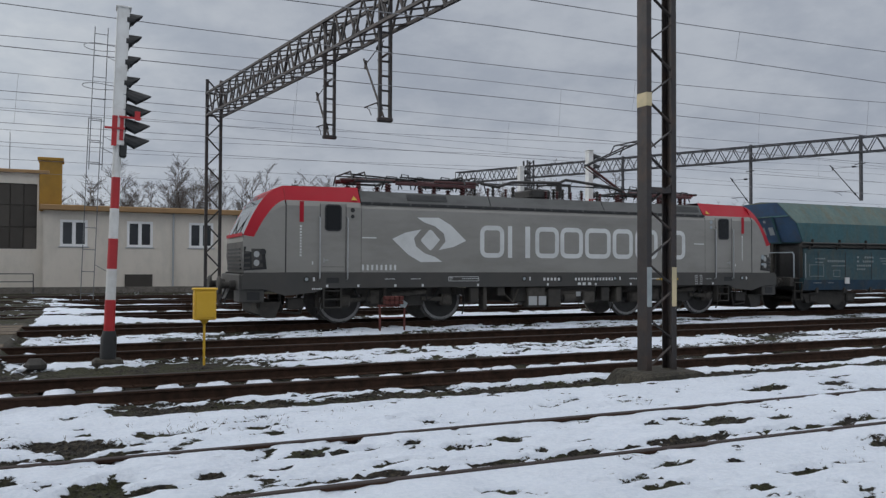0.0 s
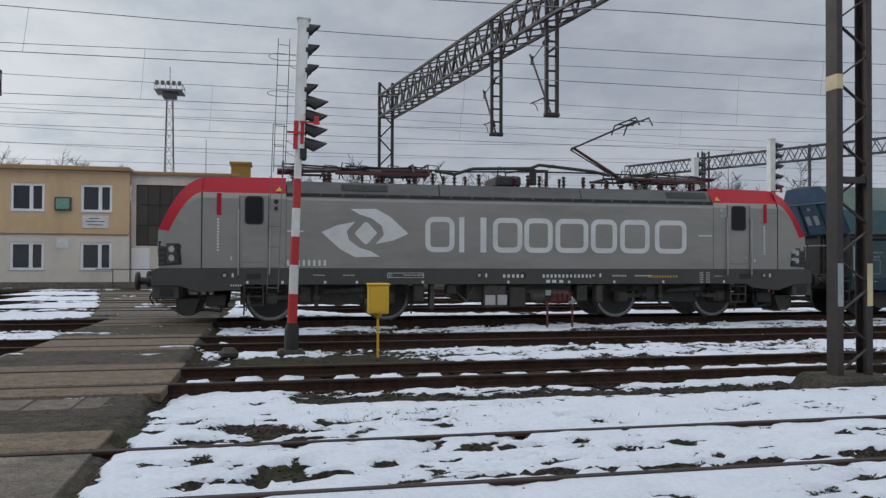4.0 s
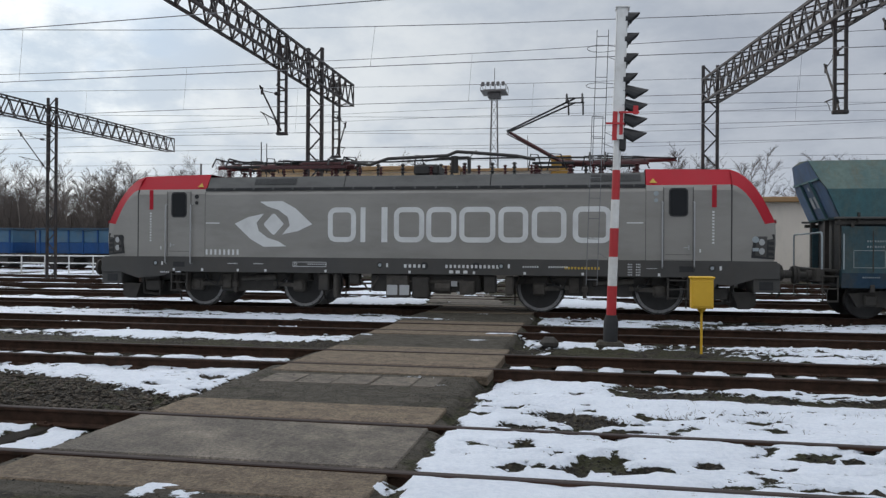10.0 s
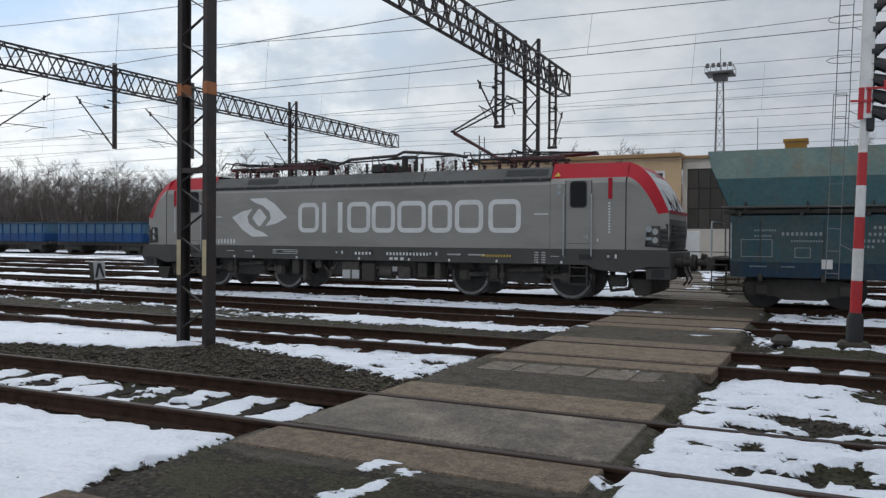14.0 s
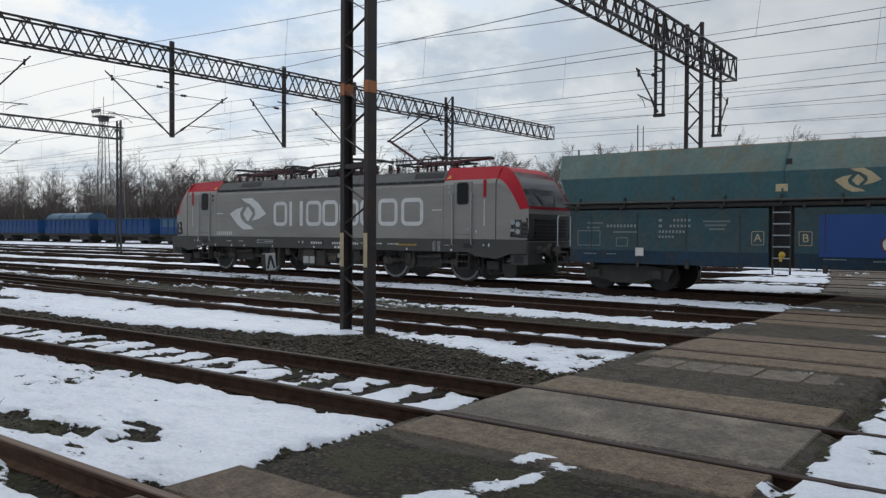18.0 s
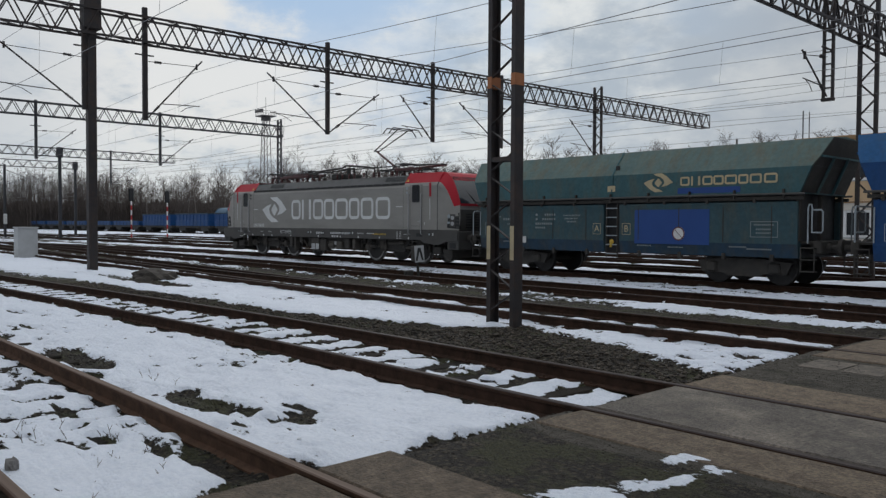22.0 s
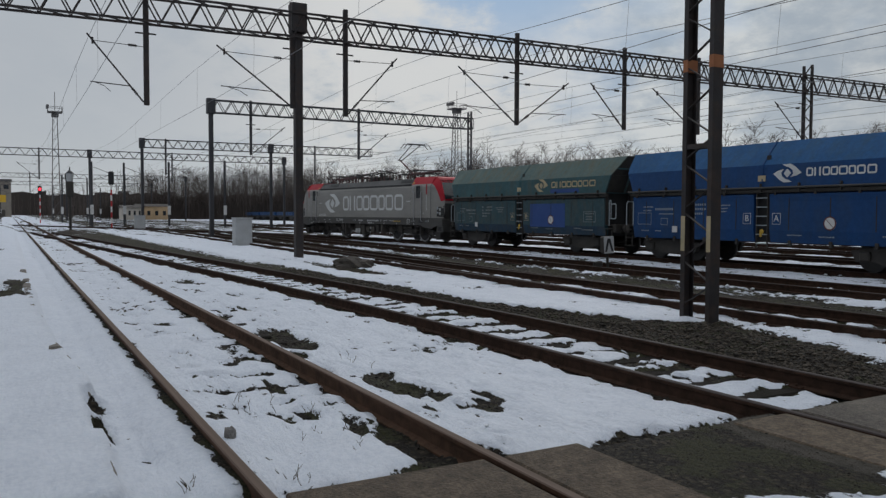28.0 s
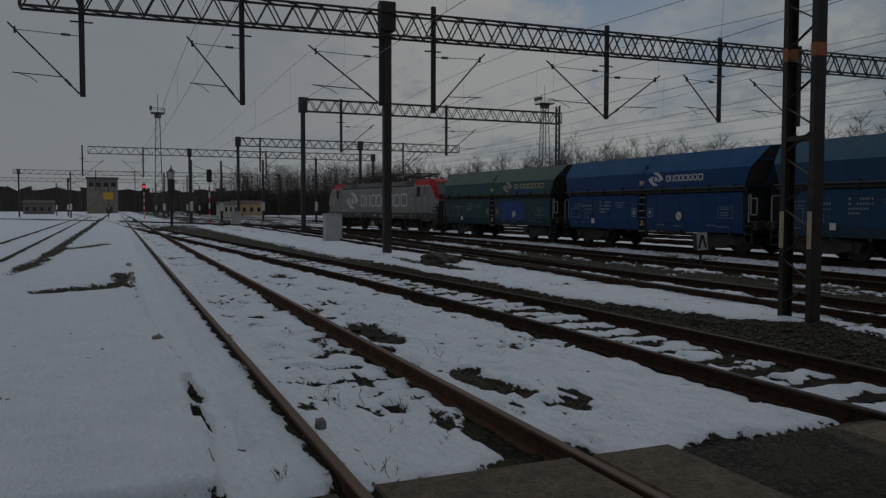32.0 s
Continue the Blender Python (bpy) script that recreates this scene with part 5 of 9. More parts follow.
    s.pipe([(X(9.1), 0.35, 0.95), (X(9.25), 0.36, 0.6), (X(9.15), 0.38, 0.45)], 0.025, 6).pipe([(X(9.1), -0.35, 0.95), (X(9.25), -0.36, 0.6), (X(9.15), -0.38, 0.45)], 0.025, 6)
    each("coupling", s, BLACK, beam)
    # rail guard and plough
    s = Shape()
    s.prism([(X(8.5), 0.3), (X(8.35), 0.2), (X(8.1), 0.2), (X(7.95), 0.62), (X(8.5), 0.62)], -1.25, 1.25)
    for sd in (-1, 1):
        s.pipe([(X(8.0), sd * 1.1, 0.9), (X(7.9), sd * 1.1, 0.35), (X(7.45), sd * 1.1, 0.3), (X(7.35), sd * 1.1, 0.7)], 0.05, 6)
        s.cbox(X(7.6) - 0.2, sd * 1.15 - 0.1, 0.42, X(7.6) + 0.25, sd * 1.15 + 0.1, 0.72, 0.03)
    part("rail_guard", s, UNDER, lo)
    # number and address lines, plates
    line_marks("small_writing", lo, -1.493, WHITEPAINT, [(X(7.49) - 0.045, 1.80 + i * 0.075, 0.09, 0.05) for i in range(11)] + [(X(7.18) - 0.03, 1.58, 0.06, 0.1)])
    s = Shape()
    s.lathe([(0.08, -1.495), (0.08, -1.505), (0.0, -1.506)], "y", (X(8.46), 0.08, 1.90), 14)
    s.lathe([(0.06, -1.5), (0.06, -1.508), (0.0, -1.509)], "y", (X(6.12), 0, 3.03), 14)
    s.lathe([(0.05, -1.5), (0.05, -1.508), (0.0, -1.509)], "y", (X(6.12), 0, 2.86), 14)
    s.box(X(8.46) - 0.07, -1.43, 1.62, X(8.46) + 0.07, -1.41, 1.70)
    each("socket_cover", s, BLACK if e < 0 else MARK, lo)


def pantograph(lo, x, e, up):
    """A single-arm collector on red insulators; e is the way its elbow points."""
    p = part("pantograph_base", Shape().cbox(x - 0.55, -0.55, 3.90, x + 0.55, -0.47, 3.96, 0.01).cbox(x - 0.55, 0.47, 3.90, x + 0.55, 0.55, 3.96, 0.01).cbox(x - 0.5, -0.5, 3.90, x - 0.42, 0.5, 3.96, 0.01).cbox(x + 0.42, -0.5, 3.90, x + 0.5, 0.5, 3.96, 0.01), BLACK, lo)
    for dx in (-0.45, 0.45):
        for y in (-0.5, 0.5):
            ribs = [(r, 3.63 + i * 0.09 + h) for i in range(3) for r, h in ((0.05, 0), (0.09, 0.025), (0.05, 0.07))]
            part("insulator", Shape().lathe(ribs, "z", (x + dx, y, 0), 10), COPPER, p)
    foot = (x + 0.25 * -e, 0, 3.98)
    if up:
        knee, head = (x + e * 1.25, 0, 4.86), (x - e * 0.55, 0, 5.66)
    else:
        knee, head = (x + e * 1.45, 0, 4.05), (x - e * 0.55, 0, 4.12)
    s = Shape().tube(foot, knee, 0.055, 8, 0.04)
    s.tube((foot[0], 0.1, foot[2] - 0.02), (knee[0] + 0.06 * e, 0.1, knee[2] - 0.04), 0.02, 6)
    part("lower_arm", s, COPPER, p, "dark red lower arm")
    s = Shape()
    for y in (-0.3, 0.3):
        s.tube((knee[0], y * 0.4, knee[2]), (head[0], y, head[2]), 0.026, 6)
    s.tube((knee[0], -0.15, knee[2]), (knee[0], 0.15, knee[2]), 0.04, 6)
    part("upper_arm", s, BLACK, p)
    s = Shape()
    for dx in (-0.2, 0.2):
        s.pipe([(head[0] + dx, -0.95, head[2] - 0.22), (head[0] + dx, -0.72, head[2] + 0.03), (head[0] + dx, 0.72, head[2] + 0.03), (head[0] + dx, 0.95, head[2] - 0.22)], 0.024, 6)
    for y in (-0.35, 0.35):
        s.tube((head[0] - 0.24, y, head[2]), (head[0] + 0.24, y, head[2]), 0.02, 6)
    part("collector_head", s, BLACK, p)
    s = Shape()
    for i in range(2):
        s.tube((x - 0.9 * e, -0.25 + 0.5 * i, 3.95), (x - 0.2 * e, -0.25 + 0.5 * i, 3.98), 0.06, 8)
    each("drive", s, COPPER, p)


def bogie(lo, x, r, base):
    s = Shape()
    for sd in (-1, 1):
        y0, y1 = sd * 1.02 - 0.09, sd * 1.02 + 0.09
        h = base / 2
        s.prism([(x - h - 0.75, 0.92), (x - h - 0.7, 0.72), (x - h + 0.5, 0.78), (x - h + 0.75, 0.45), (x + h - 0.75, 0.45), (x + h - 0.5, 0.78), (x + h + 0.7, 0.72), (x + h + 0.75, 0.92), (x + h - 0.55, 0.98), (x - h + 0.55, 0.98)], y0, y1)
    s.box(x - 0.5, -1.0, 0.45, x + 0.5, 1.0, 0.9)
    b = part("bogie_frame", s, UNDER, lo)
    for sd in (-1, 1):
        for wx in (x - base / 2, x + base / 2):
            s = Shape().cbox(wx - 0.17, sd * 1.12 - 0.12, r - 0.17, wx + 0.17, sd * 1.12 + 0.12, r + 0.15, 0.05)
            s.lathe([(0.13, sd * 1.24), (0.13, sd * 1.27), (0.05, sd * 1.28)], "y", (wx, 0, r), 14)
            each("axle_box", s, GRIME, b)
            s = Shape()
            for dx in (-0.3, 0.3):
                for i in range(6):
                    s.lathe([(0.09, 0), (0.11, 0.012), (0.09, 0.025)], "z", (wx + dx, sd * 1.1, 0.76 + i * 0.035), 10)
            each("spring", s, GRIME, b)
            s = Shape().cbox(wx - r - 0.12, sd * 0.95 - 0.08, 0.45, wx - r - 0.02, sd * 0.95 + 0.08, 0.78, 0.02).cbox(wx + r + 0.02, sd * 0.95 - 0.08, 0.45, wx + r + 0.12, sd * 0.95 + 0.08, 0.78, 0.02)
            each("brake_shoe", s, GRIME, b)
        for wx in (x - base / 2, x + base / 2):
            e = 1 if wx < x else -1
            part("guide_arm", Shape().bar((wx, sd * 1.2, r), (wx + e * 0.75, sd * 1.16, 0.66), 0.05, 0.11), GRIME, b)
            part("sand_pipe", Shape().pipe([(wx - e * 0.5, sd * 1.16, 0.98), (wx - e * 0.62, sd * 1.1, 0.6), (wx - e * 0.66, sd * 0.85, 0.18)], 0.022, 6), GRIME, b)
            part("brake_cable", Shape().pipe([(wx + e * 0.25, sd * 1.22, 0.96), (wx + e * 0.38, sd * 1.25, 0.72), (wx + e * 0.6, sd * 1.22, 0.6), (wx + e * 0.7, sd * 1.2, 0.9)], 0.016, 6), BLACK, b)
        part("cover_plate", Shape().cbox(x - 0.75, sd * 1.14 - 0.02, 0.52, x - 0.5, sd * 1.14 + 0.02, 0.9, 0.01), GRIME, b)
        s = Shape().tube((x - 0.15, sd * 1.2, 0.78), (x + 0.85, sd * 1.2, 0.85), 0.055, 8).tube((x + 0.25, sd * 1.2, 0.8), (x + 0.85, sd * 1.2, 0.85), 0.075, 8)
        part("damper", s, GRIME, b)
        s = Shape().tube((x - 0.35, sd * 1.18, 0.4), (x - 0.35, sd * 1.18, 0.98), 0.05, 8).cbox(x - 0.43, sd * 1.18 - 0.06, 0.55, x - 0.27, sd * 1.18 + 0.06, 0.7, 0.02)
        part("damper", s, GRIME, b)
    return b


def locomotive():
    lo = thing("electric_locomotive", "grey electric locomotive with red cab roofs and a raised pantograph", "locomotive")
    sets = []
    for e in (-1, 1):
        cab(e, lo)
    for sd in (-1, 1):
        s = Shape()
        s.add([(-5.87, sd * 1.49, 1.38), (5.87, sd * 1.49, 1.38), (5.87, sd * 1.49, 3.08), (5.87, sd * 1.43, 3.215), (-5.87, sd * 1.43, 3.215), (-5.87, sd * 1.49, 3.08)], [(0, 1, 2, 5), (5, 2, 3, 4)])
        part("side_wall", s, GREY, lo)
        # black gutter made taller so that its colour also holds the shading there
        s = Shape().box(-5.87, sd * 1.445 - 0.03, 3.185, 5.87, sd * 1.445 + 0.045, 3.262)
        g = part("gutter", s, BLACK, lo)
        for a, b in ((-5.86, -1.95), (-1.93, 1.98), (2.0, 5.86)):
            s = Shape()
            s.add([(a, sd * 1.40, 3.25), (b, sd * 1.40, 3.25), (b, sd * 1.20, 3.58), (a, sd * 1.20, 3.58)], [(0, 1, 2, 3)])
            s.add([(a, sd * 1.20, 3.58), (b, sd * 1.20, 3.58), (b, 0, 3.63), (a, 0, 3.63)], [(0, 1, 2, 3)])
            part("roof_panel", s, ROOFGREY, lo)
            s = Shape()
            n = 7
            for i in range(n):
                xx = a + (b - a) * (i + 0.5) / n
                s.box(xx - 0.025, sd * 1.475 - 0.02, 3.20, xx + 0.025, sd * 1.475 + 0.02, 3.255)
            each("roof_clip", s, ROOFGREY, g)
        for a, b in ((-4.5, -3.3), (4.55, 5.75)):
            s = Shape()
            q = lambda x, t: (x, sd * (1.415 - 0.2 * t), 3.25 + 0.33 * t)
            s.add([q(a, 0.32), q(b, 0.32), q(b, 0.85), q(a, 0.85)], [(0, 1, 2, 3)])
            v = part("roof_vent", s, BLACK, lo, "dark roof air grille")
            s = Shape()
            for i in range(6):
                t = 0.36 + i * 0.085
                s.bar(q(a, t), q(b, t), 0.015, 0.02)
            each("slat", s, ROOFGREY, v)
    s = Shape().box(-6.0, -1.38, 1.2, 6.0, 1.38, 3.25).box(-8.0, -1.25, 1.2, -6, 1.25, 3.2).box(6, -1.25, 1.2, 8, 1.25, 3.2)
    part("body_core", s, BLACK, lo)
    s = Shape()
    for sd in (-1, 1):
        s.prism([(-8.45, 0.95), (-7.9, 0.78), (-7.1, 0.86), (-6.9, 0.97), (6.9, 0.97), (7.1, 0.86), (7.9, 0.78), (8.45, 0.95), (8.98, 0.95), (9.0, 1.3), (8.92, 1.375), (-8.92, 1.375), (-9.0, 1.3), (-8.98, 0.95)], sd * 1.47 - 0.02, sd * 1.47 + 0.02)
    s.box(-8.4, -1.45, 1.0, 8.4, 1.45, 1.37)
    frame_ = part("underframe", s, FRAMEGREY, lo)
    # openings, plates and small writing along the frame
    s = Shape()
    for x in (-6.65, 6.85):
        s.box(x - 0.17, -1.494, 1.10, x + 0.17, -1.49, 1.24)
    for x in (0.5, 4.05 - 2.2):
        s.lathe([(0.1, -1.492), (0.1, -1.496), (0, -1.497)], "y", (x - 0.2, 0, 1.19), 16)
    each("opening", s, BLACK, frame_)
    for x in (-7.35, -0.9, 2.3, 7.45):
        s = Shape().lathe([(0.085, -1.492), (0.085, -1.5), (0.06, -1.502)], "y", (x, 0, 1.20), 14)
        part("lashing_eye", s, WHEEL, frame_)
        part("eye_pin", Shape().lathe([(0.045, -1.5), (0.045, -1.506), (0, -1.507)], "y", (x, 0, 1.20), 10), MARK, frame_)
        s = Shape().box(x + 0.17, -1.4945, 1.15, x + 0.22, -1.492, 1.25)
        each("plate", s, WHITEPAINT, frame_)
    line_marks("small_writing", frame_, -1.494, WHITEPAINT, [(-5.2, 1.19, 0.3, 0.03), (-4.45, 1.19, 0.3, 0.03), (-0.25, 1.14, 0.62, 0.10), (0.85, 1.14, 1.55, 0.10), (2.0 - 0.1, 1.15, 0.01, 0.05),
               (2.85, 1.17, 0.42, 0.05), (3.5, 1.17, 0.5, 0.05), (-7.2, 0.93, 0.28, 0.05), (6.0 - 0.1, 1.17, 0.25, 0.02)]
               + [(5.45 + c * 0.2, 1.0 + i * 0.065, 0.12, 0.035) for i in range(5) for c in range(2)])
    line_marks("rust_writing", frame_, -1.494, YELLOWMARK, [(3.9, 1.14, 0.9, 0.07)])
    s = Shape()
    o, q = ring(-2.85, 1.20, 0.95, 0.13, 0.012, 0.02)
    decal(s, -1.491, o, q)
    for i in range(9):
        decal(s, -1.491, rect(-2.9 + i * 0.06, 1.19, -2.87 + i * 0.06, 1.22))
    each("plate", s, WHITEPAINT, frame_)
    lettering("plate_letter", "D", 0.12, WHITEPAINT, frame_, pose(-3.24, -1.495, 1.2, 90))
    s = Shape()
    for x in (-6.8, -5.95, -4.9, -4.1, -2.4, -1.0 + 0.9, 1.6, 2.9, 4.35, 6.2):
        decal(s, -1.492, rect(x - 0.03, 0.99, x + 0.03, 1.06))
    for x in (0.95, 1.12, 1.32):
        decal(s, -1.492, rect(x, 1.0, x + 0.11, 1.08))
    each("white_mark", s, WHITEPAINT, frame_)
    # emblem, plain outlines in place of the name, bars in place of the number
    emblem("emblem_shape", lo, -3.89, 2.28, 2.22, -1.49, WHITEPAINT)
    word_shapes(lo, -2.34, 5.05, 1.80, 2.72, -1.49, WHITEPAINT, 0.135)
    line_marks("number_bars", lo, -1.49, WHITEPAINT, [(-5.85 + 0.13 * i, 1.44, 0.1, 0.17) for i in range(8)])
    s = Shape()
    for x in (-5.85, 5.42):
        decal(s, -1.49, rect(x, 2.29, x + 0.4, 2.32))
    each("white_mark", s, WHITEPAINT, lo)
    s = Shape()
    for e in (-1, 1):
        s.add([(e * 6.05 - 0.09, -1.42, 3.30), (e * 6.05 + 0.09, -1.42, 3.30), (e * 6.05, -1.335, 3.42)], [(0, 1, 2)])
    each("warning_triangle", s, YELLOWMARK, lo)
    # running gear
    for x in (-4.75, 4.75):
        bogie(lo, x, 0.62, 3.0)
        for dx in (-1.5, 1.5):
            sets.append((wheelset(lo, x + dx, 0.62, WHEEL, STEEL), x + dx, 0.62))
    s = Shape().cbox(-1.2, -1.30, 0.5, 1.75, 1.30, 0.98, 0.04)
    tank = part("equipment_box", s, UNDER, lo)
    for i, (a, b, z0, z1) in enumerate(((-2.62, -2.35, 0.5, 0.97), (-2.2, -2.08, 0.3, 0.97), (-1.75, -1.5, 0.7, 0.97), (-0.75, -0.15, 0.35, 0.95), (-0.05, 0.4, 0.35, 0.9), (1.2, 1.6, 0.45, 0.8), (1.85, 2.15, 0.5, 0.95), (2.4, 2.6, 0.45, 0.95))):
        s = Shape().cbox(a, -1.44, z0, b, -1.1, z1, 0.03)
        part("equipment_box", s, GRIME if i % 2 else UNDER, lo)
    s = Shape().box(-0.72, -1.445, 0.42, -0.44, -1.44, 0.68).box(-0.38, -1.445, 0.42, -0.12, -1.44, 0.68).box(0.98, -1.36, 0.66, 1.14, -1.355, 0.8).box(1.15, -1.445, 0.46, 1.22, -1.44, 0.53)
    each("plate", s, HUTGREY, tank)
    s = Shape().tube((-0.2, -1.3, 0.75), (1.3, -1.3, 0.78), 0.06, 8).pipe([(-1.5, -1.3, 0.8), (-1.2, -1.35, 0.5), (-1.0, -1.3, 0.9)], 0.03, 6).tube((0.55, -1.25, 0.62), (0.95, -1.25, 0.62), 0.16, 12)
    each("pipework", s, GRIME, lo)
    # roof gear
    for x, e, up in ((-5.2, 1, False), (-2.9, -1, False), (3.55, -1, True), (5.25, 1, False)):
        pantograph(lo, x, e, up)
    s = Shape().pipe([(-4.3, -0.2, 4.12), (-1.0, -0.25, 4.05), (0.4, -0.2, 4.1), (2.2, -0.2, 4.12), (4.6, -0.2, 4.1)], 0.025, 6)
    part("roof_conductor", s, BLACK, lo)
    for x in (-1.9, -1.3, -0.6, 0.0, 0.45, 0.8, 1.15, 1.9, 2.5, 4.4):
        s = Shape().lathe([(r, 3.63 + i * 0.1 + h) for i in range(4) for r, h in ((0.035, 0), (0.075, 0.02), (0.035, 0.06))], "z", (x, -0.25 + 0.15 * math.sin(x * 5), 0), 10)
        part("insulator", s, WHEEL, lo)
    s = Shape().cbox(-0.2, -0.7, 3.63, 0.5, 0.6, 3.92, 0.05).tube((0.9, -0.5, 3.7), (0.9, -0.5, 4.15), 0.1, 10).tube((1.3, -0.5, 3.68), (1.3, -0.5, 4.12), 0.05, 8)
    s.pipe([(0.1, -0.6, 4.02), (0.6, -0.55, 4.1), (1.3, -0.5, 4.12)], 0.03, 6).tube((1.3, -0.5, 4.1), (1.5, -0.5, 4.3), 0.012, 6)
    part("circuit_breaker", s, WHEEL, lo)
    # bus bar, hoses and cables on the roof
    part("bus_bar", Shape().pipe([(-1.95, -0.75, 4.0), (-1.4, -0.75, 3.92), (-0.9, -0.75, 4.08), (0.75, -0.75, 4.14), (1.0, -0.75, 4.24), (1.5, -0.75, 4.2), (2.6, -0.75, 4.1), (3.1, -0.75, 4.0)], 0.045, 8), WHEEL, lo)
    part("red_beam", Shape().cbox(-4.6, -0.72, 3.84, -2.1, -0.62, 3.93, 0.01).cbox(-3.4, -0.72, 3.95, -2.0, -0.62, 4.02, 0.01), COPPER, lo, "dark red insulated beam")
    part("red_beam", Shape().cbox(4.4, -0.72, 3.84, 6.0, -0.62, 3.93, 0.01), COPPER, lo, "dark red insulated beam")
    rng = random.Random(77)
    for x in (-5.0, -4.5, -4.0, -3.3, -2.7, -2.2, -0.2, 2.9, 3.4, 4.3, 4.9, 5.5):
        w, h = rng.uniform(0.3, 0.7), rng.uniform(0.05, 0.2)
        part("hose", Shape().pipe([(x, -0.6, 3.72), (x + w * 0.2, -0.68, 3.98 + h), (x + w * 0.7, -0.66, 3.96 + h), (x + w, -0.6, 3.74)], 0.018, 6), BLACK, lo, "looping black roof hose")
    for x in (-4.9, -3.9, -2.5, -1.7, -1.1, 0.3, 0.7, 1.2, 1.6, 2.3, 3.0, 4.6, 5.7):
        s = Shape().lathe([(r, 3.6 + i * 0.075 + h) for i in range(4) for r, h in ((0.03, 0), (0.065, 0.02), (0.03, 0.045))], "z", (x, -0.72, 0), 10)
        part("insulator", s, COPPER, lo)
    for e in (-1, 1):
        s = Shape().lathe([(0.09, 3.66), (0.12, 3.72), (0.06, 3.78)], "z", (e * 7.3, 0, 0), 12).tube((e * 7.3, 0.4, 3.66), (e * 7.3, 0.4, 3.85), 0.015, 6)
        part("horn_and_aerial", s, BLACK, lo)
    return lo, sets


def hopper_wagon(upper, roof, lower, fold, brand, swap, patch, label):
    w = thing("hopper_wagon", label, "freight wagon", group="hopper wagons of the train")
    sets = []
    s = Shape()
    rect3 = lambda hx, hy, z: [(-hx, -hy, z), (hx, -hy, z), (hx, hy, z), (-hx, hy, z)]
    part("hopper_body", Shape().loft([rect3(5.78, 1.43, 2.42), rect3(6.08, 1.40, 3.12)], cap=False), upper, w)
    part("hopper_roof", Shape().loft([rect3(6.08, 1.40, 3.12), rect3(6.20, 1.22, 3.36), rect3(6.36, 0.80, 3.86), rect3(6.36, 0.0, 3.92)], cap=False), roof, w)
    s = Shape()
    for e in (-1, 1):
        for y in (-0.46, 0.46):
            s.bar((e * 5.82, y, 2.45), (e * 6.235, y * 0.95, 3.38), 0.06, 0.09)
        s.bar((e * 6.225, -1.16, 3.37), (e * 6.225, 1.16, 3.37), 0.05, 0.05)
    each("end_rib", s, upper, w)
    s = Shape()
    for e in (-1, 1):
        s = Shape()
        s.add([(e * 5.815, -1.38, 2.46), (e * 5.815, 1.38, 2.46), (e * 6.10, 1.36, 3.12), (e * 6.10, -1.36, 3.12)], [(0, 1, 2, 3)])
        s.add([(e * 6.10, -1.36, 3.125), (e * 6.10, 1.36, 3.125), (e * 6.215, 1.18, 3.36), (e * 6.215, -1.18, 3.36)], [(0, 1, 2, 3)])
        s.add([(e * 6.215, -1.18, 3.365), (e * 6.215, 1.18, 3.365), (e * 6.37, 0.78, 3.85), (e * 6.37, -0.78, 3.85)], [(0, 1, 2, 3)])
        # the rear end takes the dark underframe colour to paint its shade
        each("end_sheet", s, ENDBLUE if e < 0 else UNDER, w)
    s = Shape()
    for y, z0, z1, hw in ((-0.21, 2.72, 3.0, 0.11), (0.17, 2.72, 3.0, 0.11), (-0.02, 3.16, 3.25, 0.06)):
        X = lambda z: -(5.835 + (z - 2.46) * 0.435)
        s.add([(X(z0), y - hw, z0), (X(z0), y + hw, z0), (X(z1), y + hw, z1), (X(z1), y - hw, z1)], [(0, 1, 2, 3)])
    each("end_card", s, MARK, w)
    for sd in (-1, 1):
        part("waist_shelf", Shape().cbox(-5.9, sd * 1.38 - 0.05, 2.27, 5.9, sd * 1.38 + 0.05, 2.36, 0.01), UNDER, w)
        part("waist_rail", Shape().tube((-5.95, sd * 1.50, 2.42), (5.95, sd * 1.50, 2.42), 0.03, 8), FRAMEGREY, w)
        s = Shape()
        for i in range(9):
            x = -5.4 + i * 1.35
            s.box(x - 0.02, sd * 1.46 - 0.05, 2.30, x + 0.02, sd * 1.46 + 0.05, 2.55)
        each("waist_bracket", s, UNDER, w)
        for a, b in ((-5.75, -0.3), (0.3, 5.75)):
            s = Shape()
            y = sd * 1.41
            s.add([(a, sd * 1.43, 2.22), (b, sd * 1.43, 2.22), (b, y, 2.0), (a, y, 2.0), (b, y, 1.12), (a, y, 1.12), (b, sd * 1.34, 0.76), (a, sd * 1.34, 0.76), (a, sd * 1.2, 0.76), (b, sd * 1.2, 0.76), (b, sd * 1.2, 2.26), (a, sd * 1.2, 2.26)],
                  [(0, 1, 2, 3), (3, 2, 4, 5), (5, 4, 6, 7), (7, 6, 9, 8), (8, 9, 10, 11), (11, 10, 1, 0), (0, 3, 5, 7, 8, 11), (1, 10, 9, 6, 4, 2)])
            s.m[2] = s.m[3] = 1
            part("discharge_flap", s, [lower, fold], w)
            s = Shape()
            n = 4
            for i in range(n):
                x = a + (b - a) * (i + 0.5) / n
                s.box(x - 0.012, y * 1.0 - 0.006 - 0.004, 1.14, x + 0.012, y + 0.006, 2.18)
                s.cbox(x - 0.5, sd * 1.45 - 0.03, 2.2, x - 0.42, sd * 1.45 + 0.02, 2.3, 0.01)
                s.cbox(x - 0.05, sd * 1.34 - 0.05, 0.66, x + 0.05, sd * 1.34 + 0.05, 0.84, 0.01)
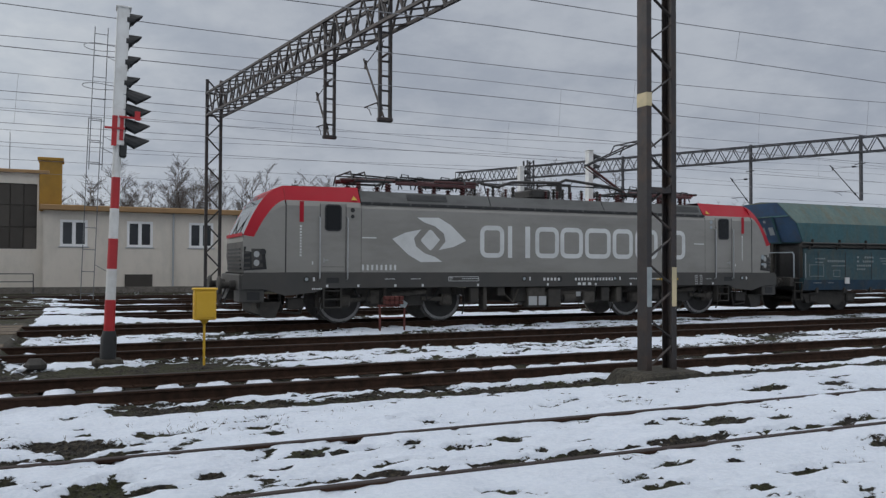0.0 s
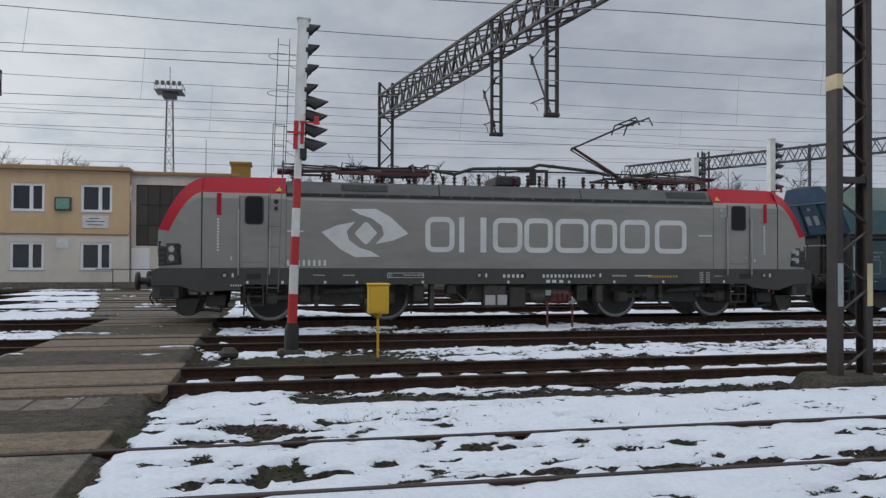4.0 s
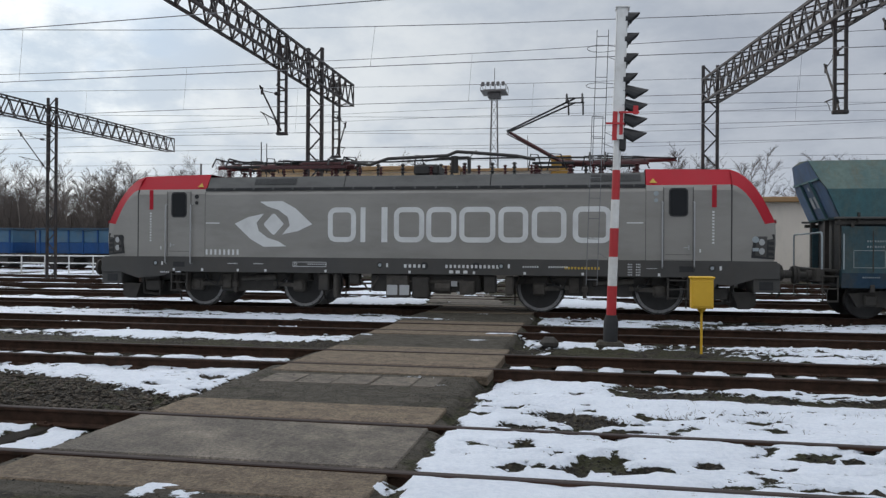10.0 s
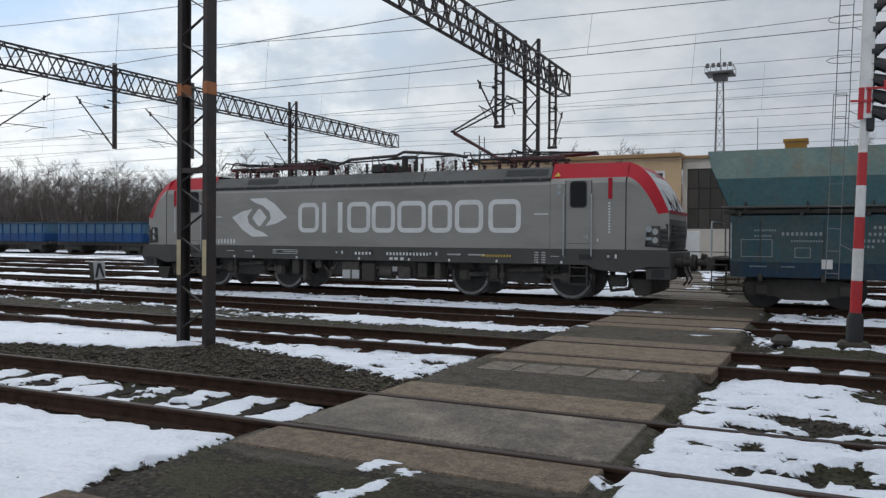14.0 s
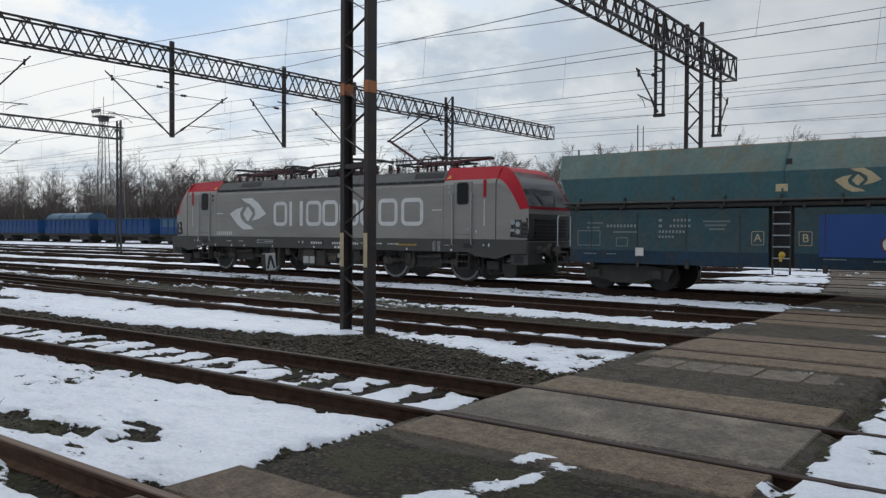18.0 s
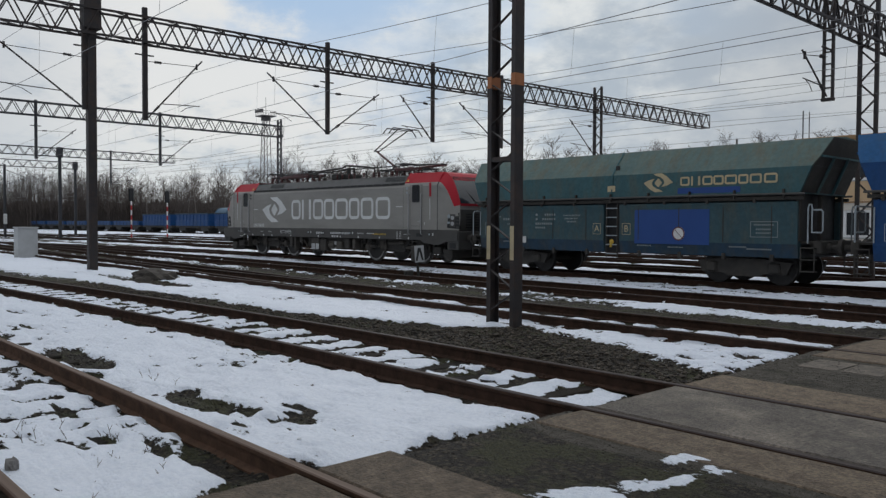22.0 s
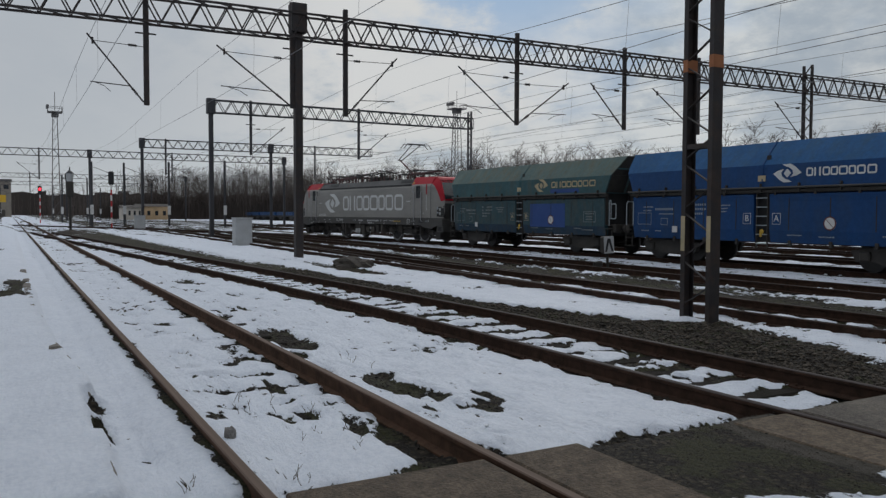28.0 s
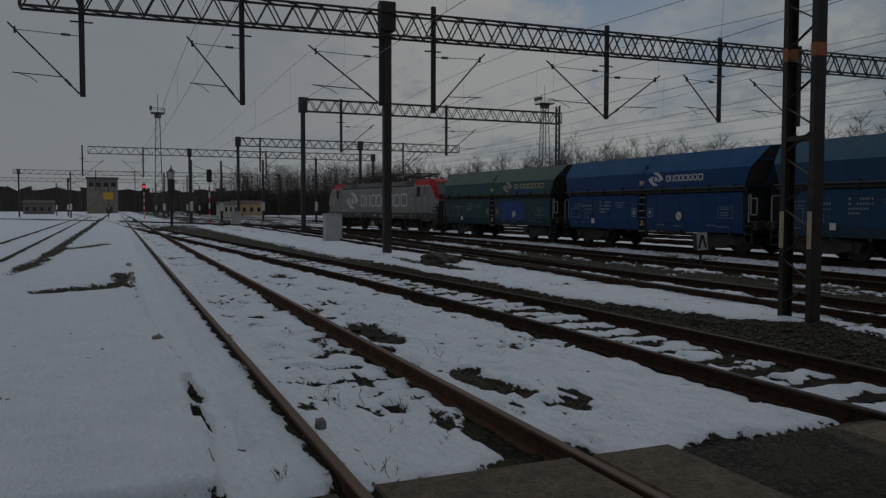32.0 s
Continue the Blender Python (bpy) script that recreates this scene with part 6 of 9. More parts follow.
            each("flap_fitting", s, UNDER, w)
        s = Shape()
        for x in (-0.2, 0.2):
            s.box(x - 0.02, sd * 1.38 - 0.02, 0.6, x + 0.02, sd * 1.38 + 0.02, 2.3)
        lad = part("ladder", s, UNDER, w)
        s = Shape()
        for i in range(6):
            s.box(-0.2, sd * 1.39 - 0.03, 0.7 + i * 0.28, 0.2, sd * 1.39 + 0.02, 0.73 + i * 0.28)
        each("rung", s, MARK, lad)
        s = Shape().lathe([(0.02, sd * 1.40), (0.08, sd * 1.42), (0.02, sd * 1.44)], "y", (0.02, 0, 1.08), 12).box(-0.03, sd * 1.43 - 0.02, 0.92, 0.03, sd * 1.43 + 0.02, 1.04)
        part("brake_handle", s, YELLOWMARK, lad)
    part("hopper_core", Shape().box(-5.6, -1.22, 0.75, 5.6, 1.22, 2.44), BLACK, w)
    s = Shape().box(-6.3, -0.35, 0.85, 6.3, 0.35, 1.15)
    for e in (-1, 1):
        s.cbox(e * 6.2 - 0.1, -1.3, 0.9, e * 6.2 + 0.1, 1.3, 1.22, 0.02)
        s.box(e * 5.75 - 0.02, -1.25, 1.15, e * 6.25, 1.25, 1.2)
    fr = part("underframe", s, UNDER, w)
    for e in (-1, 1):
        for sd in (-1, 1):
            s = Shape().lathe([(0.12, 6.2 * e), (0.12, 6.4 * e), (0.08, 6.42 * e), (0.08, 6.58 * e), (0.21, 6.6 * e), (0.22, 6.65 * e)], "x", (0, sd * 0.875, 1.05), 16)
            part("buffer", s, UNDER, fr, smooth=True)
            if e < 0:
                part("grab_rail", Shape().tube((e * 5.72, sd * 1.45, 1.2), (e * 5.72, sd * 1.45, 2.05), 0.018, 6), MARK, w)
                s = Shape().pipe([(e * 6.18, sd * 1.36, 1.2), (e * 6.18, sd * 1.36, 2.0), (e * 6.18, sd * 1.30, 2.08), (e * 6.18, sd * 0.05, 2.08)], 0.022, 8)
            else:
                s = Shape().pipe([(e * 6.0, sd * 1.38, 1.15), (e * 6.0, sd * 1.38, 2.05), (e * 6.03, sd * 1.38, 2.14), (e * 6.08, sd * 1.38, 2.14), (e * 6.1, sd * 1.38, 2.05), (e * 6.1, sd * 1.38, 1.42)], 0.02, 8)
                s.pipe([(e * 6.1, sd * 1.36, 2.0), (e * 6.32, sd * 1.36, 2.0), (e * 6.36, sd * 1.36, 1.95), (e * 6.36, sd * 1.36, 1.48), (e * 6.32, sd * 1.36, 1.43), (e * 6.1, sd * 1.36, 1.43)], 0.02, 8)
            part("handrail", s, MARK, w, "pale steel end handrail", smooth=True)
            s = Shape()
            for z in (0.42, 0.72, 1.02):
                s.box(e * 6.0 - 0.18, sd * 1.32 - 0.1, z, e * 6.0 + 0.18, sd * 1.32 + 0.1, z + 0.03)
            for dx in (-0.17, 0.17):
                s.box(e * 6.0 + dx - 0.012, sd * 1.38 - 0.02, 0.42, e * 6.0 + dx + 0.012, sd * 1.38 + 0.02, 1.0)
            each("step", s, UNDER, w)
        each("end_frame", Shape().bar((e * 5.72, -1.3, 1.2), (e * 5.72, -1.3, 2.4), 0.12, 0.12).bar((e * 5.72, 1.3, 1.2), (e * 5.72, 1.3, 2.4), 0.12, 0.12).bar((e * 5.72, 0, 1.2), (e * 5.72, 0, 2.4), 0.1, 0.1), UNDER, w)
    for x in (-4.15, 4.15):
        s = Shape()
        for sd in (-1, 1):
            s.prism([(x - 1.35, 0.62), (x - 1.2, 0.30), (x - 0.6, 0.30), (x - 0.4, 0.22), (x + 0.4, 0.22), (x + 0.6, 0.30), (x + 1.2, 0.30), (x + 1.35, 0.62), (x + 0.6, 0.70), (x - 0.6, 0.70)], sd * 1.05 - 0.08, sd * 1.05 + 0.08)
        s.box(x - 0.3, -1.0, 0.4, x + 0.3, 1.0, 0.8)
        b = part("bogie_frame", s, UNDER, w)
        for sd in (-1, 1):
            s = Shape()
            for dx in (-0.9, 0.9):
                s.cbox(x + dx - 0.15, sd * 1.14 - 0.08, 0.32, x + dx + 0.15, sd * 1.14 + 0.08, 0.60, 0.04)
            each("axle_box", s, UNDER, b)
        for dx in (-0.9, 0.9):
            sets.append((wheelset(w, x + dx, 0.46, UNDER, WHEEL), x + dx, 0.46))
    # markings
    y = -1.415
    k = -1 if swap else 1
    white = brand
    for x, ch in ((-0.55, "B" if swap else "A"), (0.55, "A" if swap else "B")):
        s = Shape()
        o, q = ring(x, 1.48, 0.3, 0.34, 0.012, 0.01, 1)
        decal(s, y, o, q)
        f = part("letter_frame", s, white, w)
        lettering("letter", ch, 0.28, white, f, pose(x, y - 0.006, 1.48, 90))
    if patch:
        s = Shape()
        decal(s, y + 0.002, rect(0.85, 1.05, 3.3, 2.05))
        part("fresh_paint_patch", s, PATCHBLUE, w)
        s = Shape()
        decal(s, -1.428, rect(2.3, 2.50, 4.2, 2.66))
        part("fresh_paint_patch", s, PATCHBLUE, w, at=pose(0, 0.004, 0))
    s = Shape().lathe([(0.2, y - 0.006), (0.2, y - 0.009), (0, y - 0.0095)], "y", (2.34, 0, 1.36), 20)
    disc = part("round_sign", s, SIGWHITE, w)
    s = Shape().bar((2.22, y - 0.012, 1.48), (2.46, y - 0.012, 1.24), 0.03, 0.004)
    part("sign_stroke", s, RUSTRED, disc)
    s = Shape()
    n = 24
    ringv = [(2.34 + r * math.cos(2 * math.pi * i / n), y - 0.0115, 1.36 + r * math.sin(2 * math.pi * i / n)) for r in (0.165, 0.2) for i in range(n)]
    s.add(ringv, [(i, (i + 1) % n, n + (i + 1) % n, n + i) for i in range(n)])
    part("sign_rim", s, RUSTRED, disc)
    mk = [(-5.2, 1.85, 0.5, 0.05), (-5.2, 1.72, 0.4, 0.05), (-4.6, 1.75, 0.9, 0.09), (-4.4, 1.6, 0.7, 0.05), (-3.1, 1.9, 0.16, 0.08), (-2.7, 1.9, 0.5, 0.08), (-3.1, 1.75, 0.16, 0.08), (-2.8, 1.75, 0.6, 0.08), (-3.1, 1.6, 0.75, 0.08), (-3.1, 1.47, 0.45, 0.07),
          (-1.9, 1.88, 0.7, 0.05), (-1.85, 1.78, 0.55, 0.05), (-1.75, 1.68, 0.4, 0.05), (-5.3, 1.0, 0.4, 0.04), (-4.6, 1.0, 0.3, 0.04), (0.95, 0.98, 0.5, 0.04), (2.0, 0.95, 0.5, 0.04), (3.9, 1.0, 0.5, 0.05), (4.6, 1.6, 0.55, 0.05), (4.65, 1.48, 0.45, 0.05), (4.65, 1.38, 0.45, 0.05), (4.4, 0.95, 0.7, 0.05)]
    line_marks("faded_writing", w, y, MARK if swap else FADEDMARK, mk)
    s = Shape()
    for bx, bz, bw, bh in ((-5.15, 1.45, 0.7, 0.7 * 0.6), (4.87, 1.5, 0.75, 0.42), (-4.15, 1.35, 0.34, 0.24)):
        o, q = ring(bx, bz, bw, bh, 0.015, 0.01, 1)
        decal(s, y, o, q)
    each("marking_frame", s, MARK if swap else FADEDMARK, w)
    part("label_card", Shape().box(-3.75, y - 0.02, 0.98, -3.52, y, 1.2), SIGWHITE, w)
    ux = 1.15 if not swap else 0.4
    yb = -1.424
    emblem("emblem_shape", w, ux + 0.5, 2.84, 0.98, yb, brand)
    if not swap:
        word_shapes(w, 2.38, 5.22, 2.72, 2.98, yb, brand, 0.055)
    else:
        word_shapes(w, 1.55, 3.7, 2.72, 2.97, yb, brand, 0.05)
    s = Shape()
    s.box(-0.14, -1.44, 2.62, 0.14, -1.435, 2.8)
    part("warning_card", s, CREAM, w)
    for sd in (-1, 1):
        s = Shape()
        for (y0, z0), (y1, z1) in zip(((1.43, 2.44), (1.40, 3.12), (1.22, 3.36)), ((1.40, 3.12), (1.22, 3.36), (0.80, 3.86))):
            s.bar((0.02, sd * (y0 + 0.006), z0 + 0.004), (0.02, sd * (y1 + 0.006), z1 + 0.004), 0.05, 0.03, up=(0, sd, 0.3))
        each("seam_strip", s, upper, w)
    s = Shape()
    for x, z in ((-0.3, 2.95), (0.12, 3.26)):
        s.box(x - 0.07, -1.40 + (0.12 if z > 3.2 else 0), z, x + 0.07, -1.25, z + 0.16)
    each("latch", s, BLACK, w)
    return w, sets


LOCO, LOCO_SETS = locomotive()
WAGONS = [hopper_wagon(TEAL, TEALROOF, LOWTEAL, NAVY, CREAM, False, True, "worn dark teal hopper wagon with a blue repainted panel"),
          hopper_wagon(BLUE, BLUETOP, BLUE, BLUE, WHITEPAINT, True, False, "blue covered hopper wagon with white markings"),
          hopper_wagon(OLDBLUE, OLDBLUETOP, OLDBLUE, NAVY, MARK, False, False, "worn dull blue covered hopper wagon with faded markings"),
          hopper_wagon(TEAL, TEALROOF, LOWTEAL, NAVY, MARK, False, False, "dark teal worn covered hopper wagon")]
WAGON_SETS = [w[1] for w in WAGONS]
WAGONS = [w[0] for w in WAGONS]
WAGON_AT = [16.15 + 13.3 * i for i in range(4)]

# ---- overhead line: portals, posts and wires ----


def truss(a, b, width, depth, bay, chord=0.07, web=0.045):
    """A square lattice beam from a to b, hung with its middle on the line."""
    a, b = Vector(a), Vector(b)
    d = (b - a).normalized()
    side = d.cross(Vector((0, 0, 1))).normalized() * (width / 2)
    up = Vector((0, 0, depth / 2))
    s = Shape()
    corners = [side + up, side - up, -side - up, -side + up]
    for c in corners:
        s.bar(a + c, b + c, chord, chord)
    n = max(2, int(round((b - a).length / bay)))
    pts = [a + (b - a) * (i / n) for i in range(n + 1)]
    for i in range(n):
        p, q = pts[i], pts[i + 1]
        m = (p + q) / 2
        for top, bot in ((corners[0], corners[1]), (corners[3], corners[2])):
            s.bar(p + bot, m + top, web, web)
            s.bar(m + top, q + bot, web, web)
        for l, r in ((corners[0], corners[3]), (corners[1], corners[2])):
            s.bar(p + l, q + r, web * 0.8, web * 0.8)
    for p in (a, b):
        for i in range(4):
            s.bar(p + corners[i], p + corners[(i + 1) % 4], web, web)
    return s


def ladder_post(x, y, z0, z1, gap, leg, pitch, zigzag=True, along="x"):
    """Two channel legs joined by a zigzag or by battens."""
    s = Shape()
    ax = Vector((1, 0, 0)) if along == "x" else Vector((0, 1, 0))
    c = Vector((x, y, 0))
    for e in (-1, 1):
        p = c + ax * e * gap / 2
        s.bar(p + Vector((0, 0, z0)), p + Vector((0, 0, z1)), leg if along == "x" else leg * 1.2, leg * 1.2 if along == "x" else leg, up=(0, 1, 0))
    n = max(1, int(round((z1 - z0) / pitch)))
    for i in range(n):
        za, zb = z0 + (z1 - z0) * i / n, z0 + (z1 - z0) * (i + 1) / n
        if zigzag:
            e = 1 if i % 2 else -1
            s.bar(c + ax * e * gap / 2 + Vector((0, 0, za)), c - ax * e * gap / 2 + Vector((0, 0, zb)), leg * 0.3, leg * 0.5)
        else:
            s.bar(c - ax * gap / 2 + Vector((0, 0, zb)), c + ax * gap / 2 + Vector((0, 0, zb)), leg * 0.4, leg * 0.6)
    return s


def arm(parent, base, tip, stay, mat):
    """A slanted registration strut from a hanging post, held by an insulated stay, with its level steady arm."""
    base, tip, stay = Vector(base), Vector(tip), Vector(stay)
    d = tip - base
    a = part("registration_arm", Shape().tube(base, tip, 0.03, 6), mat, parent)

    def beads(name, p, q, f, n):
        u = (q - p).normalized()
        rings = [(0.022, -0.03)]
        for i in range(n):
            rings += [(0.03, 0.07 * i), (0.062, 0.07 * i + 0.02), (0.03, 0.07 * i + 0.05)]
        turn = u.to_track_quat("Z", "Y").to_matrix().to_4x4()
        part(name, Shape().lathe(rings, "z", n=8), mat, a, at=Matrix.Translation(p + (q - p) * f) @ turn)

    beads("insulator", base, tip, 0.12, 4)
    hold = base + d * 0.9
    part("stay", Shape().tube(stay, hold, 0.013, 5), mat, a)
    beads("stay_insulator", stay, hold, 0.14, 4)
    part("wire_clamp", Shape().bar(hold - Vector((0, 0, 0.12)), hold + Vector((0, 0, 0.1)), 0.06, 0.06), mat, a)
    level = base + d * 0.24
    end = Vector((tip.x, tip.y - 0.05 * d.y, level.z + 0.06))
    part("steady_arm", Shape().tube(level, end, 0.018, 6), mat, a)
    part("drop_arm", Shape().pipe([tuple(end.lerp(level, 0.1)), tuple(end.lerp(level, 0.35) - Vector((0, 0, 0.1))), tuple(end.lerp(level, 0.5) - Vector((0, 0, 0.26)))], 0.012, 5), mat, a)


def portal(x0, y0, x1, y1, zb, columns, hangers, depth, width, mat, bay, over0=0.0, over1=0.0, rise=0.0, solid=False, tip=5.2, label="dark steel lattice portal carrying the overhead line"):
    """A lattice portal from (x0, y0) to (x1, y1); columns and hangers are given by y."""
    g = thing("catenary_portal", label, "portal", group="overhead line portals")
    X = lambda y: x0 + (x1 - x0) * (y - y0) / (y1 - y0)
    Z = lambda y: zb + rise * (y - y1) / (y1 - y0)
    part("boom", truss((X(y0 - over0), y0 - over0, Z(y0 - over0)), (X(y1 + over1), y1 + over1, Z(y1 + over1)), width, depth, bay, 0.075, 0.045), mat, g)
    for y, kind in columns:
        if kind == "lattice":
            part("column", ladder_post(X(y), y, -0.2, zb + depth / 2 + 0.55, 0.52, 0.11, 0.55), mat, g)
        elif kind == "double":
            for e in (-0.3, 0.3):
                part("column", ladder_post(X(y), y + e, -0.2, zb + depth / 2 + 0.45, 0.55, 0.1, 0.6), mat, g)
        else:
            s = Shape().cbox(X(y) - 0.15, y - 0.15, -0.2, X(y) + 0.15, y + 0.15, zb + depth / 2 + 0.1, 0.02)
            s.cbox(X(y) - 0.25, y - 0.3, zb - depth / 2 - 0.1, X(y) + 0.25, y + 0.3, zb + depth / 2 + 0.12, 0.03)
            part("column", s, mat, g)
    for y, zt, dirs in hangers:
        if solid:
            s = Shape().cbox(X(y) - 0.07, y - 0.09, zt, X(y) + 0.07, y + 0.09, zb + depth / 2 + 0.15, 0.015)
        else:
            s = ladder_post(X(y), y, zt, zb + depth / 2 + 0.1, 0.26, 0.075, 0.36, zigzag=False)
            s.cbox(X(y) - 0.19, y - 0.07, zt - 0.04, X(y) + 0.19, y + 0.07, zt + 0.06, 0.02)
        h = part("hanging_post", s, mat, g)
        s = Shape().tube((X(y) - 0.05, y - 0.35, zb - depth / 2 - 0.7), (X(y) - 0.05, y + 0.35, zb - depth / 2 - 0.7), 0.03, 6)
        part("bracket", s, mat, h)
        for dy, dz in dirs:
            d = 1 if dy > 0 else -1
            arm(h, (X(y), y + d * 0.1, zt + 0.1), (X(y), y + dy, zt + dz), (X(y), y + d * 0.1, zt + dz * (0.88 if solid else 1.05)), mat)
    return g


portal(7.8, 9.4, 4.5, 31.3, 7.7, [(31.3, "lattice")], [(20.9, 5.05, ((1.35, 1.5),)), (17.8, 5.05, ((1.6, 1.85),))], 0.85, 0.6, MAST, 0.8)
portal(-9.60, 9.95, -9.87, 27.6, 8.0, [(27.6, "lattice")], [(24.35, 5.35, ((-1.8, 1.2),)), (30.2, 5.3, ((1.3, 1.6),))], 0.85, 0.6, MAST, 0.8, over1=4.0)
portal(-29.5, 9.8, -29.5, 47.0, 9.0, [(9.8, "plain"), (39.5, "lattice")],
       [(-0.97, 5.35, ((-2.2, 2.3),)), (4.3, 5.35, ((-1.9, 2.3),)), (9.58, 5.6, ((-2.85, 2.1),)), (11.74, 5.42, ((2.25, 2.5),)), (19.87, 5.55, ((-3.0, 2.32), (2.85, 2.08))), (26.08, 5.68, ((-2.07, 2.08),)), (31.0, 5.7, ((-3.1, 2.1),)), (39.2, 5.8, ((-2.4, 2.0),))], 0.9, 0.6, MAST, 0.95, over0=12.6, over1=5.2, rise=0.28, solid=True)
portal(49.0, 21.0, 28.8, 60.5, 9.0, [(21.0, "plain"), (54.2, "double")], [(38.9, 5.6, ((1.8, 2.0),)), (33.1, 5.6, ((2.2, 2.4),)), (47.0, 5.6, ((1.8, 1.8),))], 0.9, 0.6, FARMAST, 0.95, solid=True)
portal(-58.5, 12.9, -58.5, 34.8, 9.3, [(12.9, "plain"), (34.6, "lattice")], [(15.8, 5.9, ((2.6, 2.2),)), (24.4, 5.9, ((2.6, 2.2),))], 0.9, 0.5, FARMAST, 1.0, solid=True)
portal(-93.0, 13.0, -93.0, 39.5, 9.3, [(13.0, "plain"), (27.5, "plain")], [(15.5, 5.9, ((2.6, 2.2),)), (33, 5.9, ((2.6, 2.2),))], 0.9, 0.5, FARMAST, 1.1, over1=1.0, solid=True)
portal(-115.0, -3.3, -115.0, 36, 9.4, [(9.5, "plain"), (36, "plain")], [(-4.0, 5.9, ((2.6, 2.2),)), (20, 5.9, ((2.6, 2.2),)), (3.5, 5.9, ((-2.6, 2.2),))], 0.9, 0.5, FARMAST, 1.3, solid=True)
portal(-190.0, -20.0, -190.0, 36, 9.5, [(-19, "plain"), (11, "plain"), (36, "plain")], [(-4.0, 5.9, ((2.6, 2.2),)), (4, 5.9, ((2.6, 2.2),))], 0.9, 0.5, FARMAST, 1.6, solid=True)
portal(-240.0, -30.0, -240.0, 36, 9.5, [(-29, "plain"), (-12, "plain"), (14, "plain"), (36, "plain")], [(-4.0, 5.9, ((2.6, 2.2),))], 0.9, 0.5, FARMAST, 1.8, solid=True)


def lattice_mast(x, y, top, gap, side):
    """A tall two-legged mast on a concrete foot, the near leg of a portal; side is the edge of its legs that carries the bands."""
    g = thing("lattice_mast", "dark two-legged lattice mast with pale bands on concrete", "mast", group="near lattice masts")
    for e in (-1, 1):
        u = [(0.045, -0.11), (0.045, -0.095), (-0.03, -0.095), (-0.03, 0.095), (0.045, 0.095), (0.045, 0.11), (-0.045, 0.11), (-0.045, -0.11)]
        leg = Shape().loft([[(x + e * gap / 2 - e * q[0], y + q[1], z) for q in u] for z in (-0.25, top)])
        lg = part("leg", leg, MAST, g)
        part("pale_band", Shape().box(x + e * gap / 2 - 0.043, y - 0.1145, 0.98, x + e * gap / 2 + 0.043, y - 0.1105, 1.56), FADEDMARK if x > 0 and e < 0 else CREAM, lg, "worn pale paint band")
        if e == side or x < 0:
            part("upper_band", Shape().box(x + e * gap / 2 - 0.049, y - 0.1145, 3.93, x + e * gap / 2 + 0.049, y + 0.112, 4.13), CREAM if x > 0 else BANDORANGE, lg)
    n = int(round((top - 0.2) / 0.40))
    for i in range(n):
        za, zb = 0.05 + 0.40 * i, 0.05 + 0.40 * (i + 1)
        e = 1 if i % 2 else -1
        part("lacing_bar", Shape().bar((x + e * (gap / 2 - 0.02), y - 0.08, za + 0.05), (x - e * (gap / 2 - 0.02), y - 0.08, zb - 0.05), 0.015, 0.05, up=(0, 1, 0)), MAST, g)
    each("batten", Shape().box(x - gap / 2, y - 0.1, 2.66, x + gap / 2, y + 0.1, 2.74), MAST, g)
    s = Shape()
    hx, hy, hz = (0.52, 0.40, 0.05) if x > 0 else (0.3, 0.2, -0.13)
    s.loft([[(x - hx - 0.16, y - hy - 0.12, -0.3), (x + hx + 0.16, y - hy - 0.12, -0.3), (x + hx + 0.16, y + hy + 0.12, -0.3), (x - hx - 0.16, y + hy + 0.12, -0.3)],
            [(x - hx - 0.04, y - hy - 0.03, hz - 0.05), (x + hx, y - hy, hz - 0.03), (x + hx, y + hy, hz - 0.04), (x - hx, y + hy, hz - 0.06)],
            [(x - hx + 0.05, y - hy + 0.04, hz), (x + hx - 0.06, y - hy + 0.05, hz - 0.01), (x + hx - 0.05, y + hy - 0.05, hz), (x - hx + 0.05, y + hy - 0.04, hz - 0.01)]])
    part("concrete_foot", s, FOOT, g)
    return g


lattice_mast(7.76, 9.4, 8.3, 0.46, -1)
lattice_mast(-9.37, 9.95, 8.6, 0.55, 1)


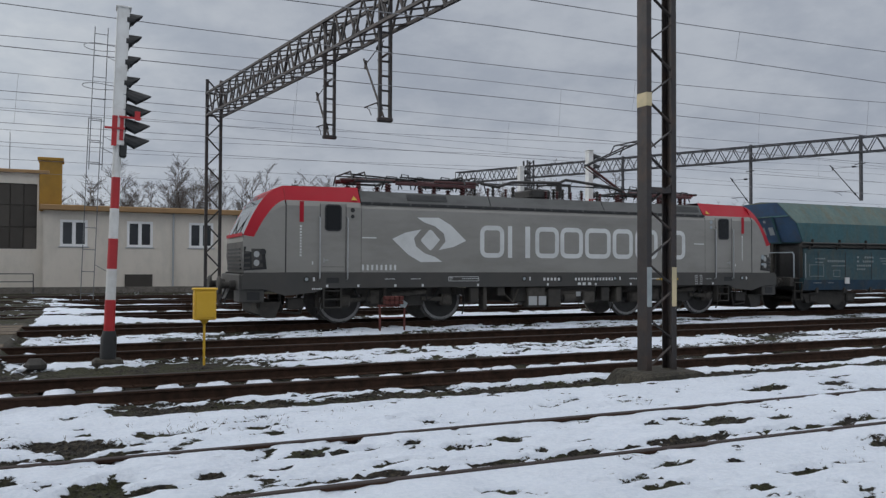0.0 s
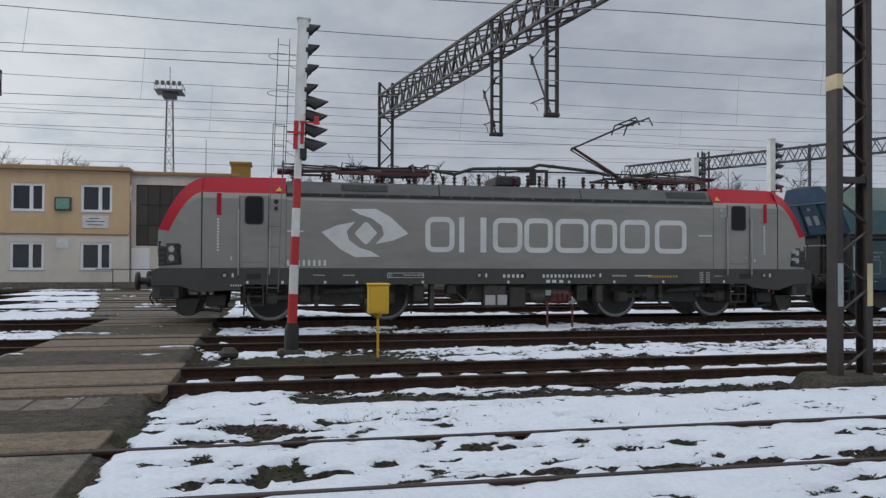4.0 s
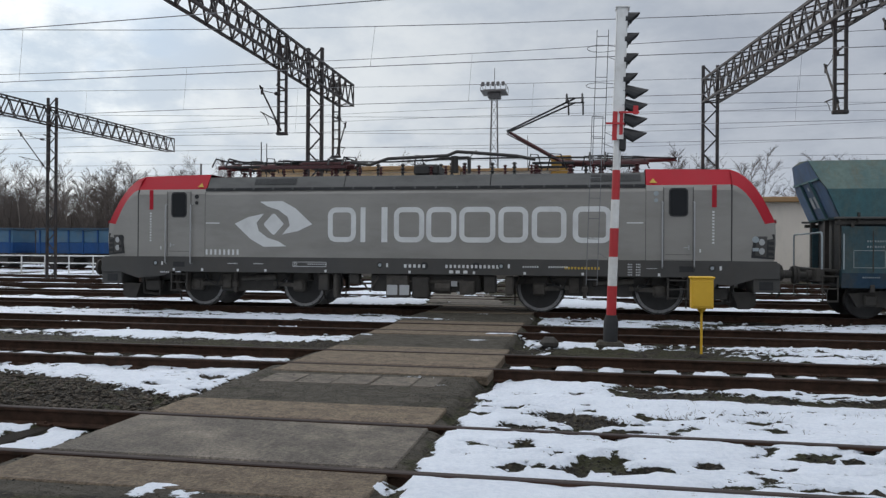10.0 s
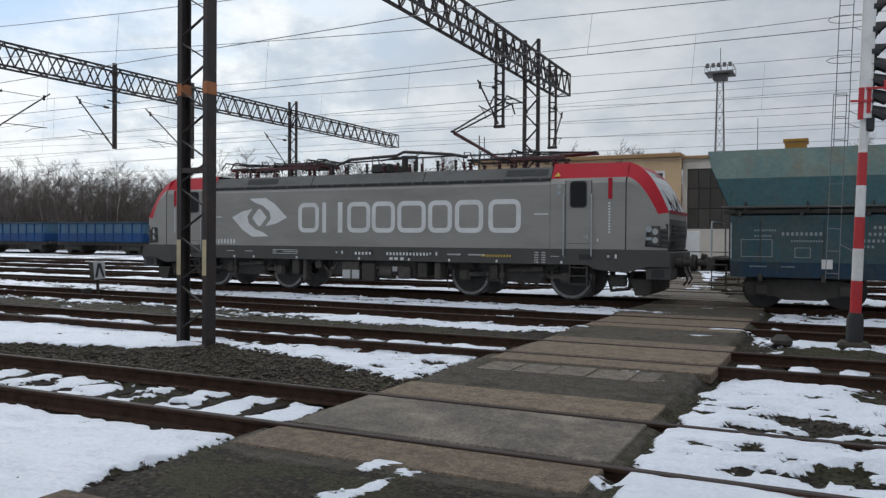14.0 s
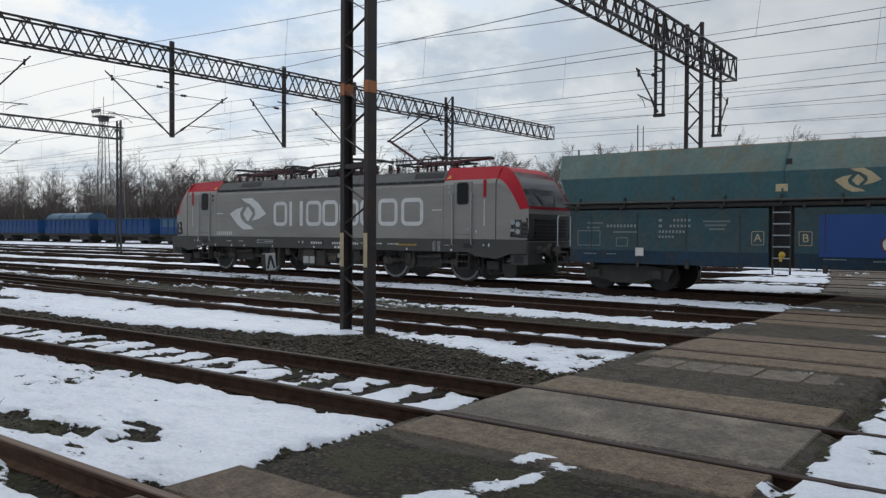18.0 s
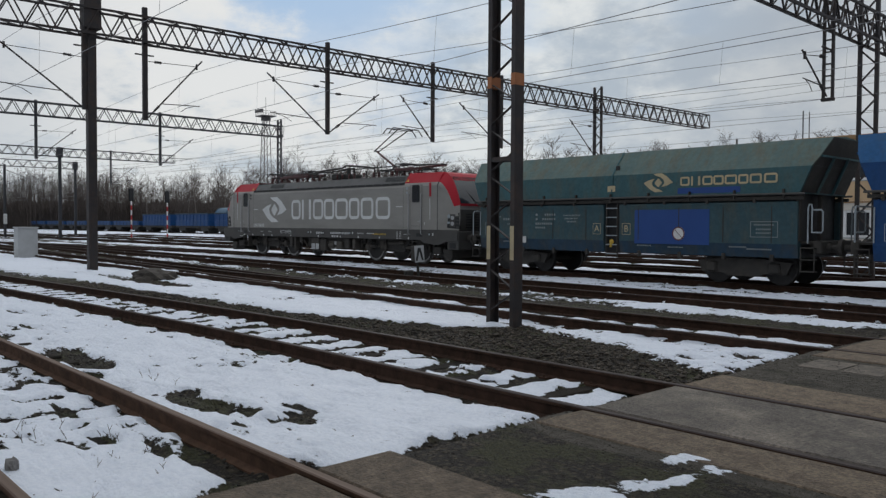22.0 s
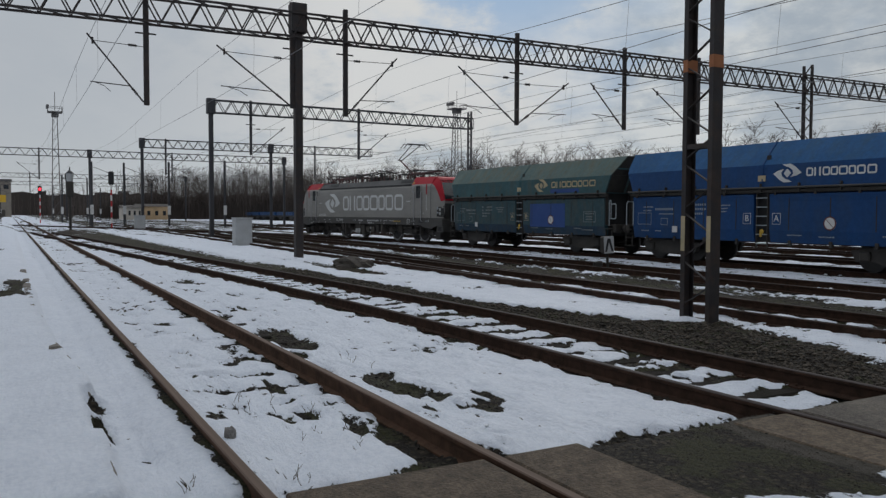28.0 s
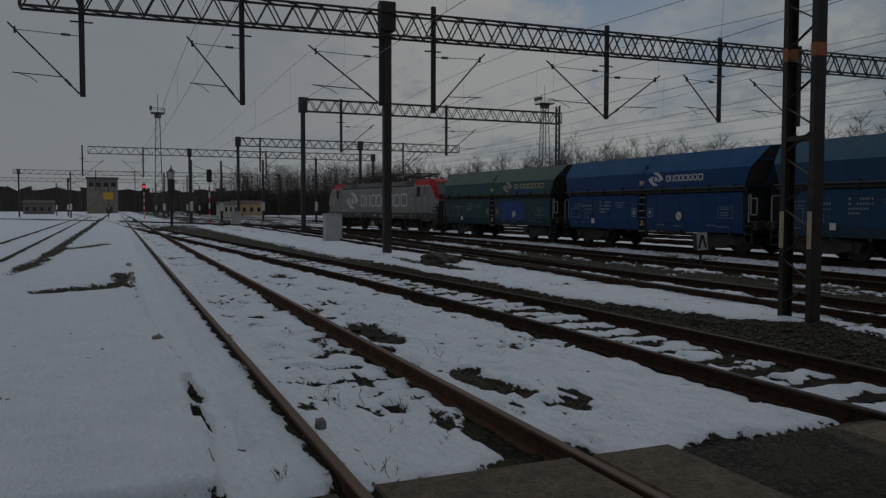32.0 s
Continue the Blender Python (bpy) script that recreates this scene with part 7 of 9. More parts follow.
def overhead_wires():
    """Contact wires under their messenger wires, with droppers; the spans over the near tracks sag as they do there."""
    xs = [-190 + 4.0 * i for i in range(81)]
    lines = {  # track: y of the wire by x, height of the contact wire, height of the messenger wire by x
        1: (([-190, -29.5, 40], [2.4, 2.4, 2.1]), 5.75, ([-190, -140, -93, -60, -29.5, 0, 30], [7.5, 6.8, 7.5, 6.6, 7.5, 6.4, 7.5])),
        2: (([-190, -29.5, 0, 60], [6.2, 6.75, 6.4, 6.2]), 5.8, ([-190, -140, -93, -60, -29.5, 0, 30], [7.5, 6.8, 7.5, 6.6, 7.55, 6.4, 7.5])),
        3: (([-190, -93, -29.5, 5, 130], [16.0, 15.5, 13.95, 11.4, 11.3]), 5.5, ([-190, -93, -60, -29.5, -15, -5, 5, 15, 25, 40, 80], [7.5, 7.5, 6.6, 7.75, 6.6, 6.12, 5.98, 6.1, 6.5, 7.6, 6.3])),
        4: (([-190, -29.5, 0, 130], [19.5, 16.85, 16.2, 16.2]), 5.5, ([-190, -93, -60, -29.5, -14.4, -5.4, 2, 9.6, 14, 22, 40, 80], [7.5, 7.5, 6.6, 7.75, 6.75, 6.31, 6.2, 6.22, 6.3, 6.5, 7.5, 6.3])),
        5: (([-190, -93, -29.5, -10, 130], [20.0, 22.4, 22.6, 21.7, 21.4]), 5.74, ([-190, -93, -60, -29.5, -19, -9, 0, 7, 14, 29, 60, 130], [7.5, 7.5, 6.6, 7.55, 7.0, 6.98, 7.07, 7.32, 7.3, 7.2, 7.5, 7.2])),
        6: (([-190, -29.5, 130], [27.6, 27.6, 27.0]), 5.88, ([-190, -93, -60, -29.5, -24, -9, 0, 10, 20, 60, 130], [7.5, 7.5, 6.6, 7.85, 7.8, 7.45, 7.41, 7.35, 7.26, 7.6, 7.2])),
        7: (([-190, 130], [32.0, 32.0]), 5.9, ([-190, -93, -60, -29.5, 0, 30, 80, 130], [7.6, 7.6, 6.8, 7.8, 6.9, 7.8, 6.9, 7.6])),
        8: (([-190, 130], [37.2, 37.2]), 5.9, ([-190, -93, -60, -29.5, 0, 30, 80, 130], [7.6, 7.6, 6.8, 7.8, 7.0, 7.8, 6.9, 7.6])),
        9: (([-190, 130], [42.5, 42.5]), 5.9, ([-190, -93, -60, -29.5, 0, 30, 80, 130], [7.6, 7.6, 6.8, 7.8, 7.0, 7.8, 6.9, 7.6]))}
    for k, ((px, py), zc, (mx, mz)) in lines.items():
        dx = np.array([-6.0, -3.0, 0.0, 3.0, 6.0])
        high = lambda x: float(np.mean(np.interp(x + dx, mx, mz)))
        lie = lambda x: float(np.mean(np.interp(x + dx * 0.3, px, py)))
        w = thing("overhead_line", "thin grey contact wire hung from a messenger wire", "overhead wire", group="overhead wires")
        part("contact_wire", Shape().pipe([(x, lie(x), zc) for x in xs], 0.0085, 4), WIRE, w)
        part("messenger_wire", Shape().pipe([(x, lie(x), high(x)) for x in xs], 0.0085, 4), WIRE, w)
        dro = Shape()
        for i in range(14):
            x = -70 + 8.6 * i + 1.3 * k
            if k < 7:
                dro.tube((x, lie(x), zc), (x + 0.1, lie(x), high(x)), 0.004, 3, cap=False)
        if dro.v:
            each("dropper_wire", dro, WIRE, w)
    for y, z in ((44, 9.2), (46, 10.0)):
        pts = [(-200 + 330 * j / 60, y, z - 0.5 * (0.5 - 0.5 * math.cos(2 * math.pi * 5.5 * j / 66))) for j in range(61)]
        s = Shape().pipe(pts, 0.010, 4)
        solo("feeder_wire", s, WIRE, "thin grey feeder cable strung between the portals", "overhead wire", "overhead wires")


overhead_wires()

# ---- signals and trackside things ----


def colour_light_signal(x, y, top, lamps, ladder, lean, label):
    g = thing("colour_light_signal", label, "railway signal", pose(x, y, 0, 0, lean, 0))
    part("post_foot", Shape().lathe([(0.13, -0.15), (0.13, 0.30), (0.10, 0.43)], "z", (0, 0, 0), 14), BLACK, g, smooth=True)
    for i, (a, b) in enumerate(((0.43, 0.96), (0.96, 1.49), (1.49, 2.01), (2.01, 2.53), (2.53, 3.07), (3.07, 3.75))):
        part("post_band", Shape().tube((0, 0, a), (0, 0, b), 0.088 - 0.004 * i, 16), SIGWHITE if i % 2 else SIGRED, g, smooth=True)
    # channel-shaped board
    part("back_board", Shape().cbox(-0.09, -0.12, 3.62, 0.09, -0.095, top, 0.006).cbox(-0.1, -0.12, 3.62, -0.075, 0.12, top, 0.006).cbox(0.075, -0.12, 3.62, 0.1, 0.12, top, 0.006), SIGWHITE, g)
    part("board_cap", Shape().cbox(-0.12, -0.14, top, 0.13, 0.14, top + 0.03, 0.005), SIGWHITE, g)
    zs = [top - 0.2 - 0.37 * i for i in range(lamps)] if lamps < 8 else [5.80, 5.43, 5.06, 4.70, 4.50, 4.24, 3.98, 3.72]
    for i, z in enumerate(zs):
        s = Shape()
        long = i >= 4 or lamps < 8
        n = 9
        L, r = (0.42, 0.13) if long else (0.22, 0.14)
        rows = []
        for j in range(n + 1):
            a = radians(-10 + 200 * j / n)
            cy, cz = r * math.cos(a), r * math.sin(a)
            reach = L * max(0.12, 0.5 + 0.5 * math.sin(a)) if long else L * max(0.1, math.sin(a)) ** 0.5
            rows.append(((0.1, cy, z + cz), (0.1 + reach, cy * 0.95, z + cz - (0.09 if long else 0.0))))
        for (p, q), (p2, q2) in zip(rows, rows[1:]):
            k = lambda v: (v[0], v[1] * 0.93, v[2] - 0.008)
            s.add([p, p2, q2, q], [(0, 1, 2, 3)])
            s.add([k(p), k(q), k(q2), k(p2)], [(0, 1, 2, 3)])
        part("hood", s, BLACK, g, "black signal lamp hood")
        part("lamp", Shape().tube((0.06, 0, z), (0.12, 0, z), r * 0.93, 14), BLACK, g)
        part("lens", Shape().lathe([(0.09, 0.12), (0.08, 0.14), (0.0, 0.15)], "x", (0, 0, z), 14), GLASS, g)
    part("lamp_box", Shape().cbox(0.03, -0.1, 3.42, 0.15, 0.1, 3.76, 0.02), BLACK, g)
    part("red_plate", Shape().box(-0.105, -0.13, 3.6, -0.02, -0.121, 4.12).box(0.02, -0.13, 3.7, 0.08, -0.121, 4.12), SIGRED, g)
    part("red_bracket", Shape().bar((-0.22, -0.14, 3.90), (0.1, -0.14, 3.90), 0.03, 0.035), SIGRED, g)
    part("red_bracket", Shape().bar((0.0, -0.15, 4.10), (0.36, -0.15, 4.10), 0.03, 0.035), SIGRED, g)
    part("red_marker", Shape().cbox(0.25, -0.17, 4.06, 0.34, -0.15, 4.22, 0.005), SIGRED, g)
    part("concrete_foot", Shape().cbox(-0.25, -0.24, -0.28, 0.25, 0.24, -0.05, 0.05), FOOT, g)
    if ladder:
        for x0, z0, z1 in ((-0.33, 3.2, top - 0.3), (-0.37, 0.95, 4.1)):
            s = Shape()
            w = 0.105 if z0 > 2 else 0.1
            for e in (-w, w):
                s.tube((x0 + e, 0.25, z0), (x0 + e, 0.25, z1), 0.008, 6)
            lad = part("ladder", s, LADDER, g, "thin grey access ladder")
            s = Shape()
            for i in range(int((z1 - z0) / 0.38) + 1):
                s.tube((x0 - w, 0.25, z0 + 0.1 + i * 0.38), (x0 + w, 0.25, z0 + 0.1 + i * 0.38), 0.007, 5)
            each("rung", s, LADDER, lad)
            s = Shape()
            for z in (z0 + 0.6, z1 - 0.5):
                s.tube((x0 + w, 0.25, z), (-0.05, 0.05, z - 0.12), 0.006, 5)
            each("ladder_stay", s, LADDER, lad)
        for z in (5.30, 4.62):
            pts = [(-0.36 + 0.24 * math.cos(radians(a)), 0.05 + 0.26 * math.sin(radians(a)), z) for a in range(50, 311, 20)]
            s = Shape().pipe([(-0.08, 0.2, z)] + pts + [(-0.08, -0.1, z)], 0.006, 5)
            part("safety_hoop", s, LADDER, g)
    return g


colour_light_signal(0.40, 14.75, 6.0, 8, True, 1.7, "tall signal with black hooded lamps on a red-and-white post")
colour_light_signal(17.5, 25.1, 5.96, 5, False, 0, "white signal with black hooded lamps beyond the train")
colour_light_signal(16.7, 28.9, 5.73, 4, False, 0, "white signal with black hooded lamps beyond the train")
# small block and stone by the signal
solo("cable_block", Shape().cbox(-0.86, 14.25, -0.2, -0.52, 14.5, 0.04, 0.09), UNDER, "dark squat cable block on the bare ground", "cable block")


def yellow_box():
    g = thing("telephone_box", "yellow steel trackside box on a thin yellow post", "trackside box", pose(1.95, 14.45, -0.15))
    part("post", Shape().tube((0, 0, -0.05), (0, 0, 0.8), 0.022, 10), YELLOW, g)
    b = part("box", Shape().cbox(-0.185, -0.13, 0.75, 0.185, 0.13, 1.28, 0.015), YELLOW, g)
    part("lid", Shape().cbox(-0.205, -0.15, 1.27, 0.205, 0.15, 1.31, 0.012), YELLOW, b)
    part("socket", Shape().lathe([(0.025, 0.67), (0.09, 0.75)], "z", (0, 0, 0), 12), YELLOW, b)
    part("door", Shape().cbox(-0.16, -0.142, 0.79, 0.16, -0.128, 1.23, 0.006), YELLOW, b)


yellow_box()


def red_stand():
    g = thing("rail_stand", "rusty red steel stand with brown blocks stacked on it", "steel stand", pose(7.32, 19.3, -0.14))
    for x in (-0.34, 0.34):
        part("leg", Shape().tube((x, 0, -0.05), (x, 0, 0.66), 0.03, 8), RUSTRED, g)
    part("rail", Shape().bar((-0.4, 0, 0.66), (0.42, 0, 0.66), 0.05, 0.06).bar((-0.34, 0, 0.35), (0.34, 0, 0.35), 0.03, 0.04), RUSTRED, g)
    for i in range(4):
        for j in range(2):
            part("block", Shape().cbox(-0.22 + i * 0.13, -0.1, 0.7 + j * 0.11, -0.11 + i * 0.13, 0.1, 0.8 + j * 0.11, 0.012), RUSTRED, g)
    part("white_lid", Shape().prism([(0.2, 0.66), (0.33, 0.6), (0.4, 0.72), (0.24, 0.84)], -0.08, 0.08), MARK, g)


red_stand()


def switch_lantern():
    g = thing("switch_indicator", "pale points indicator board with a dark chevron on a short stem", "points indicator", pose(-19.9, 17.0, -0.1, 0, -4, 76))
    part("stem", Shape().tube((0, 0, -0.1), (0, 0, 0.5), 0.045, 8), UNDER, g)
    part("counterweight", Shape().cbox(-0.5, -0.08, 0.02, -0.2, 0.08, 0.2, 0.03), UNDER, g)
    part("lantern", Shape().cbox(-0.17, -0.16, 0.45, 0.17, 0.14, 0.98, 0.02), UNDER, g)
    part("face_plate", Shape().cbox(-0.175, -0.171, 0.44, 0.175, -0.16, 0.99, 0.004), HUTGREY, g)
    s = Shape()
    for e in (-1, 1):
        s.prism([(e * 0.15, 0.5), (e * 0.08, 0.5), (0.0, 0.80), (0.0, 0.92), (e * 0.05, 0.92)], -0.174, -0.171)
    each("chevron", s, BLACK, g)


switch_lantern()


def cabinet(x, y, w, d, h, label):
    g = thing("relay_cabinet", label, "relay cabinet", pose(x, y, -0.2))
    part("body", Shape().cbox(-w / 2, -d / 2, 0, w / 2, d / 2, h, 0.02), HUTGREY, g)
    part("lid", Shape().cbox(-w / 2 - 0.04, -d / 2 - 0.04, h, w / 2 + 0.04, d / 2 + 0.04, h + 0.06, 0.015), HUTGREY, g)
    part("door", Shape().cbox(w / 2 - 0.005, -d / 2 + 0.05, 0.1, w / 2 + 0.012, d / 2 - 0.05, h - 0.1, 0.01), HUTGREY, g)


cabinet(-42.2, 10.9, 0.7, 0.9, 1.5, "pale grey concrete relay cabinet standing in the snow")
cabinet(-88.0, 12.0, 0.9, 1.0, 1.5, "pale grey relay cabinet among the far masts")
cabinet(-29.3, 47.9, 1.5, 1.4, 2.0, "pale grey equipment hut beside the far tracks")


def pipe_fence():
    g = thing("pipe_fence", "low white pipe fence beside the far tracks", "fence")
    for i in range(9):
        part("post", Shape().tube((-42 + i * 1.9, 50.5, -0.2), (-42 + i * 1.9, 50.5, 1.1), 0.05, 8), SIGWHITE, g)
    for z in (0.55, 1.08):
        part("rail", Shape().tube((-42, 50.5, z), (-26.8, 50.5, z), 0.045, 8), SIGWHITE, g)


pipe_fence()
g = thing("white_shed", "small flat white shed by the depot building", "shed")
part("wall", Shape().cbox(-26.2, 54.0, -0.2, -23.4, 57.0, 2.9, 0.03), PLASTER, g)
part("roof", Shape().cbox(-26.35, 53.8, 2.9, -23.3, 57.2, 3.05, 0.02), CONCRETE, g)


def far_signal(x, y, top, red):
    g = thing("far_signal", "slim banded signal post with a dark lamp head" + (" showing red" if red else ""), "railway signal", group="far signals")
    n = 8
    for i in range(n):
        h = (top - 1.2) / n
        part("post_band", Shape().tube((x, y, -0.2 + i * h), (x, y, -0.2 + (i + 1) * h), 0.09, 8), SIGWHITE if i % 2 else SIGRED, g)
    part("head", Shape().cbox(x - 0.15, y - 0.3, top - 1.5, x + 0.15, y + 0.3, top, 0.12), BLACK, g)
    if red:
        part("red_lamp", Shape().lathe([(0.2, 0.0), (0.2, 0.06), (0.0, 0.1)], "x", (x + 0.16, y, top - 0.55), 14), REDLAMP, g)


far_signal(-95, 10.0, 6.2, False)
far_signal(-146, 4.5, 6.0, True)
far_signal(-89, 33.8, 5.5, False)
far_signal(-92, 39.2, 5.5, False)


def distant_lamp_mast():
    g = thing("signal_mast", "slim dark signal mast with a pale lantern on a bare mound", "railway signal", pose(-73.2, 4.5, -0.2))
    part("post", Shape().tube((0, 0, 0), (0, 0, 4.3), 0.11, 10), UNDER, g)
    part("housing", Shape().cbox(-0.25, -0.28, 3.1, 0.25, 0.28, 4.4, 0.08), UNDER, g)
    part("lantern", Shape().lathe([(0.24, 4.4), (0.30, 5.0), (0.32, 5.05)], "z", (0, 0, 0), 14), HUTGREY, g, smooth=True)
    part("cap", Shape().lathe([(0.36, 5.05), (0.06, 5.35), (0.04, 5.6), (0.01, 5.62)], "z", (0, 0, 0), 14), FARMAST, g)
    part("foot", Shape().lathe([(1.5, 0.0), (0.9, 0.2), (0.25, 0.35)], "z", (0, 0, 0), 16), MOUND, g)


distant_lamp_mast()

# ---- beyond the tracks ----


def window(parent, x, z, w, h, y, m=0.0):
    s = Shape()
    o, q = rect(x - w / 2, z, x + w / 2, z + h), rect(x - w / 2 + 0.15, z + 0.15, x + w / 2 - 0.15, z + h - 0.15)
    n = 4
    for yy in (y - 0.06,):
        v = [(p[0], yy, p[1]) for p in o] + [(p[0], yy, p[1]) for p in q] + [(p[0], y + 0.1, p[1]) for p in o] + [(p[0], y + 0.1, p[1]) for p in q]
        f = []
        for i in range(4):
            k = (i + 1) % 4
            f += [(i, k, 4 + k, 4 + i), (8 + i, 8 + k, k, i), (4 + i, 4 + k, 12 + k, 12 + i)]
        s.add(v, f)
    s.box(x + m - 0.1, y - 0.06, z + 0.15, x + m + 0.1, y + 0.1, z + h - 0.15)
    wn = part("window", s, FRAMEWHITE, parent)
    for a, b in ((x - w / 2 + 0.08, x + m - 0.03), (x + m + 0.03, x + w / 2 - 0.08)):
        part("pane", Shape().box(a, y + 0.03, z + 0.08, b, y + 0.06, z + h - 0.08), PANE, wn)
    part("sill", Shape().cbox(x - w / 2 - 0.08, y - 0.14, z - 0.07, x + w / 2 + 0.08, y, z, 0.01), GALV, wn)


def wall_with_openings(parent, name, x0, x1, z0, z1, y, depth, openings, mat):
    """A front wall cut by openings (x0, z0, x1, z1), built from upright and lying strips."""
    xs = sorted({x0, x1, *[o[0] for o in openings], *[o[2] for o in openings]})
    zs = sorted({z0, z1, *[o[1] for o in openings], *[o[3] for o in openings]})
    full = {}
    for i in range(len(xs) - 1):
        for j in range(len(zs) - 1):
            cx, cz = (xs[i] + xs[i + 1]) / 2, (zs[j] + zs[j + 1]) / 2
            full[i, j] = not any(o[0] < cx < o[2] and o[1] < cz < o[3] for o in openings)
    idx, v, f = {}, [], []

    def at(i, j, k):
        if (i, j, k) not in idx:
            idx[i, j, k] = len(v)
            v.append((xs[i], y + depth * k, zs[j]))
        return idx[i, j, k]

    for (i, j), solid in full.items():
        if not solid:
            continue
        f.append((at(i, j, 0), at(i + 1, j, 0), at(i + 1, j + 1, 0), at(i, j + 1, 0)))
        f.append((at(i, j, 1), at(i, j + 1, 1), at(i + 1, j + 1, 1), at(i + 1, j, 1)))
        for di, dj, p, q in ((-1, 0, (i, j), (i, j + 1)), (1, 0, (i + 1, j), (i + 1, j + 1)), (0, -1, (i, j), (i + 1, j)), (0, 1, (i, j + 1), (i + 1, j + 1))):
            if not full.get((i + di, j + dj), False):
                f.append((at(*p, 0), at(*q, 0), at(*q, 1), at(*p, 1)))
    s = Shape()
    s.add(v, f)
    return part(name, s, mat, parent)


def workshop():
    y = 52.0
    g = thing("depot_building", "cream and ochre two-storey depot building with a garage wing", "building")
    # two-storey wing
    wx = [(-19.53, 2.6), (-14.3, 1.9), (-10.4, 1.8)]
    ops_low = [(x - w / 2, 0.93, x + w / 2, 2.63) for x, w in wx]
    ops_up = [(x - w / 2, 4.49, x + w / 2, 6.19) for x, w in wx]
    wall_with_openings(g, "lower_wall", -22.6, -8.5, -0.2, 3.2, y, 0.35, ops_low, PLASTER)
    wall_with_openings(g, "upper_wall", -22.6, -8.5, 3.2, 7.0, y - 0.003, 0.35, ops_up, OCHRE)
    for x, w in wx:
        window(g, x, 0.93, w, 1.7, y + 0.12, 0.2 if w < 2.5 else -0.3)
        window(g, x, 4.49, w, 1.7, y + 0.12, 0.2 if w < 2.5 else -0.3)
    part("floor_band", Shape().cbox(-22.62, y - 0.06, 3.08, -8.5, y - 0.005, 3.18, 0.01), FASCIA, g)
    part("antenna_frame", Shape().tube((-22.5, y, 6.3), (-22.5, y, 9.1), 0.04, 6).tube((-22.1, y, 6.3), (-22.1, y, 9.0), 0.03, 6), FARMAST, g)
    part("annex", Shape().cbox(-24.0, y - 0.6, -0.2, -21.75, y + 5, 2.6, 0.05), PLASTER, g)
    part("roof_edge", Shape().cbox(-22.9, y - 0.35, 7.0, -8.45, y + 9, 7.28, 0.04), FASCIA, g)
    part("side_wall", Shape().box(-22.6, y + 0.35, -0.2, -22.25, y + 9, 7.0), OCHRE, g)
    nb = part("notice_board", Shape().cbox(-11.19, y - 0.05, 3.5, -9.69, y - 0.006, 4.27, 0.01), SIGWHITE, g)
    for i, (x0, x1) in enumerate(((-10.8, -10.2), (-11.0, -9.9), (-10.9, -10.0))):
        part("text_bar", Shape().box(x0, y - 0.056, 4.08 - 0.2 * i, x1, y - 0.051, 4.13 - 0.2 * i), BROWNDOOR, nb)
    part("notice_card", Shape().cbox(-12.68, y - 0.04, 2.28, -11.96, y - 0.006, 2.88, 0.01), SIGWHITE, g)
    ck = part("wall_clock", Shape().cbox(-12.75, y - 0.2, 4.56, -11.82, y - 0.01, 5.37, 0.03), BROWNDOOR, g)
    part("clock_face", Shape().box(-12.66, y - 0.206, 4.65, -11.91, y - 0.201, 5.28), CLOCKGREEN, ck)
    part("clock_hand", Shape().bar((-12.28, y - 0.212, 4.96), (-12.05, y - 0.212, 5.1), 0.03, 0.008), FRAMEWHITE, ck)
    part("clock_hand", Shape().bar((-12.28, y - 0.212, 4.96), (-12.42, y - 0.212, 4.88), 0.03, 0.008), FRAMEWHITE, ck)
    # garage wing
    wall_with_openings(g, "garage_wall", -8.5, -2.2, -0.2, 6.9, y + 0.6, 0.35, [(-8.2, 2.45, -2.55, 6.3)], PLASTER)
    s = Shape().box(-8.2, y + 0.72, 2.45, -2.55, y + 0.8, 6.3)
    d = part("garage_door", s, BROWNDOOR, g)
    rows, n = (2.45, 3.72, 5.02, 6.3), 8
    for z0, z1 in zip(rows, rows[1:]):
        for i in range(n):
            w = 5.65 / n
            part("door_panel", Shape().cbox(-8.2 + w * i + 0.02, y + 0.66, z0 + 0.03, -8.2 + w * (i + 1) - 0.02, y + 0.72, z1 - 0.03, 0.015), BROWNDOOR, d)
    part("door", Shape().cbox(-8.45, y + 0.53, -0.05, -7.36, y + 0.6, 2.3, 0.01), FRAMEWHITE, g)
    for z in (0.55, 1.0):
        part("hand_railing", Shape().tube((-10.2 if z > 0.9 else -7.0, y - 1.2, z), (-2.6, y - 1.2, z), 0.03, 6), FARMAST, g)
    for x in (-9.2, -7.0, -4.8, -2.6):
        part("railing_post", Shape().tube((x, y - 1.2, -0.2), (x, y - 1.2, 1.0), 0.03, 6), FARMAST, g)
    part("roof_edge", Shape().cbox(-8.5, y + 0.35, 6.9, -1.9, y + 10, 7.12, 0.04), FASCIA, g)
    part("vent_housing", Shape().cbox(-2.45, y + 0.4, 4.7, -1.25, y + 1.9, 7.7, 0.05).cbox(-2.55, y + 0.3, 7.7, -1.15, y + 2.0, 7.9, 0.03), CHIMNEY, g)
    # low wing
    wx2 = [-0.55, 3.15, 6.8, 10.4]
    wall_with_openings(g, "low_wall", -2.2, 14.0, -0.2, 4.75, y + 0.2, 0.35, [(x - 0.75, 2.62, x + 0.75, 4.22) for x in wx2], PLASTER)
    for x in wx2:
        window(g, x, 2.62, 1.5, 1.6, y + 0.3)
    part("roof_edge", Shape().cbox(-2.4, y - 0.25, 4.75, 14.4, y + 9, 5.08, 0.04), FASCIA, g)
    part("plinth", Shape().box(-22.65, y - 0.04, -0.25, 14.02, y + 0.15, 0.2), CONCRETE, g)
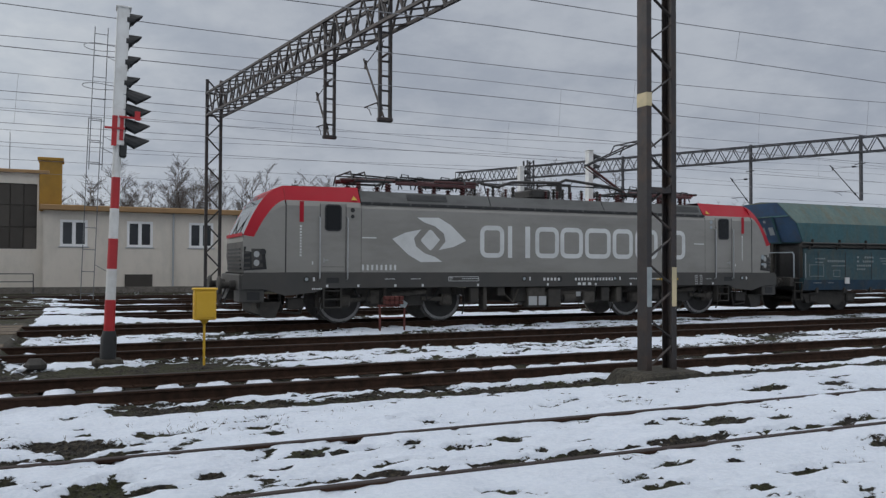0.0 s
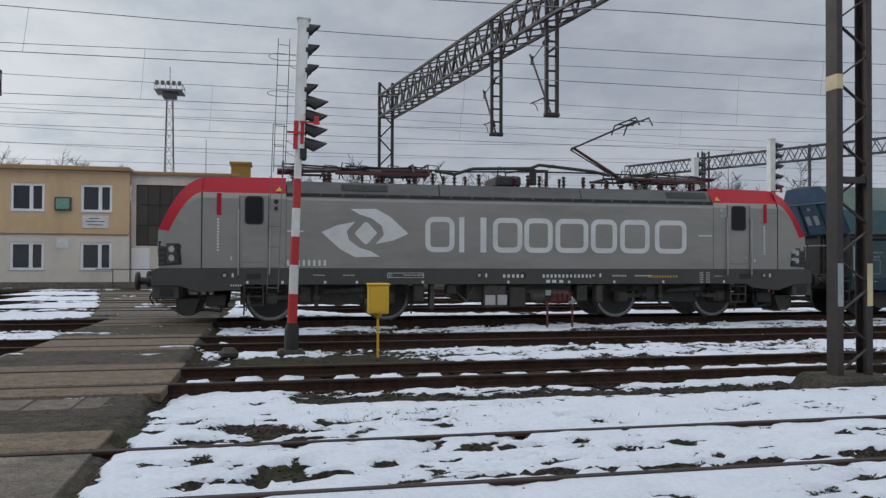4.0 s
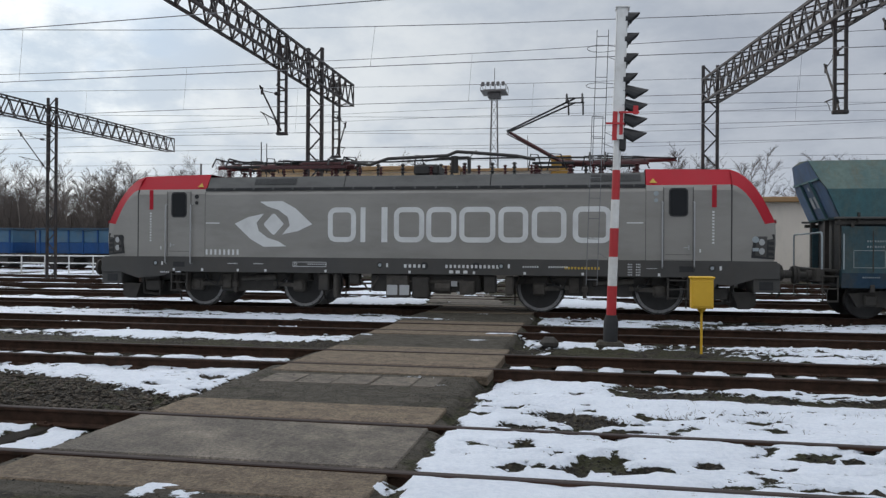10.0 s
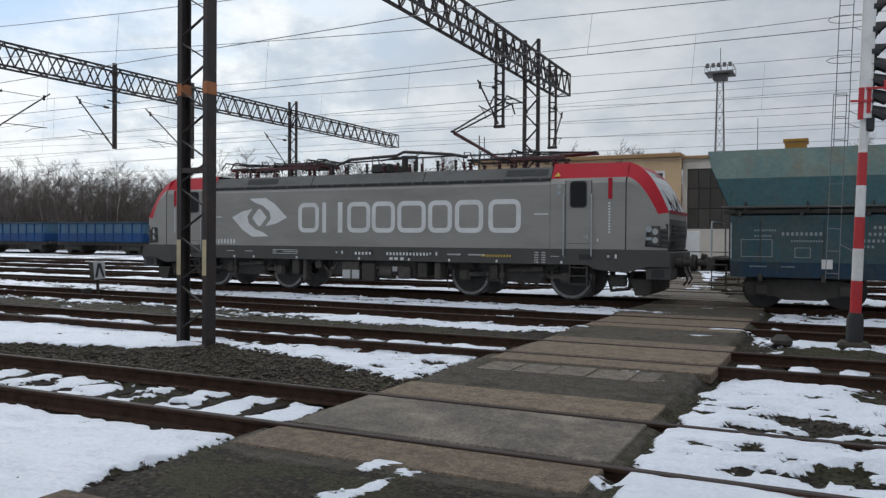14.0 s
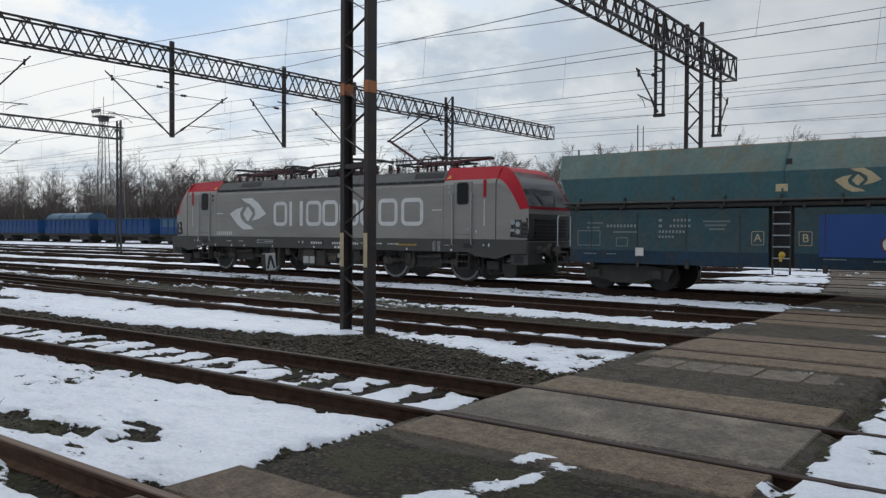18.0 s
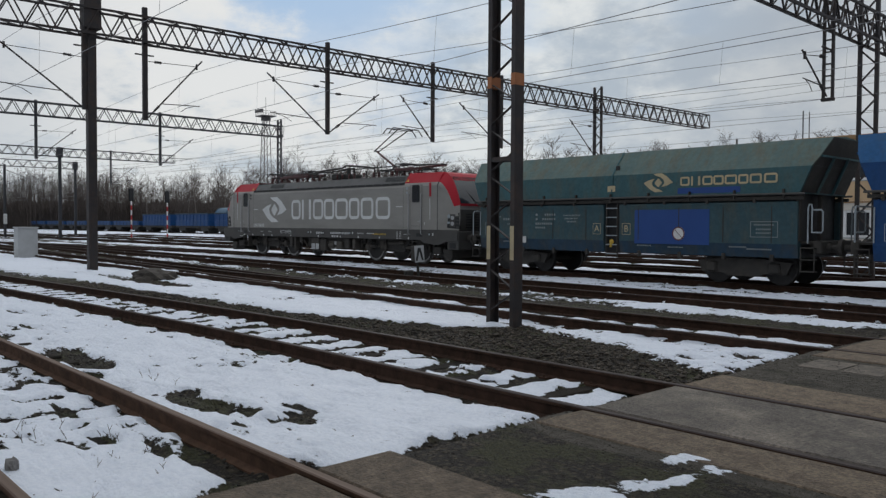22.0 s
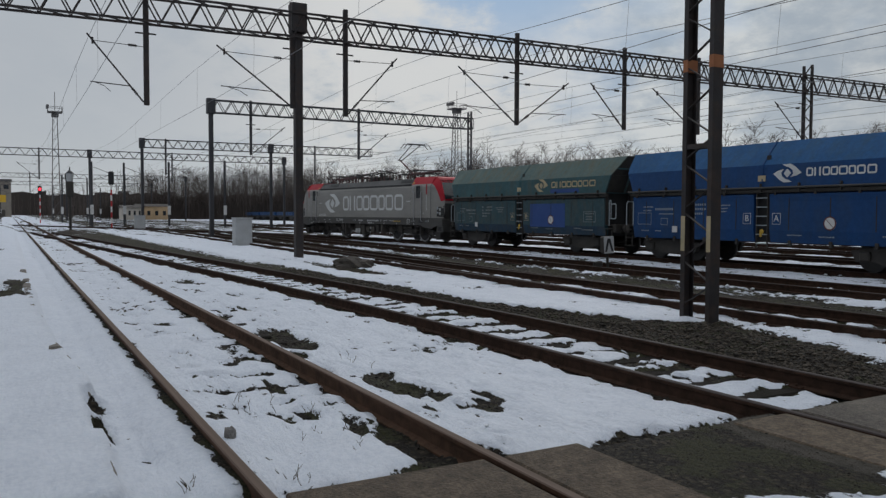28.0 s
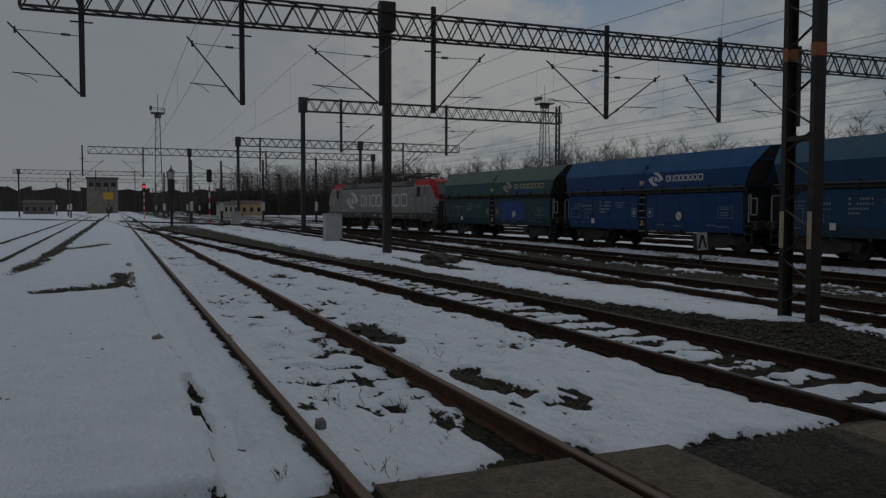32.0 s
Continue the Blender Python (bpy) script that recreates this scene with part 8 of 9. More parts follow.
    part("cellar_grille", Shape().box(2.3, y + 0.1, 0.1, 3.9, y + 0.19, 0.95), BROWNDOOR, g)
    for x in (5.1, 9.0):
        part("downpipe", Shape().tube((x, y + 0.1, 0), (x, y + 0.1, 4.8), 0.06, 8), GALV, g)
    part("east_wall", Shape().box(13.65, y + 0.55, -0.2, 14.0, y + 9, 4.75), PLASTER, g)
    part("back_wall", Shape().box(-22.6, y + 8.8, -0.2, 14.0, y + 9, 4.7), PLASTER, g)


workshop()


def floodlight_tower(x, y, h, w, r, label):
    g = thing("floodlight_tower", label, "floodlight tower", group="floodlight towers")
    s = Shape()
    k = w
    n = int(h / 2.0)
    for e in (-1, 1):
        for f in (-1, 1):
            s.bar((x + e * k, y + f * k, -0.2), (x + e * k * 0.45, y + f * k * 0.45, h), 0.12, 0.12)
    for i in range(n):
        a, b = i / n, (i + 1) / n
        ka, kb = k * (1 - 0.55 * a), k * (1 - 0.55 * b)
        for e in (-1, 1):
            s.bar((x - e * ka, y - ka, h * a), (x + e * kb, y - kb, h * b), 0.06, 0.06)
            s.bar((x + e * ka, y - ka * 1, h * a), (x + e * kb, y + kb, h * b), 0.06, 0.06)
        s.bar((x - kb, y - kb, h * b), (x + kb, y - kb, h * b), 0.06, 0.06)
    part("lattice", s, TOWERGREY, g)
    pl = part("platform", Shape().cbox(x - r, y - r, h, x + r, y + r, h + 0.25, 0.05).cbox(x - r * 0.5, y - r * 0.5, h - 0.9, x + r * 0.5, y + r * 0.5, h, 0.1), TOWERGREY, g)
    s = Shape()
    for e in (-1, 1):
        s.bar((x - r, y + e * r, h + 1.2), (x + r, y + e * r, h + 1.2), 0.08, 0.08).bar((x + e * r, y - r, h + 1.2), (x + e * r, y + r, h + 1.2), 0.08, 0.08)
        for i in range(6):
            s.bar((x - r + 2 * r * i / 5, y + e * r, h), (x - r + 2 * r * i / 5, y + e * r, h + 1.2), 0.07, 0.07)
    part("railing", s, TOWERGREY, pl)
    for i in range(5):
        part("floodlight", Shape().cbox(x + r * (0.4 * i - 0.8) - 0.28, y - r - 0.3, h + 0.9, x + r * (0.4 * i - 0.8) + 0.28, y - r + 0.2, h + 1.6, 0.08), TOWERGREY, pl)
    part("lightning_rod", Shape().tube((x, y, h + 0.2), (x, y, h + 4.5), 0.06, 6), TOWERGREY, g)


floodlight_tower(-16.5, 139.0, 29.5, 1.0, 2.2, "tall grey lattice floodlight tower with a lamp platform behind the building")
floodlight_tower(-165.0, 94.0, 26.5, 1.3, 1.7, "tall grey lattice floodlight tower above the bare woods")
floodlight_tower(-190.0, 9.0, 23.0, 0.9, 1.4, "tall grey lattice floodlight tower at the end of the yard")
s = Shape().tube((-10.6, 139, 0), (-10.6, 139, 22), 0.14, 6, 0.05)
solo("aerial_mast", s, TOWERGREY, "thin grey aerial mast behind the depot building", "mast")
s = Shape().tube((-33.0, 63.5, 0), (-33.0, 63.5, 9.0), 0.14, 6, 0.08)
solo("wooden_pole", s, TOWERGREY, "plain grey pole by the far tracks", "pole")


def far_wagons():
    """Open blue wagons standing on the far track."""
    g = thing("open_wagon", "blue open wagon with weathered sides on a far track", "freight wagon", group="far standing wagons")
    part("body", Shape().cbox(-6.3, -1.4, 1.2, 6.3, 1.4, 2.1, 0.03), BLUE, g)
    part("upper_side", Shape().cbox(-6.3, -1.36, 2.1, 6.3, 1.36, 3.2, 0.03), HOODBLUE, g)
    for i in range(10):
        part("rib", Shape().box(-6.0 + i * 1.33, -1.44, 1.15, -5.88 + i * 1.33, -1.35, 3.2), BLUE, g)
    part("top_rail", Shape().cbox(-6.35, -1.5, 3.1, 6.35, 1.5, 3.3, 0.03), NAVY, g)
    part("underframe", Shape().box(-6.5, -1.2, 0.85, 6.5, 1.2, 1.2), UNDER, g)
    for x in (-4.3, 4.3):
        b = part("bogie", Shape().box(x - 1.3, -1.1, 0.35, x + 1.3, 1.1, 0.8), UNDER, g)
        for dx in (-0.9, 0.9):
            part("wheel", Shape().tube((x + dx, -0.78, 0.46), (x + dx, 0.78, 0.46), 0.46, 16), UNDER, b)
    for x in (-6.6, 6.6):
        part("buffer_beam", Shape().box(x - 0.25, -1.0, 0.9, x + 0.25, 1.0, 1.2), UNDER, g)
    xs = [-38.9 - 14.8 * i for i in range(8)]
    g.matrix_basis = pose(xs[0], 60, 0)
    made = [g]
    for x in xs[1:]:
        made.append(copy_thing(g, pose(x, 60, 0)))
    for i, o in enumerate(made):
        if i > 3:
            for ch in o.children:
                if ch.name.startswith("upper_side"):
                    ch.data = ch.data.copy()
                    ch.data.materials[0] = BLUE
    # a hooded wagon in the row and low ones behind it
    arc = [(-1.45 * math.cos(math.pi * i / 12), 3.2 + 0.95 * math.sin(math.pi * i / 12)) for i in range(13)]
    x0, x1 = -6.1, 6.1
    s = Shape().add([(x, a, b) for x in (x0, x1) for a, b in arc], [(i, i + 1, 14 + i, 13 + i) for i in range(12)] + [tuple(range(13)), tuple(range(13, 26))])
    part("hood", s, HOODBLUE, made[5], "faded light blue hood")
    for x in (-5.9, -2.1, 1.9, 5.9):
        part("hood_band", Shape().add([(x + d, a * 1.03, 3.2 + (b - 3.2) * 1.05) for d in (-0.09, 0.09) for a, b in arc], [(i, i + 1, 14 + i, 13 + i) for i in range(12)] + [tuple(range(13)), tuple(range(13, 26))]), NAVY, made[5])
    tagged(made[5], "blue wagon with a rounded hood on a far track", "freight wagon", "far standing wagons")
    f = thing("flat_wagon", "low blue flat wagon with short sides on a far track", "freight wagon", group="far standing wagons")
    part("body", Shape().cbox(-6.7, -1.4, 1.2, 6.7, 1.4, 2.0, 0.03), BLUE, f)
    for i in range(8):
        part("stake", Shape().box(-6.4 + i * 1.8, -1.46, 1.1, -6.28 + i * 1.8, -1.38, 2.25), NAVY, f)
    part("underframe", Shape().box(-6.9, -1.2, 0.85, 6.9, 1.2, 1.2), UNDER, f)
    for x in (-4.3, 4.3):
        b = part("bogie", Shape().box(x - 1.3, -1.1, 0.35, x + 1.3, 1.1, 0.8), UNDER, f)
        for dx in (-0.9, 0.9):
            part("wheel", Shape().tube((x + dx, -0.78, 0.46), (x + dx, 0.78, 0.46), 0.46, 16), UNDER, b)
    f.matrix_basis = pose(-157.5, 60, 0)
    for x in (-172.3, -187.1, -201.9, -216.7):
        copy_thing(f, pose(x, 60, 0))


far_wagons()


def far_block():
    g = thing("signal_tower", "weathered pale signal tower at the yard's end", "building")
    x, y = -330.0, -4.6
    part("wall", Shape().cbox(x - 10, y - 5.6, -0.2, x, y + 5.4, 13.2, 0.05), TOWERWALL, g)
    part("roof", Shape().cbox(x - 10.5, y - 5.9, 13.2, x + 0.5, y + 5.7, 13.8, 0.05), TOWERGREY, g)
    for i in range(4):
        for z in (10.2,):
            part("window", Shape().box(x + 0.005, y - 4.8 + 2.6 * i, z, x + 0.1, y - 3.2 + 2.6 * i, z + 1.5), PANE, g)
    part("door", Shape().box(x + 0.005, y + 1.2, 0, x + 0.05, y + 3.4, 2.6), BROWNDOOR, g)
    s = thing("yard_sign", "yellow warning board on a dark post beside the far track", "sign", pose(-150, -1.2, -0.1))
    part("post", Shape().tube((0, 0, 0), (0, 0, 5.2), 0.08, 8), UNDER, s)
    part("board", Shape().cbox(0.09, -0.8, 3.4, 0.15, 0.8, 4.6, 0.02), YELLOW, s)


far_block()


def far_house(x, y, w, d, h, mat, label):
    g = thing("far_house", label, "building", group="far buildings")
    part("wall", Shape().cbox(x - w / 2, y - d / 2, -0.2, x + w / 2, y + d / 2, h, 0.05), mat, g)
    part("roof", Shape().prism([(x - w / 2 - 0.3, h), (x + w / 2 + 0.3, h), (x, h + w * 0.12)], y - d / 2 - 0.3, y + d / 2 + 0.3), BROWNDOOR, g)
    for i in range(4):
        part("window", Shape().box(x + w / 2 + 0.002, y - d / 2 + d * (i + 0.3) / 4, 1, x + w / 2 + 0.05, y - d / 2 + d * (i + 0.7) / 4, 2.2), PANE, g)


far_house(-228, 34.0, 6, 8, 3.4, OCHRE, "low ochre shed among the far masts")
far_house(-222, 28.0, 6, 5, 3.0, PLASTER, "low pale shed among the far masts")
far_house(-300, -24, 8, 9, 3.6, CONCRETE, "pale low building at the end of the yard")


def woods():
    """Bare winter woods: tapered trunks with limbs and fine twigs."""
    rng = random.Random(11)
    crowns, birches, brush = Shape(), Shape(), Shape()

    def tri(s, a, b, r0, r1):
        d = (b - a).normalized()
        u = d.cross(Vector((0.3, 1, 0.2))).normalized()
        w = d.cross(u)
        o = len(s.v)
        for p, r in ((a, r0), (b, r1)):
            s.v += [tuple(p + u * r), tuple(p - u * r * 0.5 + w * r * 0.87), tuple(p - u * r * 0.5 - w * r * 0.87)]
        s.f += [(o, o + 1, o + 4, o + 3), (o + 1, o + 2, o + 5, o + 4), (o + 2, o, o + 3, o + 5)]

    def twig(s, a, b, r):
        d = b - a
        u = Vector((d.z, 0.3 * d.y, -d.x)).normalized() * r
        o = len(s.v)
        s.v += [tuple(a + u), tuple(a - u), tuple(b)]
        s.f.append((o, o + 1, o + 2))

    def tree(x, y, h, birch, fine):
        trunk = birches if birch else crowns
        lean = Vector((rng.uniform(-0.07, 0.07), rng.uniform(-0.05, 0.05), 1))
        p = Vector((x, y, -0.3))
        r = h * 0.0085
        segs = 4
        nodes = [p]
        for i in range(segs):
            q = p + lean * h / segs + Vector((rng.uniform(-0.25, 0.25), rng.uniform(-0.25, 0.25), 0))
            tri(trunk, p, q, r * (1 - 0.85 * i / segs), r * (1 - 0.85 * (i + 1) / segs))
            nodes.append(q)
            p = q
        for i in range(rng.randint(22, 28) if fine else 10):
            f = rng.uniform(0.18, 0.97)
            k = min(segs - 1, int(f * segs))
            o = nodes[k].lerp(nodes[k + 1], f * segs - k)
            a = rng.uniform(0, 6.28)
            l = h * rng.uniform(0.16, 0.34) * (1.1 - 0.7 * f)
            e = o + Vector((math.cos(a), math.sin(a), rng.uniform(0.5, 1.7))).normalized() * l
            tri(crowns, o, e, 0.024, 0.009)
            for j in range(rng.randint(9, 11) if fine else 5):
                c = o.lerp(e, rng.uniform(0.2, 1.0))
                b = a + rng.uniform(-1.5, 1.5)
                d = Vector((math.cos(b), math.sin(b) * 0.6, rng.uniform(0.1, 1.5))).normalized()
                e2 = c + d * l * rng.uniform(0.25, 0.6)
                twig(crowns, c, e2, 0.015)
                if fine:
                    c2 = c.lerp(e2, rng.uniform(0.3, 0.8))
                    twig(crowns, c2, c2 + Vector((d.x + rng.uniform(-0.8, 0.8), d.y, d.z + rng.uniform(-0.3, 0.8))).normalized() * l * rng.uniform(0.15, 0.35), 0.012)
                    c3 = c.lerp(e2, rng.uniform(0.4, 0.95))
                    twig(crowns, c3, c3 + Vector((d.x + rng.uniform(-0.9, 0.9), d.y, d.z + rng.uniform(-0.2, 0.9))).normalized() * l * rng.uniform(0.15, 0.35), 0.012)

    def bush(x, y, h, n=10):
        for j in range(n):
            a = rng.uniform(0, 6.28)
            b = Vector((x + rng.uniform(-0.9, 0.9), y + rng.uniform(-0.9, 0.9), -0.2))
            tri(brush, b, b + Vector((math.cos(a) * 0.4, math.sin(a) * 0.4, 1)).normalized() * h * rng.uniform(0.5, 1), 0.07, 0.02)

    for i in range(1250):
        x = rng.uniform(-260, 70) if i < 760 else rng.uniform(-150, -20)
        h = rng.uniform(9.0, 12.5) * (0.8 + 0.35 * rng.random() ** 2)
        h *= (0.84 + 0.2 * min(1, max(0, (x - 30) / 15))) if x > -32 else 1.0 + 0.28 * min(1, max(0, (-x - 80) / 100))
        tree(x, 76 + rng.uniform(0, 38), h, rng.random() < 0.18, True)
    for i in range(46):
        tree(rng.choice((rng.uniform(1, 17), rng.uniform(2, 16), rng.uniform(23, 29), rng.uniform(40, 47))), 84 + rng.uniform(-4, 8), rng.uniform(9.5, 11.8), False, True)
    # the edge of the woods swings towards the yard's far end
    for i in range(560):
        f = rng.random()
        tree(-200 - 60 * f - rng.uniform(0, 45), 74 - 42 * f + rng.uniform(-4, 22), rng.uniform(11.5, 16.5), False, i < 330)
    for i in range(1500):
        f = rng.random()
        bush(-200 - 60 * f - rng.uniform(0, 40), 72 - 42 * f + rng.uniform(-4, 22), rng.uniform(4, 9), 9)
    for i in range(160):
        tree(rng.uniform(-420, -260), rng.uniform(10, 60), rng.uniform(8, 13), False, False)
    for i in range(160):
        tree(rng.uniform(-560, -400), rng.uniform(-120, 60), rng.uniform(9, 14), False, False)
    for i in range(3600):
        x = rng.uniform(-330, 110)
        bush(x, rng.uniform(75, 112), rng.uniform(3.5, 7.5) * (0.8 if x > -32 else 1), 9)
    for i in range(900):
        x = rng.uniform(-420, -200)
        bush(x, rng.uniform(30, 90) if x < -235 else rng.uniform(64, 90), rng.uniform(3, 7), 8)
    for i in range(240):
        x = rng.uniform(48, 190)
        tree(x, 84 + rng.uniform(0, 30), rng.uniform(8.5, 11.5), False, i % 2 == 0)
        bush(x + 1.5, 82 + rng.uniform(0, 25), rng.uniform(4, 7), 9)
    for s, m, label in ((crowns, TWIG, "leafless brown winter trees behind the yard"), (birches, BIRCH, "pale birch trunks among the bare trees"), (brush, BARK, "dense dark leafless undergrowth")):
        me = bpy.data.meshes.new("bare_woods")
        me.from_pydata(s.v, [], s.f)
        me.materials.append(m)
        tagged(new("bare_woods", me), label, "woods", kind="stuff")
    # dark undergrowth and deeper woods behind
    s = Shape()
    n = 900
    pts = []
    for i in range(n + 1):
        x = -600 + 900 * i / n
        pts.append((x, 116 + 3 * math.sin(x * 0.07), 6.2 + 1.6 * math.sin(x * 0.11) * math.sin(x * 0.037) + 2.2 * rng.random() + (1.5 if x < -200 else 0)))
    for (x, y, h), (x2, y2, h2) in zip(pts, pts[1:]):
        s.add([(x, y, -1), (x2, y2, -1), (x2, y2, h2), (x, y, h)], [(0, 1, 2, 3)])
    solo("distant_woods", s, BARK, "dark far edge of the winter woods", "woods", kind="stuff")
    s = Shape()
    for i in range(90):
        a, b = radians(148 + 64 * i / 90), radians(148 + 64 * (i + 1) / 90)
        h, h2 = 13 + 5 * rng.random(), 13 + 5 * rng.random()
        s.add([(620 * math.cos(a), 620 * math.sin(a), -1), (620 * math.cos(b), 620 * math.sin(b), -1), (620 * math.cos(b), 620 * math.sin(b), h2), (620 * math.cos(a), 620 * math.sin(a), h)], [(0, 1, 2, 3)])
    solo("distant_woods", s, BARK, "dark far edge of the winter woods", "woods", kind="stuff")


woods()


def small_ground_things():
    rng = random.Random(3)
    s = Shape()
    for cx, cy, n, sp in ((1.0, 7.75, 50, 0.55), (0.5, 7.7, 25, 0.25), (2.3, 7.6, 30, 0.7), (3.9, 7.5, 25, 0.9), (-5.6, 2.3, 8, 0.4), (-6.2, 2.0, 6, 0.4), (5.6, 4.6, 30, 0.6), (6.8, 4.3, 30, 0.6), (2.4, 3.9, 15, 0.3), (4.2, 3.8, 20, 0.4), (-12.0, -0.6, 12, 0.6), (-4.85, 0.95, 8, 0.12), (-4.75, 1.55, 9, 0.14), (-7.0, 1.75, 5, 0.25), (-8.6, 3.45, 6, 0.3), (1.4, 8.1, 40, 0.5), (2.6, 8.2, 30, 0.4), (0.6, 8.3, 20, 0.4), (7.6, 3.6, 30, 0.8)):
        for i in range(n):
            x, y = cx + rng.gauss(0, sp), cy + rng.gauss(0, sp * 0.25)
            h = rng.uniform(0.035, 0.10)
            a = rng.uniform(0, 6.28)
            p = Vector((x, y, -0.08 if x > -1.3 else -0.15))
            q = p + Vector((math.cos(a) * h * 0.5, math.sin(a) * h * 0.5, h))
            s.tube(p, q, 0.0028, 3, 0.0012, cap=False)
            for j in range(2):
                b = a + rng.uniform(-1.4, 1.4)
                m = p.lerp(q, rng.uniform(0.4, 0.9))
                s.tube(m, m + Vector((math.cos(b) * 0.035, math.sin(b) * 0.035, 0.04)), 0.0026, 3, 0.0012, cap=False)
    solo("dry_weeds", s, WEED, "thin dry brown weeds poking out of the snow", "weeds", kind="stuff")

    def boulder(name, x, y, z, rx, ry, rz, mat, label, cat):
        b = bmesh.new()
        bmesh.ops.create_icosphere(b, subdivisions=3, radius=1)
        for v in b.verts:
            k = 1 + 0.35 * noise.noise(v.co * 1.7 + Vector((x, y, 0))) + 0.22 * noise.noise(v.co * 4.3) + 0.12 * noise.noise(v.co * 9)
            v.co = Vector((v.co.x * rx * k, v.co.y * ry * k, v.co.z * rz * k))
        me = bpy.data.meshes.new(name)
        b.to_mesh(me)
        b.free()
        me.materials.append(mat)
        ob = new(name, me)
        ob.location = (x, y, z)
        tagged(ob, label, cat)

    boulder("stone", -5.82, 1.40, -0.07, 0.046, 0.042, 0.07, STONE, "small grey stone leaning on the rail", "stone")
    boulder("earth_mound", -24.2, 9.9, -0.2, 1.15, 0.6, 0.36, MOUND, "dark lump of earth in the snow", "earth mound")
    # low concrete edge of the loading strip
    g = thing("platform_edge", "low concrete platform edge half buried in snow", "platform edge", kind="structure")
    x = -5.0
    while x > -24:
        w = rng.uniform(0.45, 0.8)
        y = float(np.interp(x - w / 2, [-15, -12, -10, -8.6, -7.5, -6.2, -5.2], [0.40, 0.45, 0.53, 0.62, 0.65, 0.60, 0.55]))
        if not -7.7 < x - w / 2 < -6.1:
            part("edge_stone", Shape().cbox(-w / 2, -0.15, -0.2, w / 2, 0.0, 0.0, 0.025), CONCRETE, g,
                 at=pose(x - w / 2, y - 0.02, 0.012 + rng.uniform(-0.04, 0.025), rng.uniform(-3, 3), rng.uniform(-2.5, 2.5), rng.uniform(-4, 4)))
        x -= w + 0.03


small_ground_things()


def far_masts():
    rng = random.Random(21)
    spots = [(-108, 9.1), (-119, 14.2), (-113, 19.2), (-103, 24.4), (-150, 8), (-158, 19), (-168, -8), (-176, 14), (-198, -10), (-205, 9), (-214, 20), (-225, -14), (-250, -2)]
    for x, y in spots:
        h = rng.uniform(7.8, 9.0)
        g = thing("catenary_mast", "plain dark steel mast with a pale number board", "mast", group="far line masts")
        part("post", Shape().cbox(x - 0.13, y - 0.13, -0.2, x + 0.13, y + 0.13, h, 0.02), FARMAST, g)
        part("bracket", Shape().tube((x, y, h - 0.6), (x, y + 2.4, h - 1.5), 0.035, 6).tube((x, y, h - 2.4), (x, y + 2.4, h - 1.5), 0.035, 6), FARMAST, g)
        part("number_board", Shape().cbox(x + 0.135, y - 0.2, 1.4, x + 0.16, y + 0.2, 2.6, 0.01), SIGWHITE, g)


far_masts()

# ---- sleepers, slabs ----


def sleepers():
    s = Shape().cbox(-0.12, -1.25, -0.09, 0.12, 1.25, 0.0, 0.02)
    me = s.mesh("sleeper", TIE)
    clip = Shape()
    for side in (-1, 1):
        for e in (-0.115, 0.115):
            y = side * 0.7525 + e
            clip.box(-0.06, y - 0.035, 0.0, 0.06, y + 0.035, 0.02)
            clip.tube((0, y, 0.02), (0, y, 0.045), 0.014, 6)
    cm = clip.mesh("rail_clip", RAIL)
    for k, a, b in ((1, -60, -4.6), (2, -72, -4.6), (2, -1.0, 14), (3, -50, -4.4), (3, -1.0, 25), (4, -40, 30), (5, -50, 40)):
        rng = random.Random(k * 10 + 1)
        xs = np.arange(round(a / 0.65) * 0.65, b, 0.65)
        for i, x in enumerate(xs):
            y = float(track_y(k, x))
            slope = float(track_y(k, x + 0.5) - track_y(k, x - 0.5))
            ob = new("sleeper", me)
            ob.parent = TRACKS[k]
            ob.matrix_basis = pose(float(x), y + rng.uniform(-0.03, 0.03), -0.163 + rng.uniform(-0.012, 0.004), 0, 0, math.degrees(slope) + rng.uniform(-0.8, 0.8))
            if k in (2, 3) and -16 < x < 8:
                c = new("rail_clip", cm)
                c.parent = ob


def slab(name, x0, x1, y0, y1, z, mat, road, wob=0.0):
    s = Shape().cbox(0, 0, -0.12, x1 - x0, y1 - y0, 0, 0.012)
    part(name, s, mat, road, at=pose(x0, y0, z, wob, wob * 0.5, wob * 0.6))


